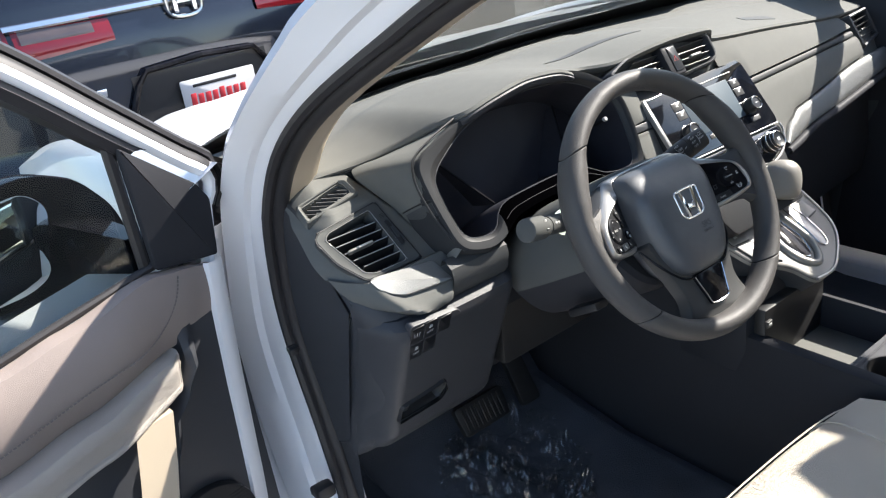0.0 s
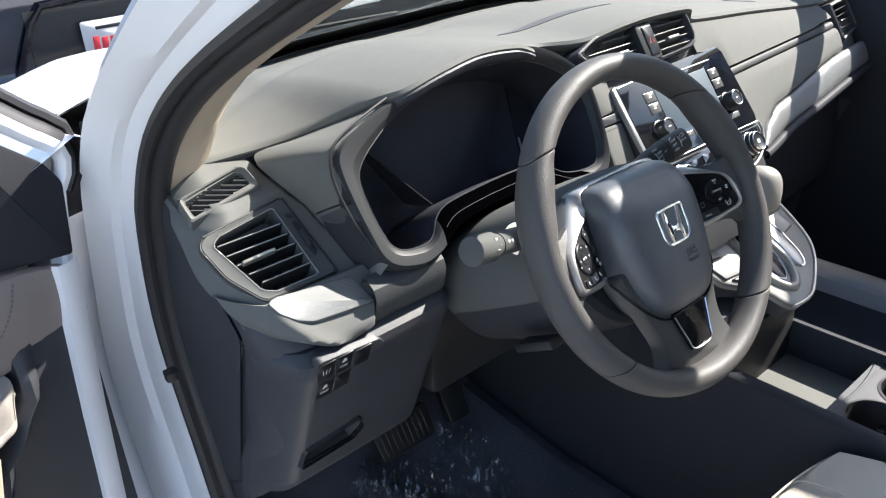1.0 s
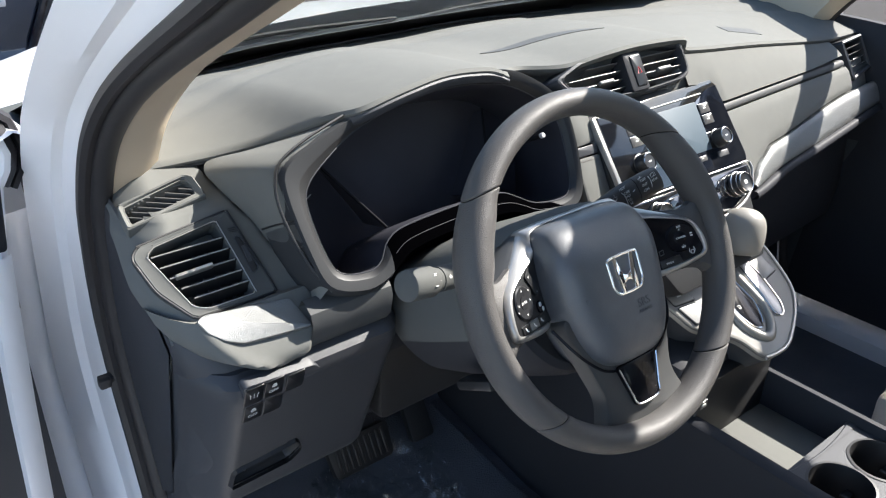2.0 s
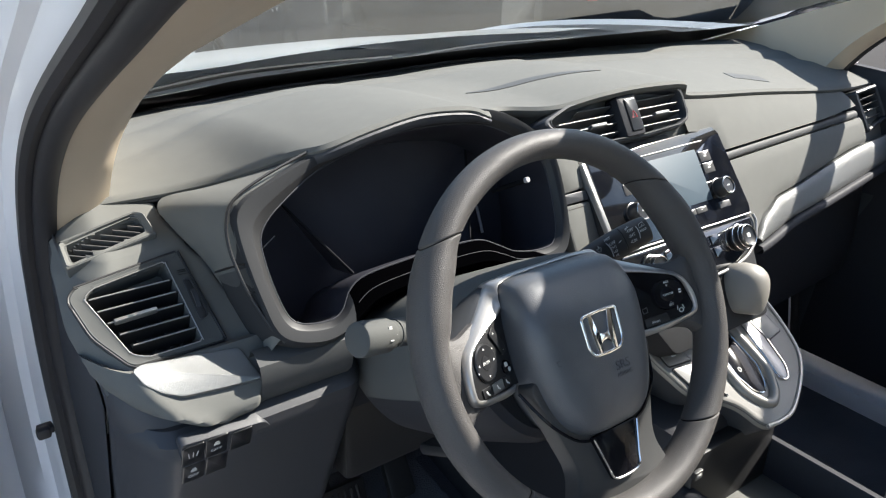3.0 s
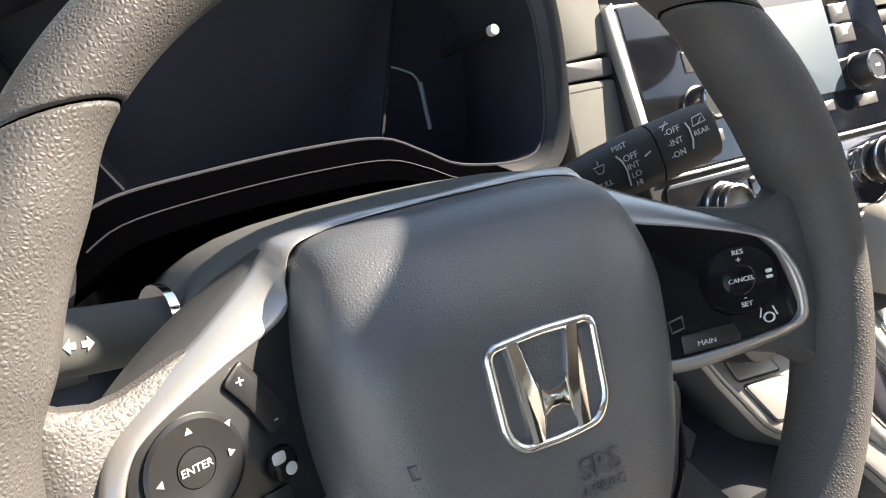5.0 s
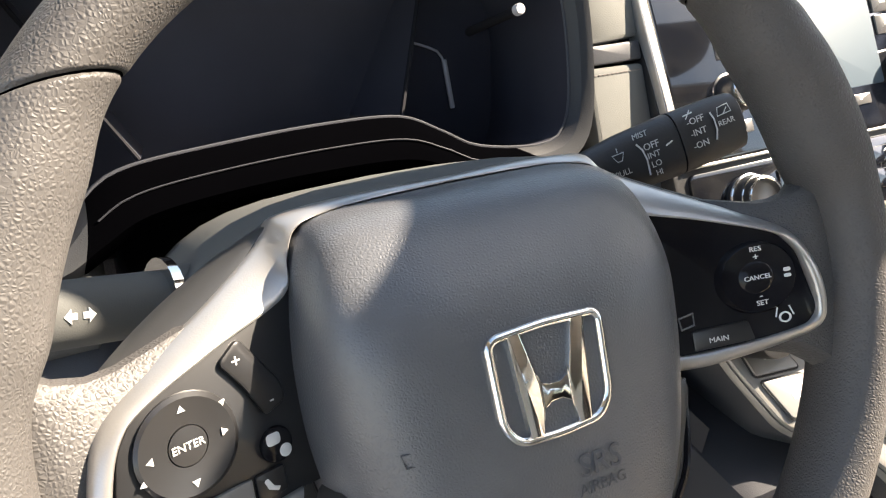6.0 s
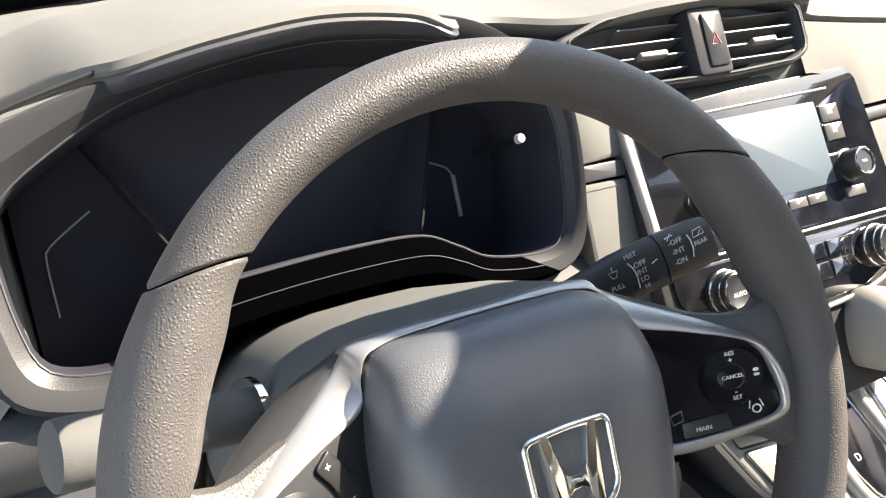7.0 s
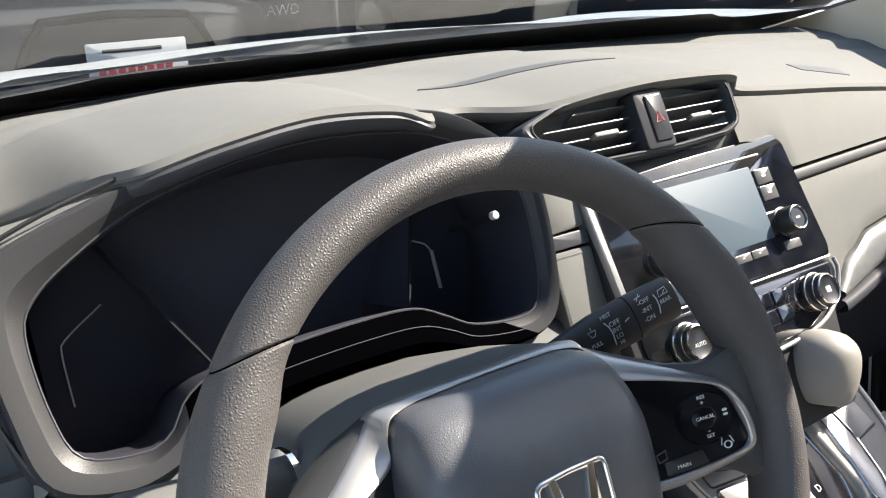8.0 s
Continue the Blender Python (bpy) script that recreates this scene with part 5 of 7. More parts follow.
for sx in (-1, 1):
    # spoke behind the buttons, flowing into the rim
    sp = []
    for i in range(13):
        f = i / 12
        x = 0.060 + 0.100 * f
        top = 0.046 - 0.028 * f + 0.024 * max(0, f - 0.65) ** 2 / 0.1225
        bot = -0.034 - 0.006 * f - 0.030 * max(0, f - 0.65) ** 2 / 0.1225
        zt = min(dish(x) - 0.0075, 0.0015)
        th = 0.020
        sp.append([(sx * x, bot, zt - th * 0.5), (sx * x, bot + 0.002, zt - 0.004), (sx * x, bot + 0.006, zt), (sx * x, (top + bot) / 2, zt + 0.001), (sx * x, top - 0.006, zt), (sx * x, top - 0.001, zt - 0.004), (sx * x, top, zt - th * 0.5), (sx * x, top - 0.006, zt - th), (sx * x, bot + 0.006, zt - th)])
    part("spoke", loft(sp, ring=True, cap=True), LEATHER, wheel)
    before = set(bpy.data.objects)
    panel = fillet([(sx * 0.064, 0.040), (sx * 0.124, 0.0160), (sx * 0.1315, 0.006), (sx * 0.1370, -0.020), (sx * 0.130, -0.0275), (sx * 0.066, -0.0300)], 0.004)
    pod = part("button_panel", slab(panel, -0.006, 0.0035, 0.001), GLOSS if sx > 0 else BUTTON, wheel, "black button panel")
    if sx < 0:
        cx, cy = -0.1120, 0.0005
        dial = part("dial", loft([[(cx + r * math.cos(a), cy + r * math.sin(a), z) for a in (2 * math.pi * i / 40 for i in range(40))] for r, z in ((0.0160, 0.003), (0.0158, 0.0050), (0.0145, 0.0062), (0.0085, 0.0050), (0.0062, 0.0048), (0.0060, 0.0040), (0.0058, 0.0052), (0.001, 0.0055))], ring=True, cap=True), BUTTON, pod, "round four-way dial")
        # sub-parts of the dial lie in the wheel's frame
        writing("marking", "ENTER", 0.0034, at(cx, cy, 0.0056), WHITE_INK, pod)
        for ang in (90, 180, 270, 0):
            a = radians(ang)
            c = Vector((cx + 0.0112 * math.cos(a), cy + 0.0112 * math.sin(a)))
            tri = [c + 0.0014 * Vector((math.cos(a + k), math.sin(a + k))) for k in (0, 2.09, 4.19)]
            part("arrow", slab(tri, 0.0054, 0.0060, 0.0001), WHITE_INK, pod)
        for ang in (35, 200):
            a = radians(ang)
            c = Vector((cx + 0.0150 * math.cos(a), cy + 0.0150 * math.sin(a)))
            part("arrow", slab([c + 0.0014 * Vector((math.cos(a + k), math.sin(a + k))) for k in (0, 2.09, 4.19)], 0.0052, 0.0060, 0.0001), WHITE_INK, pod)
        part("rocker", slab(fillet([(-0.0985, 0.0205), (-0.0905, 0.0265), (-0.0790, 0.0085), (-0.0785, 0.0020), (-0.0865, -0.0010), (-0.0920, 0.0110)], 0.0025), 0.003, 0.0058, 0.0012), BUTTON, pod, "curved volume rocker")
        writing("marking", "+", 0.0058, at(-0.0925, 0.0195, 0.0059), WHITE_INK, pod)
        writing("marking", "-", 0.0058, at(-0.0835, 0.0040, 0.0059), WHITE_INK, pod)
        part("round_button", slab(circle(-0.0850, -0.0110, 0.0058, 24), 0.003, 0.0062, 0.0012), GLOSS, pod, "small round info button")
        part("symbol", join(slab(rect(-0.0885, -0.0105, -0.0835, -0.0065, 0.0015), 0.0061, 0.0064, 0.0001), slab(circle(-0.0825, -0.0135, 0.0022, 14), 0.0061, 0.0064, 0.0001)), WHITE_INK, pod)
        for x0, x1, mt in ((-0.1270, -0.1135, BUTTON), (-0.1125, -0.0955, GREY_BTN), (-0.0945, -0.0840, BUTTON)):
            part("button", slab(rect(x0, -0.0265, x1, -0.0180, 0.0010), 0.003, 0.0052, 0.0006), mt, pod)
            xm = (x0 + x1) / 2
            part("symbol", slab(fillet([(xm - 0.0026, -0.0205), (xm - 0.0012, -0.0200), (xm + 0.0006, -0.0232), (xm + 0.0026, -0.0240), (xm + 0.0018, -0.0252), (xm - 0.0016, -0.0235)], 0.0004), 0.0051, 0.0055, 0.0001), WHITE_INK, pod)
    else:
        cx, cy = 0.1145, -0.0020
        part("dial", loft([[(cx + r * math.cos(a), cy + r * math.sin(a), z) for a in (2 * math.pi * i / 40 for i in range(40))] for r, z in ((0.0152, 0.003), (0.0149, 0.0048), (0.0138, 0.0060), (0.0085, 0.0048), (0.0066, 0.0046), (0.0058, 0.0052), (0.001, 0.0055))], ring=True, cap=True), GLOSS, pod, "round four-way dial")
        writing("marking", "CANCEL", 0.0027, at(cx, cy, 0.0056), WHITE_INK, pod)
        writing("marking", "RES", 0.0029, at(cx, cy + 0.0118, 0.0062), WHITE_INK, pod)
        writing("marking", "+", 0.0040, at(cx, cy + 0.0085, 0.0060), WHITE_INK, pod)
        writing("marking", "SET", 0.0029, at(cx, cy - 0.0105, 0.0062), WHITE_INK, pod)
        writing("marking", "-", 0.0040, at(cx, cy - 0.0075, 0.0060), WHITE_INK, pod)
        writing("marking", "MAIN", 0.0031, at(0.0975, -0.0245, 0.0045), WHITE_INK, pod)
        part("symbol", join(slab(rect(cx + 0.0094, cy - 0.0018, cx + 0.0120, cy - 0.0004, 0.0006), 0.006, 0.0063, 0.0001), slab(rect(cx + 0.0094, cy + 0.0006, cx + 0.0120, cy + 0.0022, 0.0008), 0.006, 0.0063, 0.0001)), WHITE_INK, pod)
        part("symbol", tube([(p.x, p.y, 0.0042) for p in circle(0.1235, -0.0205, 0.0020, 14)], 0.0004, 5, True), WHITE_INK, pod)
        part("symbol", join(tube([(0.1210, -0.0160, 0.0042), (0.1200, -0.0200, 0.0042)], 0.0003, 4), tube([(0.1255, -0.0160, 0.0042), (0.1268, -0.0200, 0.0042)], 0.0003, 4)), WHITE_INK, pod)
        part("button", slab(fillet([(0.0880, -0.0195), (0.1095, -0.0190), (0.1115, -0.0275), (0.0880, -0.0280)], 0.0012), 0.003, 0.0044, 0.0005), BUTTON, pod)
    # the panel and its buttons follow the dished spoke
    for ob in set(bpy.data.objects) - before:
        for v in ob.data.vertices:
            v.co.z += dish(v.co.x) - 0.0045
    ii, oo = glide(INNER, 99), glide(OUTER, 99)
    oo = [p.lerp(q, 0.84) for p, q in zip(ii, oo)]
    rows = []
    for p, q in zip(ii, oo):
        row = [p - Vector((0, 0, 0.008))] + [p.lerp(q, f) + Vector((0, 0, h)) for f, h in ((0.0, 0.0), (0.06, 0.0010), (0.16, 0.0016), (0.42, 0.0020), (0.70, 0.0016), (0.90, 0.0008), (1.0, -0.0008))] + [q - Vector((0, 0, 0.009))]
        rows.append([(sx * v.x, v.y, v.z) for v in row])
    part("silver_bezel", loft(rows), SILVER, wheel, "satin silver bezel")
    cc, oo = glide(COVER, 40), [p.lerp(q, 0.84) for p, q in zip(glide(INNER[3:10], 40), glide(OUTER[3:10], 40))]
    rows = []
    for p, q in zip(oo, cc):
        row = [p.lerp(q, f) + Vector((0, 0, h)) for f, h in ((-0.05, -0.0035), (0.10, -0.0020), (0.50, -0.0010), (0.85, -0.0014), (1.0, -0.0030), (1.08, -0.010))]
        rows.append([(sx * v.x, v.y, v.z) for v in row])
    part("spoke_cover", loft(rows), SPOKE, wheel, "smooth dark spoke cover")
# lower spoke with its gloss insert
sp = fillet([(-0.078, -0.030), (-0.062, -0.075), (-0.048, -0.120), (-0.066, -0.162), (0.066, -0.162), (0.048, -0.120), (0.062, -0.075), (0.078, -0.030)], 0.014, 6)
part("lower_spoke", slab(sp, -0.024, -0.004, 0.004), SPOKE, wheel)
ins = part("spoke_insert", slab(fillet([(-0.0290, -0.094), (0.0290, -0.094), (0.0165, -0.1375), (-0.0165, -0.1375)], 0.004), -0.006, 0.0002, 0.001), GLOSS, wheel, "gloss black insert with a chrome edge")
part("insert_edge", tube(curve_through([(-0.0275, -0.096, 0.0006), (-0.0200, -0.123, 0.0006), (-0.0160, -0.135, 0.0006), (0.0, -0.1375, 0.0006), (0.0160, -0.135, 0.0006), (0.0200, -0.123, 0.0006), (0.0275, -0.096, 0.0006)], 40), 0.0011, 6), CHROME, ins)
for sx in (-1, 1):
    part("gloss_line", tube(curve_through([(sx * 0.080, -0.037, -0.016), (sx * 0.066, -0.068, -0.005), (sx * 0.045, -0.090, -0.003), (sx * 0.029, -0.0965, -0.002)], 24), 0.0014, 6), GLOSS, wheel)

column = thing("steering_column", W, "dark plastic steering column shroud", "steering column")
rows = []
for z, k in ((-0.038, 0.86), (-0.042, 0.94), (-0.055, 1.0), (-0.12, 1.02), (-0.20, 1.0), (-0.26, 0.95)):
    row = []
    for i in range(40):
        a = 2 * math.pi * i / 40
        c, s = math.cos(a), math.sin(a)
        row.append(((0.112 if s > 0 else 0.095 + 0.017 * (1 + s) ** 2) * k * math.copysign(abs(c) ** 0.62, c), -0.018 + (0.084 if s > 0 else 0.080) * k * math.copysign(abs(s) ** 0.85, s), z))
    rows.append(row)
upper = [[row[i % 40] for i in range(-1, 22)] for row in rows]
lower = [[row[i % 40] for i in range(21, 40)] for row in rows]
part("upper_shroud", thick(loft(upper), 0.003), FRAME, column, "charcoal upper shroud")
part("lower_shroud", thick(loft(lower), 0.003), DASH_DARK, column, "dark lower shroud")
part("shroud_front", loft([rows[0], [(x * 0.5, -0.018 + (y + 0.018) * 0.5, z - 0.002) for x, y, z in rows[0]]], ring=True, cap=True), BLACK, column)
part("tilt_lever", moved(box(-0.11, -0.085, -0.09, -0.078, -0.16, -0.10, 0.004), Matrix()), BLACK, column)
# left stalk: lights and indicators
ls = thing("indicator_stalk", base=(-0.47, 0.09, 0.99), label="grey light and indicator stalk with white symbols", category="stalk")
a, b = Vector((-0.466, 0.102, 0.980)), Vector((-0.570, 0.080, 1.008))
d = (b - a).normalized()
part("lever", tube([a - d * 0.01, a, a + d * 0.012, a + d * 0.02, a + d * 0.060, a + d * 0.066, a + d * 0.0665, a + d * 0.072], [0.014, 0.014, 0.014, 0.0125, 0.0127, 0.0127, 0.0118, 0.0127], 28), FRAME, ls)
part("twist_end", tube([a + d * 0.072, a + d * 0.078, a + d * 0.106, a + d * 0.110, a + d * 0.1115], [0.0127, 0.0152, 0.0155, 0.0148, 0.0125], 28), FRAME, ls, "round twist end")
part("collar", tube([a + d * 0.018, a + d * 0.022], 0.0175, 24), CHROME, ls, "bright collar")


def stalk_frame(p, along, facing):
    """A frame on a stalk: x along it, z out of its visible side."""
    x = along.normalized()
    z = (facing - x * facing.dot(x)).normalized()
    y = z.cross(x)
    m = Matrix((x, y, z)).transposed().to_4x4()
    m.translation = p + z * 0.0
    return m


back = Vector((-0.1, -0.86, 0.5))
lm = stalk_frame(a + d * 0.056, -d, back)
part("symbol", join(*[moved(slab([Vector((s * 0.0056, 0)), Vector((s * 0.0030, 0.0028)), Vector((s * 0.0030, 0.0012)), Vector((s * 0.0010, 0.0012)), Vector((s * 0.0010, -0.0012)), Vector((s * 0.0030, -0.0012)), Vector((s * 0.0030, -0.0028))], 0.0124, 0.0130, 0.0001), lm) for s in (-1, 1)]), PRINT, ls, "white arrows")
lm2 = stalk_frame(a + d * 0.088, -d, back)
writing("marking", "AUTO-", 0.0042, lm2 @ at(0.0045, -0.001, 0.0148), PRINT, ls)
part("symbol", moved(join(tube([(p.x - 0.006, p.y, 0.0145) for p in circle(0, 0.001, 0.0017, 12)], 0.0004, 5, True), *[slab(rect(0.002, y, 0.006, y + 0.001, 0.0003), 0.0145, 0.0150, 0.0001) for y in (0.004, 0.0055, -0.006)]), lm2), PRINT, ls)
# right stalk: wipers
rs = thing("wiper_stalk", base=(-0.30, 0.09, 1.0), label="black wiper stalk with white lettering", category="stalk")
a, b = Vector((-0.325, 0.100, 0.990)), Vector((-0.208, 0.083, 1.024))
d = (b - a).normalized()
def paddle(stations):
    x = d
    z = (back - x * back.dot(x)).normalized()
    y = z.cross(x)
    return loft([[a + d * s + y * (h * math.copysign(abs(math.cos(t)) ** 0.75, math.cos(t))) + z * (w * math.copysign(abs(math.sin(t)) ** 0.75, math.sin(t))) for t in (2 * math.pi * k / 28 for k in range(28))] for s, h, w in stations], ring=True, cap=True)


part("lever", paddle([(0.0, 0.010, 0.009), (0.03, 0.011, 0.009), (0.06, 0.0145, 0.0105), (0.0865, 0.0155, 0.011), (0.087, 0.0148, 0.0104)]), BLACK, rs)
part("twist_end", paddle([(0.0875, 0.0155, 0.011), (0.112, 0.0150, 0.0108), (0.121, 0.0140, 0.0100), (0.1225, 0.012, 0.008)]), BLACK, rs, "black twist end")
rm = stalk_frame(a + d * 0.075, d, back)
Z = 0.0107
for txt, x, y, s in (("PULL", -0.0200, -0.0030, 0.0048), ("MIST", -0.0070, 0.0110, 0.0048), ("OFF", -0.0030, 0.0045, 0.0058), ("INT", -0.0030, 0.0000, 0.0052), ("LO", -0.0030, -0.0045, 0.0052), ("HI", -0.0030, -0.0088, 0.0046), ("-OFF", 0.0215, 0.0080, 0.0055), ("-INT", 0.0215, 0.0022, 0.0055), ("-ON", 0.0210, -0.0038, 0.0055), ("REAR", 0.0365, 0.0020, 0.0046)):
    writing("marking", txt, s * 0.80, rm @ at(x, y, Z + (0.0006 if x > 0.012 else 0.0)), PRINT, rs)
def outline_mark(pts, w, closed=False):
    """A thin line drawn on the wiper stalk."""
    return moved(tube([(x, y, Z + (0.0006 if x > 0.012 else 0.0)) for x, y in pts], w, 5, closed), rm)


part("symbol", outline_mark([(-0.0100, 0.0075), (-0.0078, 0.0040), (-0.0070, -0.0010), (-0.0078, -0.0085)], 0.00045), PRINT, rs, "thin scale line")
part("symbol", outline_mark([(0.0296, 0.0090), (0.0308, 0.0055), (0.0308, 0.0000), (0.0292, -0.0045)], 0.00040), PRINT, rs, "thin scale line")
part("symbol", join(outline_mark([(0.0328, 0.0058), (0.0402, 0.0062), (0.0392, 0.0102), (0.0338, 0.0098)], 0.00028, True), outline_mark([(0.0362, 0.0062), (0.0384, 0.0086)], 0.00026)), PRINT, rs, "rear wiper symbol")
part("symbol", join(outline_mark([(-0.0212, 0.0028), (-0.0188, 0.0028), (-0.0170, 0.0064), (-0.0230, 0.0064)], 0.00028, True), outline_mark([(-0.0200, 0.0070), (-0.0200, 0.0092)], 0.00028)), PRINT, rs, "washer symbol")
part("symbol", outline_mark([(0.0040, 0.0018), (0.0078, 0.0030)], 0.00042), PRINT, rs, "index mark")
part("symbol", join(outline_mark([(0.0160, 0.0118), (0.0210, 0.0122)], 0.00034), outline_mark([(0.0170, 0.0100), (0.0200, 0.0136)], 0.00028)), PRINT, rs, "washer symbol")

# ---- gear selector and centre console ----
SH = pose(0.008, 0.060, 0.777, 29)
gear = thing("gear_selector", SH, "silver gear selector panel with a grey shift knob", "gear selector")
SHO = fillet([(-0.124, 0.110), (-0.120, 0.060), (-0.106, 0.008), (-0.076, -0.012), (-0.049, -0.036), (-0.038, -0.066), (-0.026, -0.077), (0.020, -0.076), (0.051, -0.062), (0.090, -0.038), (0.118, -0.010), (0.131, 0.028), (0.138, 0.070), (0.136, 0.110)], 0.012)
part("base", loft(ring_rows([(inset(SHO, 0.030), -0.12), (inset(SHO, 0.014), -0.055), (inset(SHO, 0.004), -0.020), (SHO, -0.004)], 96), ring=True), DASH_LOW, gear)
part("panel", slab(curve_through(SHO, 110, True), -0.012, 0.000, 0.006), CHAMPAGNE, gear, "satin silver panel")
part("panel_rim", tube(curve_through([(-0.034, -0.0735, 0.0), (-0.006, -0.0760, 0.0), (0.020, -0.0735, 0.0), (0.050, -0.0600, 0.0), (0.088, -0.0365, 0.0), (0.115, -0.009, 0.0), (0.1285, 0.028, 0.0), (0.1355, 0.070, 0.0), (0.134, 0.105, 0.0)], 60), 0.0028, 8), SILVER, gear, "bright raised rim")
GATE = fillet([(-0.012, 0.085), (0.020, 0.085), (0.027, 0.000), (0.014, -0.027), (0.001, -0.037), (-0.011, -0.029), (-0.019, -0.002)], 0.008)
part("gate", slab(GATE, -0.004, 0.0015, 0.001), GLOSS, gear, "gloss black gate")
part("gate_edge", tube([(p.x, p.y, 0.0014) for p in curve_through(GATE, 60, True)], 0.0010, 6, True), CHROME, gear)
part("gate_surround", tube(curve_through([(0.032, 0.085, 0.0), (0.037, 0.000, 0.0), (0.028, -0.028, 0.0), (0.014, -0.045, 0.0), (0.000, -0.051, 0.0), (-0.014, -0.043, 0.0), (-0.028, -0.010, 0.0), (-0.022, 0.085, 0.0)], 50), [0.0075] * 50, 10), CHAMPAGNE, gear, "raised surround of the gate")
INLAY = fillet([(0.050, 0.086), (0.0565, 0.054), (0.052, 0.005), (0.046, -0.026), (0.052, -0.034), (0.061, -0.030), (0.070, -0.015), (0.077, 0.029), (0.074, 0.057), (0.068, 0.086)], 0.005)
part("gate_plate", slab(INLAY, -0.004, 0.0018, 0.001), SILVER, gear, "long bright inlay")
part("gate_edge", tube([(p.x, p.y, 0.0018) for p in curve_through(inset(INLAY, -0.002), 60, True)], 0.0012, 6, True), CHROME, gear)
writing("marking", "D", 0.009, at(-0.007, 0.004, 0.0018), WHITE_INK, gear)
for outline, tone in (([(-0.110, 0.072), (-0.076, 0.071), (-0.069, 0.044), (-0.109, 0.048)], CHAMPAGNE), ([(-0.107, 0.043), (-0.070, 0.039), (-0.066, 0.008), (-0.099, 0.012)], GREY_BTN), ([(-0.090, 0.006), (-0.064, 0.003), (-0.056, -0.018), (-0.070, -0.006)], GREY_BTN)):
    b = part("button", slab(fillet(outline, 0.003), -0.003, 0.0028, 0.001), tone, gear, "console button")
    part("button_edge", tube([(p.x, p.y, 0.0008) for p in inset(fillet(outline, 0.003), -0.0008)], 0.0008, 5, True), BLACK, gear)
    x, y = sum(p[0] for p in outline) / 4, sum(p[1] for p in outline) / 4
    part("symbol", slab(rect(x - 0.004, y - 0.002, x + 0.004, y + 0.002, 0.001), 0.0027, 0.0031, 0.0001), WHITE_INK, b)
SQUARE = [(0.079, 0.056), (0.111, 0.057), (0.113, 0.027), (0.077, 0.022)]
b = part("button", slab(fillet(SQUARE, 0.002), -0.003, 0.0030, 0.001), CHAMPAGNE, gear, "square console button")
part("button_edge", tube([(p.x, p.y, 0.001) for p in inset(fillet(SQUARE, 0.002), -0.001)], 0.0009, 5, True), BLACK, gear)
inv = SH.inverted()
kc = inv @ Vector((0.055, 0.112, 0.866))
foot = Vector((0.020, 0.030, 0.0))
axis = (kc - foot).normalized()
stem = Vector((0.064, 0.097, 0.0))
part("boot", tube([stem, stem.lerp(kc, 0.35), stem.lerp(kc, 0.7)], [0.014, 0.011, 0.010], 20), DASH_DARK, gear, "black shift lever sleeve")
rows = []
for p in curve_through([(-0.036, 0.012, 0), (-0.035, 0.020, 0), (-0.030, 0.0250, 0), (-0.016, 0.0295, 0), (0.000, 0.0312, 0), (0.014, 0.0300, 0), (0.024, 0.0250, 0), (0.031, 0.016, 0), (0.034, 0.002, 0)], 26):
    rows.append((kc + axis * p.x, p.y))
part("shift_knob", tube([p for p, r in rows], [r for p, r in rows], 44, flat=1.12), KNOB, gear, "rounded grey shift knob")
part("knob_line", tube([kc + axis * f + Vector((0.0240 * c, 0, 0)).lerp(Vector((0, -0.005, 0.0240)), 0.4) for f, c in ((-0.014, 0.9), (0.0, 1.0), (0.014, 0.9))], 0.0010, 6), SILVER, gear)

con = thing("centre_console", base=(-0.02, -0.1, 0.36), label="dark centre console with a sunlit tray and cup holders", category="console")
cx0, cx1, y0, y1, top = -0.128, 0.075, -0.62, 0.045, 0.662
part("left_wall", loft([[(cx0 - 0.030, y, 0.36), (cx0 - 0.022, y, 0.50), (cx0 - 0.004, y, top - 0.03), (cx0 - 0.002, y, top - 0.004), (cx0 + 0.004, y, top), (cx0 + 0.016, y, top), (cx0 + 0.019, y, top - 0.004), (cx0 + 0.022, y, top - 0.085)] for y in (y1 + 0.06, y1, -0.10, -0.25, -0.40, y0)]), DASH_DARK, con)
part("right_wall", loft([[(cx1 + 0.030, y, 0.36), (cx1 + 0.022, y, 0.50), (cx1 + 0.004, y, top - 0.03), (cx1 + 0.002, y, top - 0.004), (cx1 - 0.004, y, top), (cx1 - 0.012, y, top), (cx1 - 0.015, y, top - 0.004), (cx1 - 0.018, y, top - 0.085)] for y in (y1 + 0.06, y1, -0.10, -0.25, -0.40, y0)]), DASH_DARK, con)
part("tunnel_side", loft([[(cx0 - 0.030, y, 0.36), (cx0 - 0.022, y, 0.50), (cx0 - 0.004, y, 0.632), (cx0 - 0.002, y, 0.76)] for y in (0.104, 0.30, 0.52, 0.72)]), DASH_DARK, con, "dark side of the tunnel")
part("front_wall", box(cx0 + 0.01, cx1 - 0.01, 0.030, 0.052, 0.45, 0.71, 0.004), BLACK, con)
part("front_block", box(cx0 - 0.01, cx1 + 0.02, 0.05, 0.20, 0.45, 0.74, 0.02), DASH_DARK, con)
part("tray_floor", box(cx0 + 0.018, cx1 - 0.014, -0.10, 0.032, 0.595, 0.603, 0.002), DASH, con, "grey rubber tray floor")
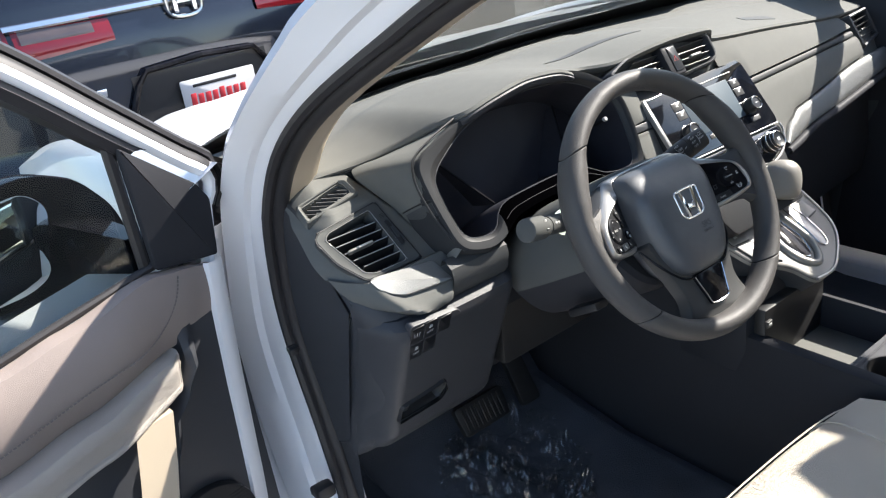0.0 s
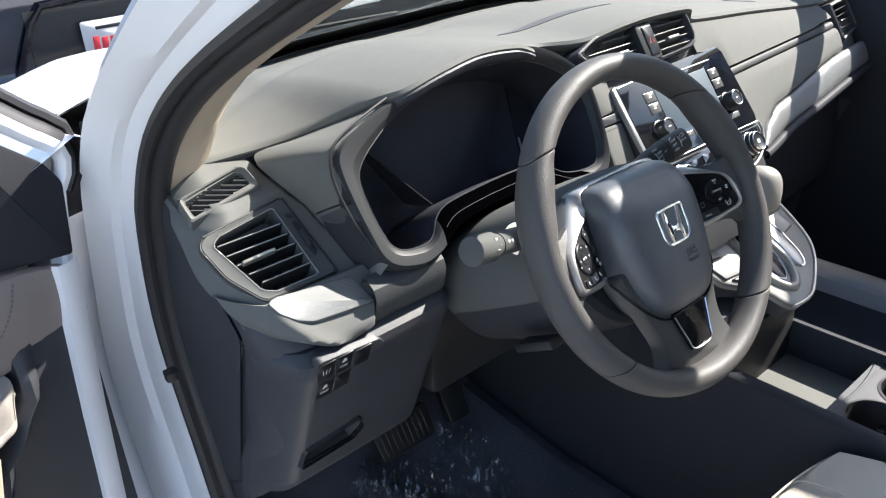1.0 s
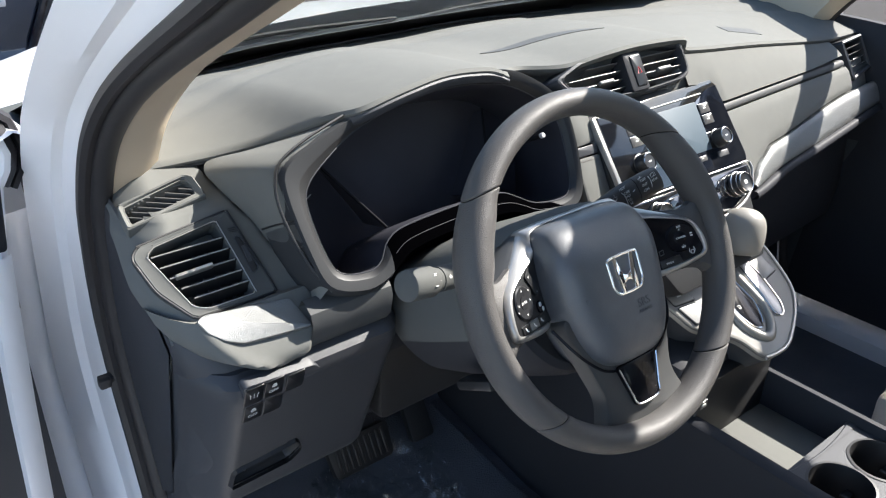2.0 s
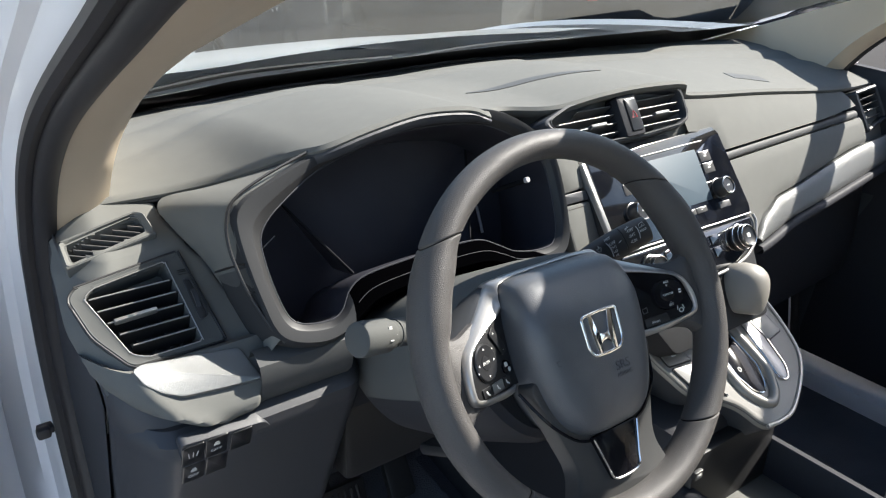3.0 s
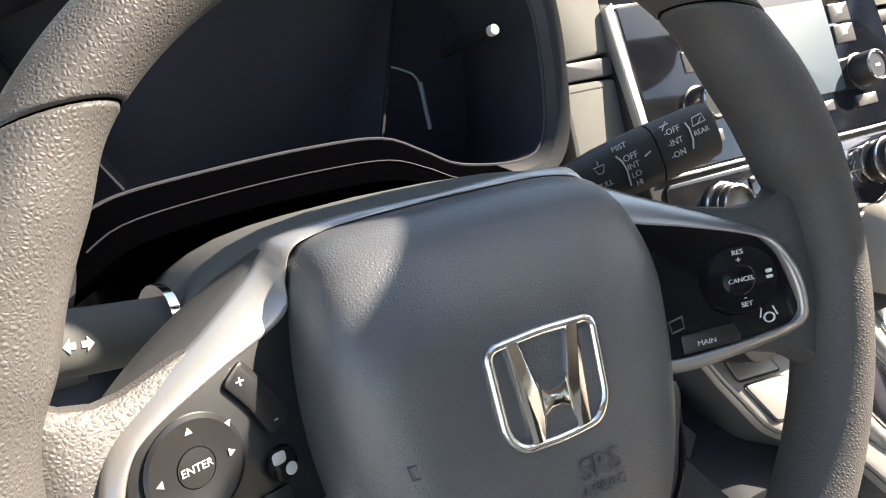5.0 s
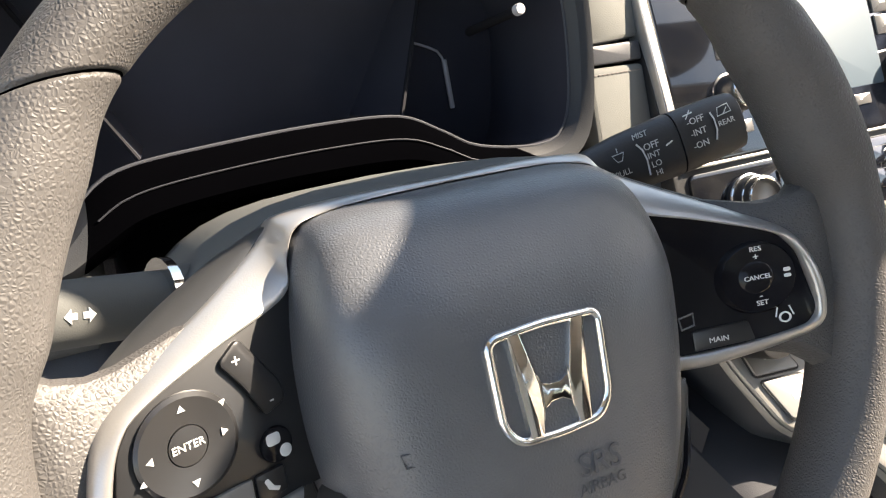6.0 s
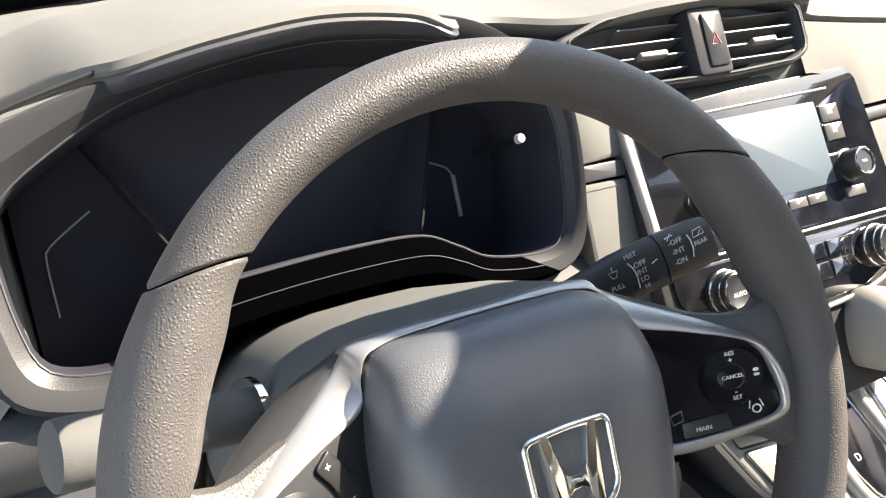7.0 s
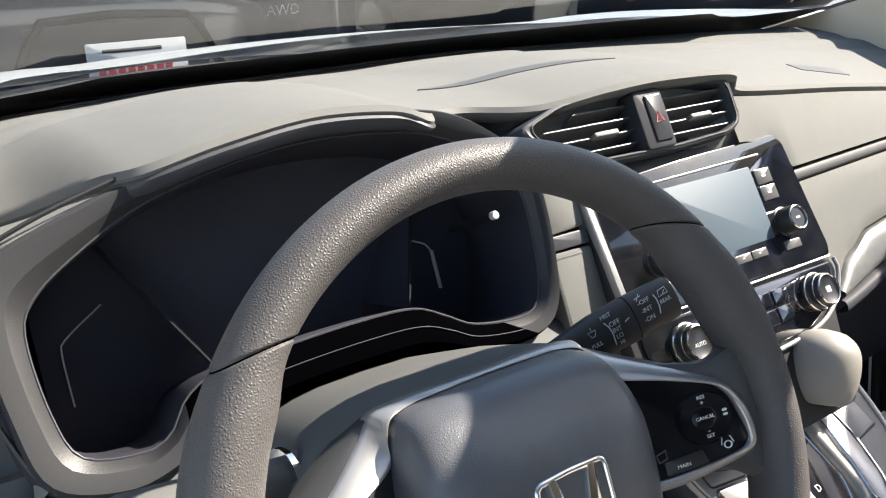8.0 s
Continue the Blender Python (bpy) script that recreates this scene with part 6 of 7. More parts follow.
# plate with two cup wells cut through
WELLS = [circle(-0.068, -0.155, 0.040, 40), circle(0.018, -0.165, 0.040, 40), circle(-0.026, -0.245, 0.038, 40)]
plate = bmesh.new()
bmesh.ops.create_grid(plate, x_segments=80, y_segments=90, size=0.5, matrix=pose((cx0 + cx1) / 2, -0.205, top - 0.014) @ Matrix.Diagonal((cx1 - cx0 - 0.034, 0.215, 1, 1)))
for wl in WELLS[:2]:
    cut(plate, pose(0, 0, top - 0.014), wl, 0.05)
part("cup_plate", plate, DASH_LOW, con, "dark cup holder plate")
for wl in WELLS[:2]:
    part("cup_well", loft(ring_rows([(inset(wl, -0.003), top - 0.013), (inset(wl, 0.0005), top - 0.0125), (inset(wl, 0.002), top - 0.016), (inset(wl, 0.006), top - 0.085)], 48), ring=True, cap="end"), BLACK, con, "black cup well")
    c = sum(wl, Vector((0, 0))) / len(wl)
    part("cup_tab", box(c.x + 0.020, c.x + 0.036, c.y - 0.006, c.y + 0.006, top - 0.060, top - 0.045, 0.002), BUTTON, con)
part("divider", loft([[(x, -0.092 - 0.012 * math.sin((x - cx0) / (cx1 - cx0) * math.pi), top - 0.062), (x, -0.092 - 0.012 * math.sin((x - cx0) / (cx1 - cx0) * math.pi), top - 0.016), (x, -0.096 - 0.012 * math.sin((x - cx0) / (cx1 - cx0) * math.pi), top - 0.0125), (x, -0.110, top - 0.0125)] for x in [cx0 + 0.018 + (cx1 - cx0 - 0.033) * i / 16 for i in range(17)]]), DASH_LOW, con)
part("armrest", loft([[(x, -0.32, top - 0.02), (x, -0.325, top + 0.02), (x, -0.345, top + 0.035), (x, -0.55, top + 0.045), (x, -0.62, top + 0.03), (x, -0.63, top - 0.05)] for x in (cx0, cx0 + 0.015, -0.02, cx1 - 0.015, cx1)]), IVORY_SIDE, con, "ivory armrest lid")
usb = part("usb_port", moved(slab(rect(-0.008, -0.006, 0.008, 0.006, 0.001), -0.002, 0.003, 0.0006), pose(-0.112, 0.028, 0.685, 90)), BUTTON, con, "small port")
part("port_mark", moved(slab(rect(-0.004, -0.002, 0.004, 0.002, 0.0006), 0.003, 0.0034, 0.0001), pose(-0.112, 0.028, 0.685, 90)), WHITE_INK, usb)

# ---- seats ----
def build_seat(x, name_label):
    s = thing("bucket_seat", pose(x, 0, 0), name_label, "car seat", "front seats")
    rows = []
    for i in range(33):
        u = -1 + i / 16
        bol = 0.022 * max(0.0, abs(u) - 0.62) / 0.38
        hw = 0.262
        row = []
        for y, z, ins in ((-0.120, 0.50, 0.02), (-0.103, 0.555, 0.008), (-0.105, 0.600, 0.0), (-0.125, 0.628, 0.0), (-0.165, 0.640, 0), (-0.26, 0.632, 0), (-0.40, 0.612, 0), (-0.55, 0.598, 0), (-0.62, 0.60, 0.0), (-0.66, 0.52, 0.03)):
            roll = 0.045 * max(0.0, (abs(u) - 0.86) / 0.14) ** 2
            yy = y - 0.035 * abs(u) ** 4 if y > -0.2 else y
            seam = 0.004 * math.exp(-((abs(u) - 0.60) / 0.03) ** 2)
            row.append(((hw - ins) * u, yy, z + bol * (1 if z > 0.56 else 0) - roll - seam))
        rows.append(row)
    part("cushion", loft(rows), IVORY, s, "ivory cloth cushion")
    for sx in (-1, 1):
        part("bolster_side", loft([[(sx * (0.262 - 0.0), y, z), (sx * 0.268, y, z - 0.05), (sx * 0.258, y, 0.46)] for y, z in ((-0.14, 0.595), (-0.2, 0.61), (-0.4, 0.59), (-0.62, 0.575))]), IVORY_SIDE, s)
        part("piping", tube(curve_through([(sx * 0.157, -0.110, 0.602), (sx * 0.157, -0.132, 0.633), (sx * 0.157, -0.17, 0.643), (sx * 0.157, -0.26, 0.635), (sx * 0.157, -0.40, 0.615), (sx * 0.157, -0.55, 0.601)], 30), 0.0013, 6), IVORY_SIDE, s, "seam piping")
    part("piping", tube(curve_through([(-0.245, -0.160, 0.632), (-0.18, -0.128, 0.631), (0, -0.118, 0.628), (0.18, -0.128, 0.631), (0.245, -0.160, 0.632)], 40), 0.0013, 6), IVORY_SIDE, s, "seam piping")
    back_rows = []
    for i in range(25):
        u = -1 + i / 12
        bol = 0.05 * max(0.0, abs(u) - 0.6) / 0.4
        row = []
        for f in range(9):
            t = f / 8
            row.append(((0.255 - 0.03 * t) * u, -0.60 - 0.28 * t + bol * math.sin(math.pi * min(1, t * 1.2)), 0.58 + 0.62 * t))
        for t in (1.0, 0.6, 0.0):
            row.append(((0.245 - 0.03 * t) * u, -0.72 - 0.28 * t, 0.58 + 0.62 * t - 0.01))
        back_rows.append(row)
    part("backrest", loft(back_rows), IVORY, s, "ivory cloth backrest")
    part("headrest", box(-0.13, 0.13, -0.97, -0.87, 1.24, 1.40, 0.04, 3), IVORY_SIDE, s)
    for px in (-0.06, 0.06):
        part("headrest_post", tube([(px, -0.91, 1.16), (px, -0.92, 1.26)], 0.006, 8), CHROME, s)
    part("seat_base", box(-0.24, 0.24, -0.62, -0.16, 0.37, 0.53, 0.02), BLACK, s)
    return s


seat = build_seat(-0.385, "ivory cloth driver's seat with a sunlit front edge")
other = copy_thing(seat, pose(0.400, 0.035, 0.004))
tagged(other, "ivory cloth passenger seat beside the console")

# ---- pedals, mat and film in the driver's footwell ----
ped = thing("brake_pedal", pose(-0.405, 0.445, 0.475, 62), "dark ribbed rubber brake pedal", "pedal")
part("pad", slab(fillet([(-0.055, -0.030), (0.055, -0.030), (0.060, 0.030), (-0.060, 0.030)], 0.010), -0.008, 0.006, 0.003), BLACK, ped)
for k in range(9):
    part("rib", box(-0.044 + 0.011 * k - 0.0025, -0.044 + 0.011 * k + 0.0025, -0.022, 0.022, 0.004, 0.0085, 0.001, 1), RUBBER, ped)
part("arm", tube([(0.0, 0.0, -0.005), (0.0, 0.07, -0.03), (0.0, 0.22, -0.02)], 0.010, 8), BLACK, ped)
acc = thing("accelerator_pedal", pose(-0.26, 0.50, 0.47, 60), "narrow dark accelerator pedal", "pedal")
part("pad", slab(fillet([(-0.024, -0.07), (0.024, -0.07), (0.022, 0.07), (-0.022, 0.07)], 0.010), -0.008, 0.006, 0.003), BLACK, acc)
part("arm", tube([(0.0, 0.06, -0.005), (0.0, 0.12, -0.03), (0.0, 0.2, -0.02)], 0.008, 8), BLACK, acc)
mat_rows = [[(x, y, z + 0.012) for x in (-0.63, -0.55, -0.40, -0.25, -0.19)] for y, z in ((-0.08, 0.36), (0.15, 0.36), (0.30, 0.362), (0.53, 0.395), (0.62, 0.47))]
tagged(part("floor_mat", thick(loft(mat_rows), 0.006), CARPET), "black carpet floor mat in the footwell", "floor mat")
film = bmesh.new()
bmesh.ops.create_grid(film, x_segments=90, y_segments=80, size=0.5, matrix=pose(-0.40, 0.36, 0.385) @ Matrix.Diagonal((0.38, 0.36, 1, 1)))
for v in film.verts:
    q = v.co + 0.02 * noise.noise_vector(v.co * 14)
    n = noise.noise(q * 14) + 1.5 * abs(noise.noise(q * 26 + Vector((3, 1, 7)))) + 0.9 * abs(noise.noise(q * 60 + Vector((9, 4, 2)))) + 0.45 * abs(noise.noise(q * 120))
    v.co.z = 0.376 + max(0.0, v.co.y - 0.30) * 0.14 + 0.019 * max(n, -0.2)
middle = Vector((-0.40, 0.36, 0.385))
bmesh.ops.delete(film, geom=[f for f in film.faces if (f.calc_center_median() - middle).to_2d().length > 0.150 + 0.05 * noise.noise(f.calc_center_median() * 12)], context="FACES")
wrap = thing("plastic_film", base=(-0.40, 0.36, 0.372), label="crumpled clear protective film on the floor mat", category="plastic film")
over = film.copy()
for bm, keep, name in ((film, -1, "torn_sheet"), (over, 1, "folded_sheet")):
    bmesh.ops.delete(bm, geom=[f for f in bm.faces if keep * (f.calc_center_median().x + 0.42 + 0.35 * (f.calc_center_median().y - 0.36)) < -0.025], context="FACES")
    if keep > 0:
        for v in bm.verts:
            v.co.z += 0.004
    part(name, bm, FILM, wrap, smooth=False).visible_shadow = False

# ---- driver's door, wide open ----
DOOR = pose(-0.83, 0.423, 0, 0, 0, 191.3)
door = thing("hinged_door", DOOR, "open white driver's door with taupe and beige trim", "car door")
FRONT = [(-0.010, 1.062), (0.004, 0.98), (0.012, 0.92), (0.022, 0.80), (0.034, 0.62), (0.05, 0.45)]
fe = curve_through([(s, 0, z) for s, z in FRONT], 24)
BELT = [(0.0, 0.990), (0.10, 1.000), (0.23, 0.980), (0.31, 0.968), (1.02, 0.862)]
part("outer_skin", loft([[(s, -0.125 - 0.015 * math.sin(math.pi * s), 0.45 + (interp(s, BELT)[0] - 0.46) * k / 8) for s in (0.0, 0.1, 0.23, 0.31, 0.5, 0.75, 1.02)] for k in range(9)]), PAINT_WHITE, door)
part("front_edge", loft([[(p.x - 0.016, -0.12, p.z), (p.x - 0.012, -0.03, p.z), (p.x - 0.004, -0.006, p.z), (p.x + 0.004, -0.002, p.z), (p.x + 0.010, -0.004, p.z), (p.x + 0.014, -0.02, p.z)] for p in fe]), PAINT_WHITE, door, "white door edge")
part("inner_sheet", loft([[(0.02, -0.008, 0.45 + 0.52 * k / 6), (0.10, -0.008, 0.45 + 0.54 * k / 6), (0.23, -0.008, 0.45 + 0.52 * k / 6), (0.31, -0.008, 0.45 + 0.51 * k / 6), (1.0, -0.008, 0.45 + 0.41 * k / 6)] for k in range(7)]), DASH_LOW, door)
part("door_seal", tube([p + Vector((0.000, -0.014, 0)) for p in fe], 0.005, 8), RUBBER, door)
# window frame: white outside, black seals inside
top = curve_through([(-0.010, 0, 1.055), (-0.022, 0, 1.075), (-0.020, 0, 1.100), (0.010, 0, 1.125), (0.095, 0, 1.203), (0.195, 0, 1.294), (0.36, 0, 1.42), (0.60, 0, 1.50), (0.95, 0, 1.53)], 70)


def offs(p, k, dn, y):
    t = (top[min(k + 1, 69)] - top[max(k - 1, 0)]).normalized()
    return p + Vector((t.z, 0, -t.x)) * dn + Vector((0, y, 0))


part("window_frame", loft([[offs(p, k, -0.006, -0.05), offs(p, k, -0.008, -0.02), offs(p, k, -0.004, -0.006), offs(p, k, 0.004, -0.002), offs(p, k, 0.010, -0.006), offs(p, k, 0.012, -0.012)] for k, p in enumerate(top)]), PAINT_WHITE, door, "white window frame")
part("frame_seal", loft([[offs(p, k, -0.030, -0.05), offs(p, k, -0.030, -0.030), offs(p, k, -0.026, -0.022), offs(p, k, -0.020, -0.021), offs(p, k, -0.0175, -0.026), offs(p, k, -0.015, -0.017), offs(p, k, -0.010, -0.011), offs(p, k, -0.004, -0.008)] for k, p in enumerate(top)]), RUBBER, door, "dark frame seal")
part("frame_lining", loft([[offs(p, k, 0.012, -0.010), offs(p, k, 0.020, -0.006), offs(p, k, 0.032, -0.010), offs(p, k, 0.036, -0.03)] for k, p in enumerate(top[6:])]), RUBBER, door)
sail = fillet([(0.000, 0.985), (0.092, 1.000), (0.094, 1.168), (0.004, 1.090), (-0.010, 1.065)], 0.006)
part("sail_panel", moved(slab(sail, -0.012, -0.001, 0.003), pose(0, 0, 0, 90) @ Matrix.Diagonal((1, 1, -1, 1))), DASH_DARK, door, "black mirror sail panel")
part("window_channel", tube([(0.098, -0.02, 1.000), (0.099, -0.02, 1.170)], 0.008, 8), RUBBER, door)
glass = part("window", loft([[(0.10, -0.030, 0.96), (0.5, -0.030, 0.90), (0.98, -0.030, 0.83)], [(0.10, -0.030, 1.19), (0.5, -0.034, 1.46), (0.98, -0.034, 1.51)]]), GLASS, door, "door glass")
glass.visible_shadow = False
part("belt_seal", tube([(0.085, -0.014, 1.005), (0.23, -0.016, 0.984), (0.31, -0.016, 0.972), (1.0, -0.016, 0.870)], 0.006, 8), RUBBER, door)
# upper pad
rows = []
for i in range(51):
    s = 0.004 + 0.99 * i / 50
    zt = interp(s, [(0.0, 0.975), (0.07, 0.992), (0.108, 1.000), (0.23, 0.980), (0.31, 0.968), (1.0, 0.865)])[0]
    zb = interp(s, [(0.0, 0.920), (0.07, 0.911), (0.107, 0.898), (0.247, 0.873), (0.355, 0.858), (1.0, 0.765)])[0]
    out = interp(s, [(0.0, 0.002), (0.10, 0.020), (0.18, 0.034), (1.0, 0.036)])[0]
    row = [(s, -0.012, zt)]
    for k in range(9):
        t = k / 8
        row.append((s, out * (0.35 + 0.65 * math.sin(math.pi * (0.12 + 0.80 * t))), zt + (zb - zt) * t))
    row.append((s, -0.006, zb - 0.004))
    rows.append(row)
part("upper_pad", loft(rows), DOOR_PAD, door, "taupe stitched upper pad")
st = curve_through([(0.076, 0, 0.990), (0.088, 0, 0.962), (0.115, 0, 0.934), (0.155, 0, 0.919), (0.234, 0, 0.910), (0.343, 0, 0.892), (0.60, 0, 0.853)], 110)
part("stitching", join(*[tube([Vector((p.x, interp(p.x, [(0.0, 0.004), (0.10, 0.0195), (0.18, 0.0345), (1.0, 0.0365)])[0], p.z)), Vector((p.x, interp(p.x, [(0.0, 0.004), (0.10, 0.0195), (0.18, 0.0345), (1.0, 0.0365)])[0], p.z)).lerp(Vector((q.x, interp(q.x, [(0.0, 0.004), (0.10, 0.0195), (0.18, 0.0345), (1.0, 0.0365)])[0], q.z)), 0.7)], 0.0011, 4) for p, q in zip(st, st[1:])]), STITCH, door)
# woven band: two facets, with a rolled pull lip along its lower edge
rows = []
for i in range(71):
    s = 0.110 + 0.88 * (i / 70) ** 1.5
    zt = interp(s, [(0.088, 0.902), (0.125, 0.894), (0.247, 0.872), (0.355, 0.857), (1.0, 0.764)])[0]
    out = interp(s, [(0.110, 0.024), (0.130, 0.042), (0.25, 0.056), (1.0, 0.060)])[0]
    h = interp(s, [(0.110, 0.018), (0.124, 0.044), (0.150, 0.050), (1.0, 0.052)])[0]
    rows.append([(s, 0.004, zt), (s, out * 0.80, zt + 0.001), (s, out * 0.96, zt - 0.001), (s, out, zt - 0.004), (s, out * 1.03, zt - 0.36 * h), (s, out * 1.02, zt - 0.40 * h),
                 (s, out * 0.93, zt - 0.80 * h), (s, out * 0.93, zt - 0.83 * h), (s, out * 1.00, zt - 0.86 * h), (s, out * 1.02, zt - 0.93 * h), (s, out * 0.97, zt - h), (s, 0.0, zt - h - 0.002)])
part("armrest", loft(rows), DOOR_TRIM, door, "beige woven door trim")
part("pull_recess", moved(slab(fillet([(0.225, 0.600), (0.196, 0.838), (0.40, 0.806), (0.75, 0.755), (0.75, 0.600)], 0.015), -0.022, -0.014, 0.003), pose(0, 0, 0, 90) @ Matrix.Diagonal((1, 1, -1, 1))), DASH_LOW, door, "dark recess")
part("lower_block", loft([[(s + (0.835 - z) * 0.26, y, z) for y, z in ((0.008, 0.838), (0.046, 0.834), (0.052, 0.76), (0.052, 0.70), (0.040, 0.55), (0.0, 0.52))] for s in (0.150, 0.156, 0.170, 0.190, 0.200, 0.204)]), BEIGE, door, "pale beige door pocket end")
# front dark panel with its rolled edge and speaker
rows = []
for k in range(25):
    z = 0.925 - 0.475 * k / 24
    e = interp(z, [(0.45, 0.215), (0.60, 0.198), (0.705, 0.176), (0.80, 0.148), (0.834, 0.119), (0.871, 0.097), (0.925, 0.092)])[0]
    g = min(1.0, max(0.0, (0.925 - z) / 0.05))
    rows.append([(0.010, 0.000, z), (0.05, 0.006, z), (e - 0.018, 0.010, z), (e - 0.009, 0.010 + 0.018 * g, z), (e - 0.002, 0.010 + 0.024 * g, z), (e + 0.006, 0.008 + 0.018 * g, z), (e + 0.009, 0.0, z)])
part("front_panel", loft(rows), DASH_LOW, door, "dark front panel")
part("front_edge", loft([[(0.004 + e, 0.004, z), (0.010 + e, 0.008, z), (0.022 + e, 0.012, z), (0.030 + e, 0.011, z), (0.034 + e, 0.004, z)] for z, e in ((0.985, -0.004), (0.92, 0.002), (0.80, 0.012), (0.62, 0.024), (0.45, 0.040))]), PAINT_WHITE, door, "white front edge of the door")
part("lower_panel", loft([[(0.03, 0.001, z), (0.5, 0.010, z), (0.99, 0.010, z)] for z in (0.80, 0.62, 0.45)]), DASH_LOW, door)
SPK = pose(0.135, 0.020, 0.60, 90) @ Matrix.Diagonal((1, 1, -1, 1))
part("speaker_grille", join(moved(slab(circle(0, 0, 0.075, 40), -0.01, 0.004, 0.004), SPK), *[moved(tube([(-0.06, y, 0.004), (0.06, y, 0.004)], 0.0012, 4), SPK) for y in [-0.045 + 0.006 * i for i in range(16)]]), BLACK, door, "black speaker grille")
# mirror outside the glass
rows = []
for y, k in [(-0.165 - 0.085 * math.cos(math.pi * i / 24), 0.30 + 0.70 * math.sin(math.pi * i / 24) ** 0.7) for i in range(1, 13)] + [(-0.154, 0.985)]:
    o = curve_through(fillet([(0.040, 1.008), (0.052, 1.058), (0.088, 1.108), (0.150, 1.136), (0.30, 1.132), (0.345, 1.09), (0.34, 1.00), (0.27, 0.972), (0.16, 0.966), (0.08, 0.982)], 0.02), 72, True)
    o = [p.to_2d() for p in o]
    c = Vector((0.21, 1.05))
    rows.append([((c + (p - c) * k).x, y, (c + (p - c) * k).y) for p in o])
mir = part("mirror_housing", loft(rows, ring=True, cap=True), GLOSS, door, "glossy dark mirror housing")
mg = fillet([(0.166, 0.995), (0.140, 1.088), (0.165, 1.116), (0.325, 1.112), (0.335, 1.08), (0.332, 1.005), (0.30, 0.985), (0.200, 0.984)], 0.02)
part("mirror_glass", loft([[(p.x, -0.146 + 0.05 * (p.x - 0.27), p.y) for p in mg], [(p.x * 0.99 + 0.0027, -0.1455 + 0.05 * (p.x - 0.27), 1.05 + (p.y - 1.05) * 0.99) for p in mg]], ring=True, cap=True), MIRROR, mir, "mirror glass")
part("mirror_arm", loft([[(0.06, -0.05, 0.985), (0.10, -0.05, 0.99), (0.10, -0.05, 1.04), (0.06, -0.05, 1.03)], [(0.07, -0.16, 0.985), (0.14, -0.16, 0.985), (0.14, -0.16, 1.06), (0.08, -0.16, 1.05)]], ring=True, cap=True), GLOSS, mir)

# passenger door, closed; shade is put into the panel's near-black colour
pd = thing("hinged_door", base=(0.78, -0.3, 0.4), label="closed passenger door, its panel coloured dark for shade", category="car door")
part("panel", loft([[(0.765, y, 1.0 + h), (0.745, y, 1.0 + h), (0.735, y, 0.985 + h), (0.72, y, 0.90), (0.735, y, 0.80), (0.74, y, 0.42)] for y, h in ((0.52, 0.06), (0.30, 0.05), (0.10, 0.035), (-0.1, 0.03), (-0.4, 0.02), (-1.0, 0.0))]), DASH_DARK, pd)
part("outer_skin", loft([[(0.79, y, 1.0), (0.86, y, 0.90), (0.90, y, 0.7), (0.88, y, 0.40)] for y in (0.42, 0.0, -0.4, -1.05)]), PAINT_WHITE, pd)
pw = part("window", loft([[(0.765, y, 0.99), (0.735, y, 1.20), (0.69, y - 0.02, 1.50)] for y in (-0.42, -0.7, -1.05)] ), GLASS, pd, "door glass")
pw.visible_shadow = False
part("belt", loft([[(0.745, y, 1.0), (0.79, y, 1.0)] for y in (0.42, -1.05)]), RUBBER, pd)
part("armrest", loft([[(0.73, y, 0.86), (0.68, y, 0.865), (0.67, y, 0.83), (0.73, y, 0.78)] for y in (0.10, -0.2, -0.6, -0.8)]), DOOR_TRIM, pd)

# ---- dark car parked ahead ----
car = thing("parked_car", base=(-0.03, 3.6, 0), label="dark navy estate car parked tail-on ahead", category="car")
CX = -0.03


def tail(z):
    """y of the tail at a height."""
    return interp(z, [(0.25, 2.36), (0.45, 2.30), (0.62, 2.31), (0.70, 2.40), (0.74, 2.43), (0.98, 2.43), (1.06, 2.44), (1.20, 2.48), (1.55, 2.70), (1.68, 2.95)])[0]


rows = []
for i in range(41):
    z = 0.25 + 1.43 * i / 40
    hw = interp(z, [(0.25, 0.86), (0.6, 0.92), (1.0, 0.92), (1.2, 0.90), (1.5, 0.76), (1.68, 0.62)])[0]
    end = interp(z, [(0.25, 6.72), (0.90, 6.74), (1.00, 6.55), (1.06, 6.02), (1.68, 5.12)])[0]
    row = [(CX + hw, end, z), (CX + hw, 5.0, z), (CX + hw, 3.6, z)]
    for k in range(33):
        u = 1 - k / 16
        edge = 0.16 * abs(u) ** 6 + 0.03 * u * u
        row.append((CX + hw * u, tail(z) + edge, z))
    row += [(CX - hw, 3.6, z), (CX - hw, 5.0, z), (CX - hw, end, z)]
    rows.append(row)
part("body", loft(rows), PAINT_DARK, car)
part("roof", thick(loft([[(CX + 0.62 * (1 - k / 4), y, 1.68 + 0.03 * math.sin(math.pi * k / 8)) for k in range(9)] for y in (2.98, 3.6, 4.4, 5.12)]), 0.02), PAINT_DARK, car)
part("windscreen", thick(loft([[(CX + (0.88 - 0.26 * f) * u, 6.02 - 0.90 * f - 0.06 * u * u, 1.06 + 0.62 * f) for u in (-1 + k / 6 for k in range(13))] for f in (0, 0.25, 0.5, 0.75, 1)]), 0.006), GLOSS, car, "dark windscreen")
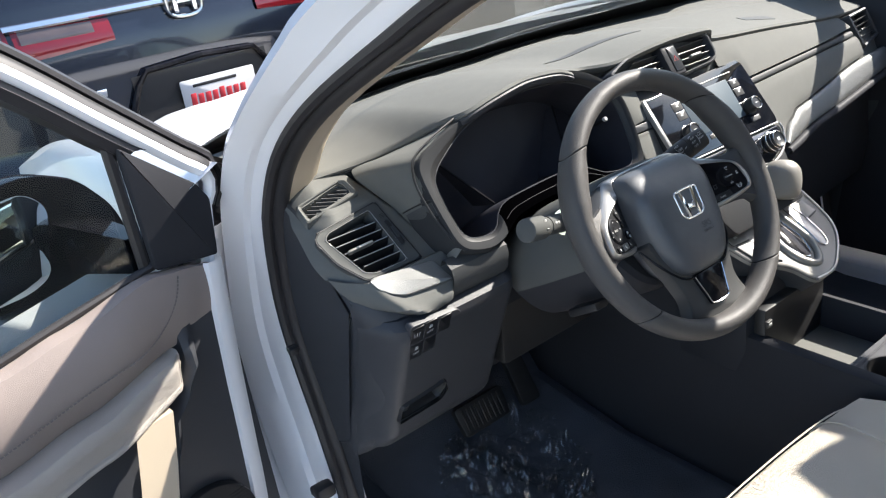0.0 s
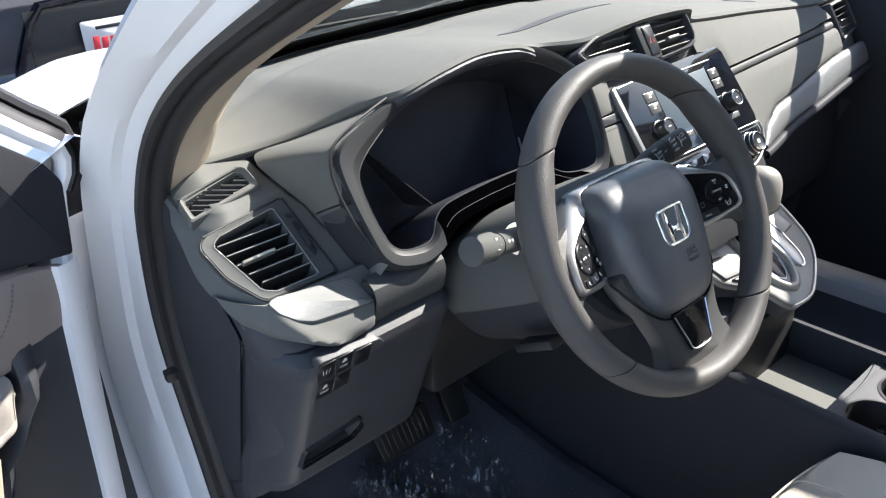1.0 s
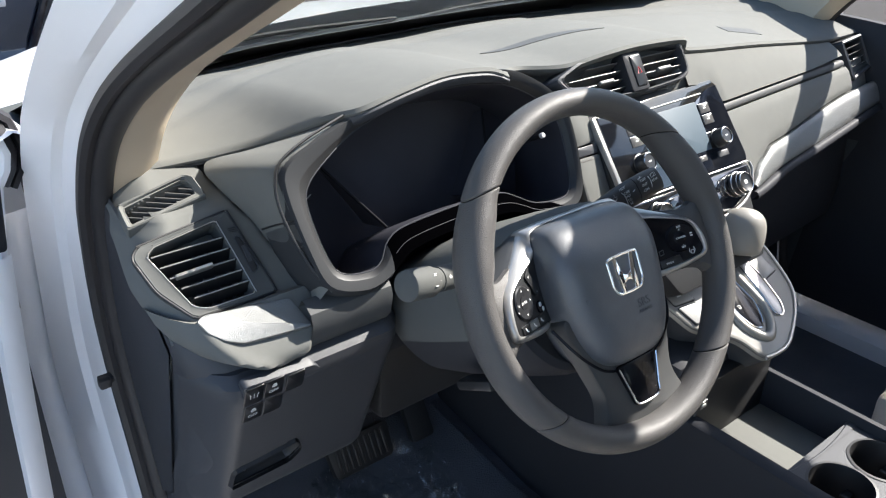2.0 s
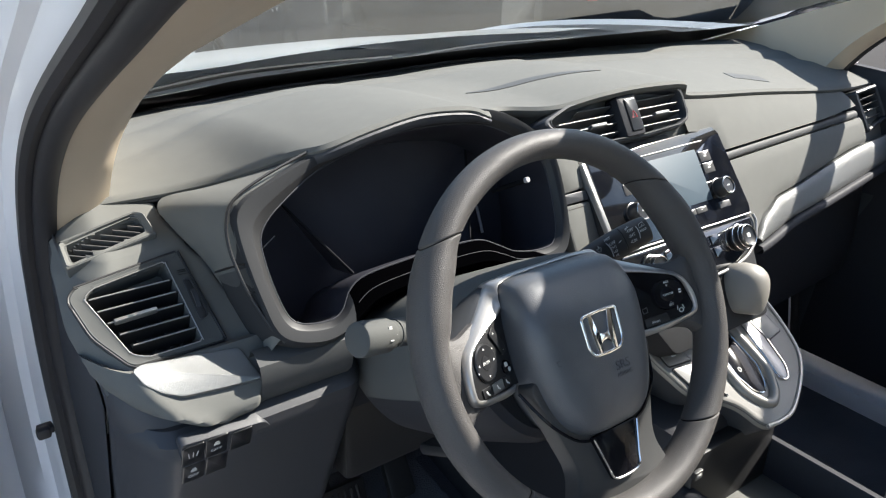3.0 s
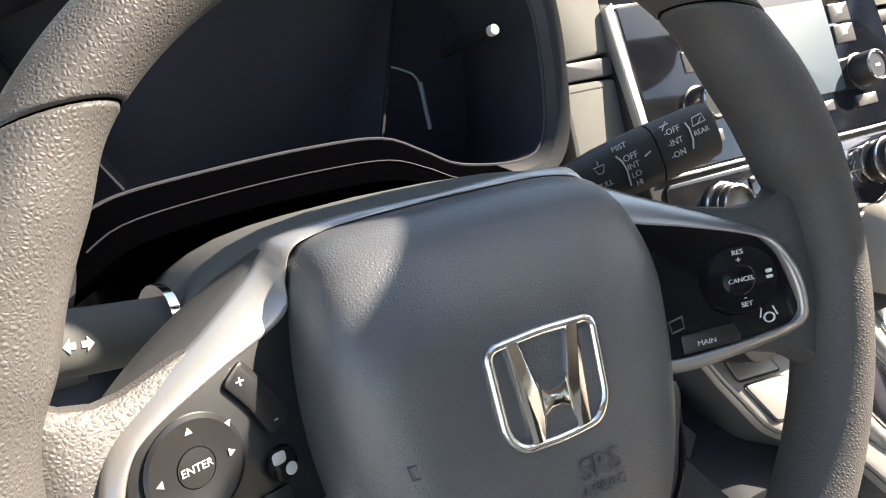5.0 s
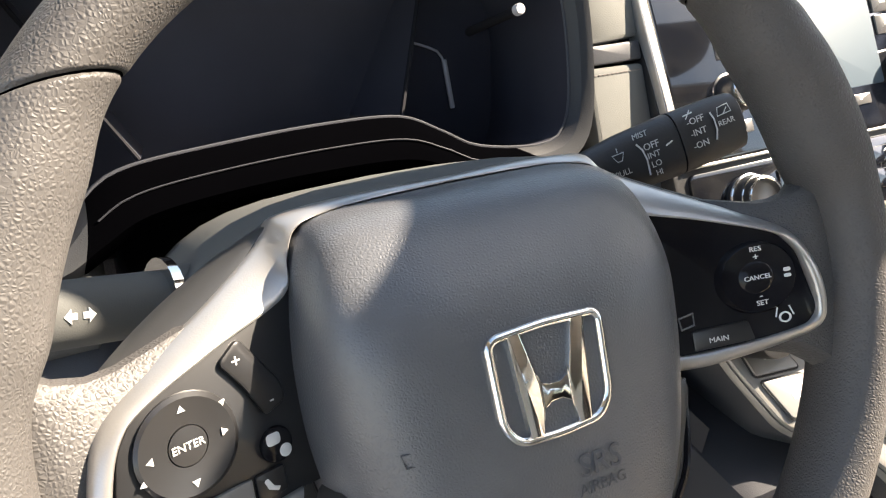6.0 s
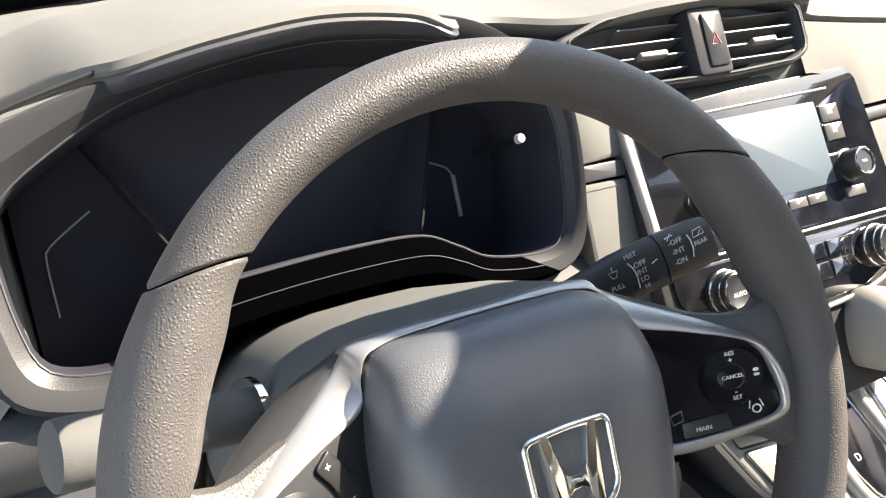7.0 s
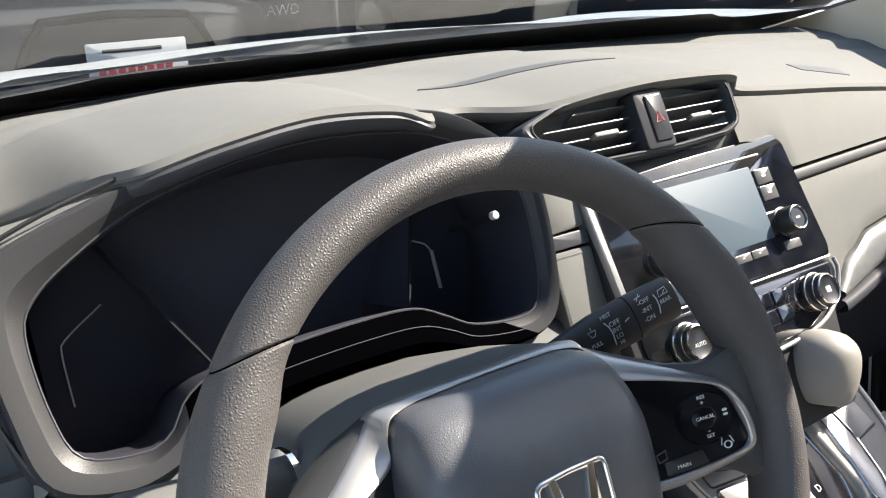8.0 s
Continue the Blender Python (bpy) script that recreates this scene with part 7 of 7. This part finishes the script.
part("bonnet", thick(loft([[(CX + w * u, y - 0.12 * u * u * g, z - 0.05 * u * u) for u in (-1 + k / 6 for k in range(13))] for y, z, w, g in ((5.98, 1.08, 0.91, 0.2), (6.3, 1.06, 0.92, 0.4), (6.6, 1.00, 0.92, 0.8), (6.80, 0.88, 0.91, 1.0), (6.86, 0.62, 0.91, 1.0), (6.82, 0.25, 0.87, 1.0))]), 0.01), PAINT_DARK, car, "navy bonnet and nose")
for sx in (-1, 1):
    for ya, yb in ((2.92, 3.75), (3.82, 4.62), (4.69, 5.40)):
        part("side_window", thick(loft([[(CX + sx * (interp(z, [(1.0, 0.92), (1.2, 0.90), (1.5, 0.76), (1.68, 0.62)])[0] + 0.006), y, z) for y in (ya + 0.10 * (z - 1.14), yb - 0.35 * (z - 1.14))] for z in (1.14, 1.24, 1.34, 1.44, 1.52)]), 0.004), GLOSS, car, "dark side window")
part("rear_window", thick(loft([[(CX + (0.66 - 0.06 * t) * u, tail(1.26 + 0.30 * t) + 0.03 * u * u + 0.14 * abs(u) ** 6 - 0.006, 1.26 + 0.30 * t) for u in (-1 + k / 8 for k in range(17))] for t in (0, 0.25, 0.5, 0.75, 1)]), 0.003), GLOSS, car)
ty = lambda x, z: tail(z) + 0.03 * ((x - CX) / 0.92) ** 2 + 0.16 * abs((x - CX) / 0.92) ** 6
def strip(x0, x1, z0, z1, out, n=16, zs=4, slope=0.0, slope1=None):
    """A raised strip on the tail between two heights; slope lifts it towards the outside."""
    s1 = slope if slope1 is None else slope1
    rows = []
    for i in range(n + 1):
        x = x0 + (x1 - x0) * i / n
        f = i / n
        row = [(x, ty(x, z0 + slope * f) + 0.01, z0 + slope * f)]
        for k in range(zs + 1):
            z = z0 + slope * f + (z1 + s1 * f - z0 - slope * f) * k / zs
            row.append((x, ty(x, z) - out * (0.6 if k in (0, zs) else 1.0), z))
        row.append((x, ty(x, z1 + s1 * f) + 0.01, z1 + s1 * f))
        rows.append(row)
    return loft(rows)


for sx in (-1, 1):
    lamp = part("tail_lamp", strip(CX + sx * 0.28, CX + sx * 0.60, 1.075, 1.150, 0.012, slope=-0.02, slope1=0.015), RED_LAMP, car, "red and clear tail lamp")
    part("clear_segment", strip(CX + sx * 0.34, CX + sx * 0.58, 1.108, 1.150, 0.015, slope=0.0, slope1=0.010), CLEAR_LAMP, lamp)
    lamp = part("tail_lamp", strip(CX + sx * 0.615, CX + sx * 0.86, 1.06, 1.17, 0.012, slope=-0.02, slope1=0.03), RED_LAMP, car, "red and clear tail lamp")
    part("clear_segment", strip(CX + sx * 0.63, CX + sx * 0.80, 1.115, 1.19, 0.015, slope=0.0, slope1=0.02), CLEAR_LAMP, lamp)
    part("reflector", strip(CX + sx * 0.55, CX + sx * 0.75, 0.50, 0.54, 0.01), RED_LAMP, car)
    for y in (3.1, 5.7):
        w = part("wheel", moved(tube([(-0.11, 0, 0), (-0.09, 0, 0), (0.09, 0, 0), (0.11, 0, 0)], [0.30, 0.34, 0.34, 0.30], 32), pose(CX + sx * 0.82, y, 0.34)), RUBBER, car)
        part("rim", moved(tube([(0, 0, 0), (sx * 0.01, 0, 0)], 0.22, 24), pose(CX + sx * 0.925, y, 0.34)), ALLOY, w)
part("chrome_bar", strip(CX - 0.62, CX + 0.62, 1.158, 1.186, 0.022), CHROME, car, "chrome bar across the tailgate")
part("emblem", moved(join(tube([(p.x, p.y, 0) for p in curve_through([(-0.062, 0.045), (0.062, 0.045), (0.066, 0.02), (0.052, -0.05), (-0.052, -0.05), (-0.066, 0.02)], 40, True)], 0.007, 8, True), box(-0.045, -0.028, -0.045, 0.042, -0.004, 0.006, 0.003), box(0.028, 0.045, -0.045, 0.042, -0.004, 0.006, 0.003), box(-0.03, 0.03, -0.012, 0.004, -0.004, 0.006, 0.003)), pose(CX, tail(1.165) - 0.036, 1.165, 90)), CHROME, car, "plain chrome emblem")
# recess for the plate
part("plate_recess", strip(CX - 0.27, CX + 0.27, 0.735, 0.935, 0.004), BLACK, car, "black plate recess")
part("recess_frame", join(*[tube([(CX + sx * 0.34, ty(0.34, 0.72) - 0.012, 0.72), (CX + sx * 0.255, ty(0.25, 0.90) - 0.016, 0.900), (CX + sx * 0.215, ty(0.22, 0.945) - 0.02, 0.948), (CX, tail(0.96) - 0.022, 0.962)], 0.012, 8) for sx in (-1, 1)]), GLOSS, car, "glossy black recess frame")
plate_m = pose(0.012, tail(0.80) - 0.022, 0.805, 90)
pl = part("number_plate", moved(slab(rect(-0.152, -0.076, 0.152, 0.076, 0.008), 0, 0.004, 0.001), plate_m), PLATE, car, "white dealer plate with red and dark bars")
part("plate_bar", moved(slab(rect(-0.105, 0.045, 0.075, 0.056, 0.003), 0.004, 0.0048, 0.0002), plate_m), BLACK, pl)
for k in range(8):
    x = -0.112 + 0.029 * k
    h = 0.024 if k in (0, 4) else 0.018
    part("plate_mark", moved(slab(fillet([(x - 0.012, -0.020), (x + 0.010, -0.020), (x + 0.013, h), (x - 0.009, h)], 0.003), 0.004, 0.005, 0.0002), plate_m), RED_INK, pl)
part("plate_bar", moved(slab(rect(-0.122, -0.028, 0.115, -0.0245, 0.001), 0.004, 0.0048, 0.0002), plate_m), RED_INK, pl)
# left badge as plain bars, right badge lettered
for k, (x, w) in enumerate(((-0.535, 0.030), (-0.490, 0.034), (-0.452, 0.012), (-0.415, 0.036))):
    part("badge_bar", moved(slab(fillet([(x - w / 2, -0.015), (x + w / 2, -0.015), (x + w / 2 + 0.004, 0.015), (x - w / 2 + 0.004, 0.015)], 0.004), 0, 0.004, 0.001), pose(0, ty(x, 0.905) - 0.006, 0.905, 90)), CHROME, car, "chrome badge bar")
part("sticker_bar", moved(slab(rect(-0.555, 0.865, -0.455, 0.883, 0.003), 0, 0.002, 0.0003), pose(0, ty(-0.5, 0.87) - 0.004, 0, 90)), RED_INK, car, "red sticker bar")
writing("marking", "AWD", 0.05, pose(0.52, ty(0.52, 0.935) - 0.006, 0.935, 90), CHROME, car)
part("bumper_sill", strip(CX - 0.80, CX + 0.80, 0.66, 0.70, 0.03), BLACK, car)

neighbour = copy_thing(car, pose(2.69, 3.6, 0))
tagged(neighbour, "dark navy estate car in the next parking bay", "car")
beside = copy_thing(car, pose(2.80, -1.0, 0))
tagged(beside, "dark navy estate car parked alongside", "car")
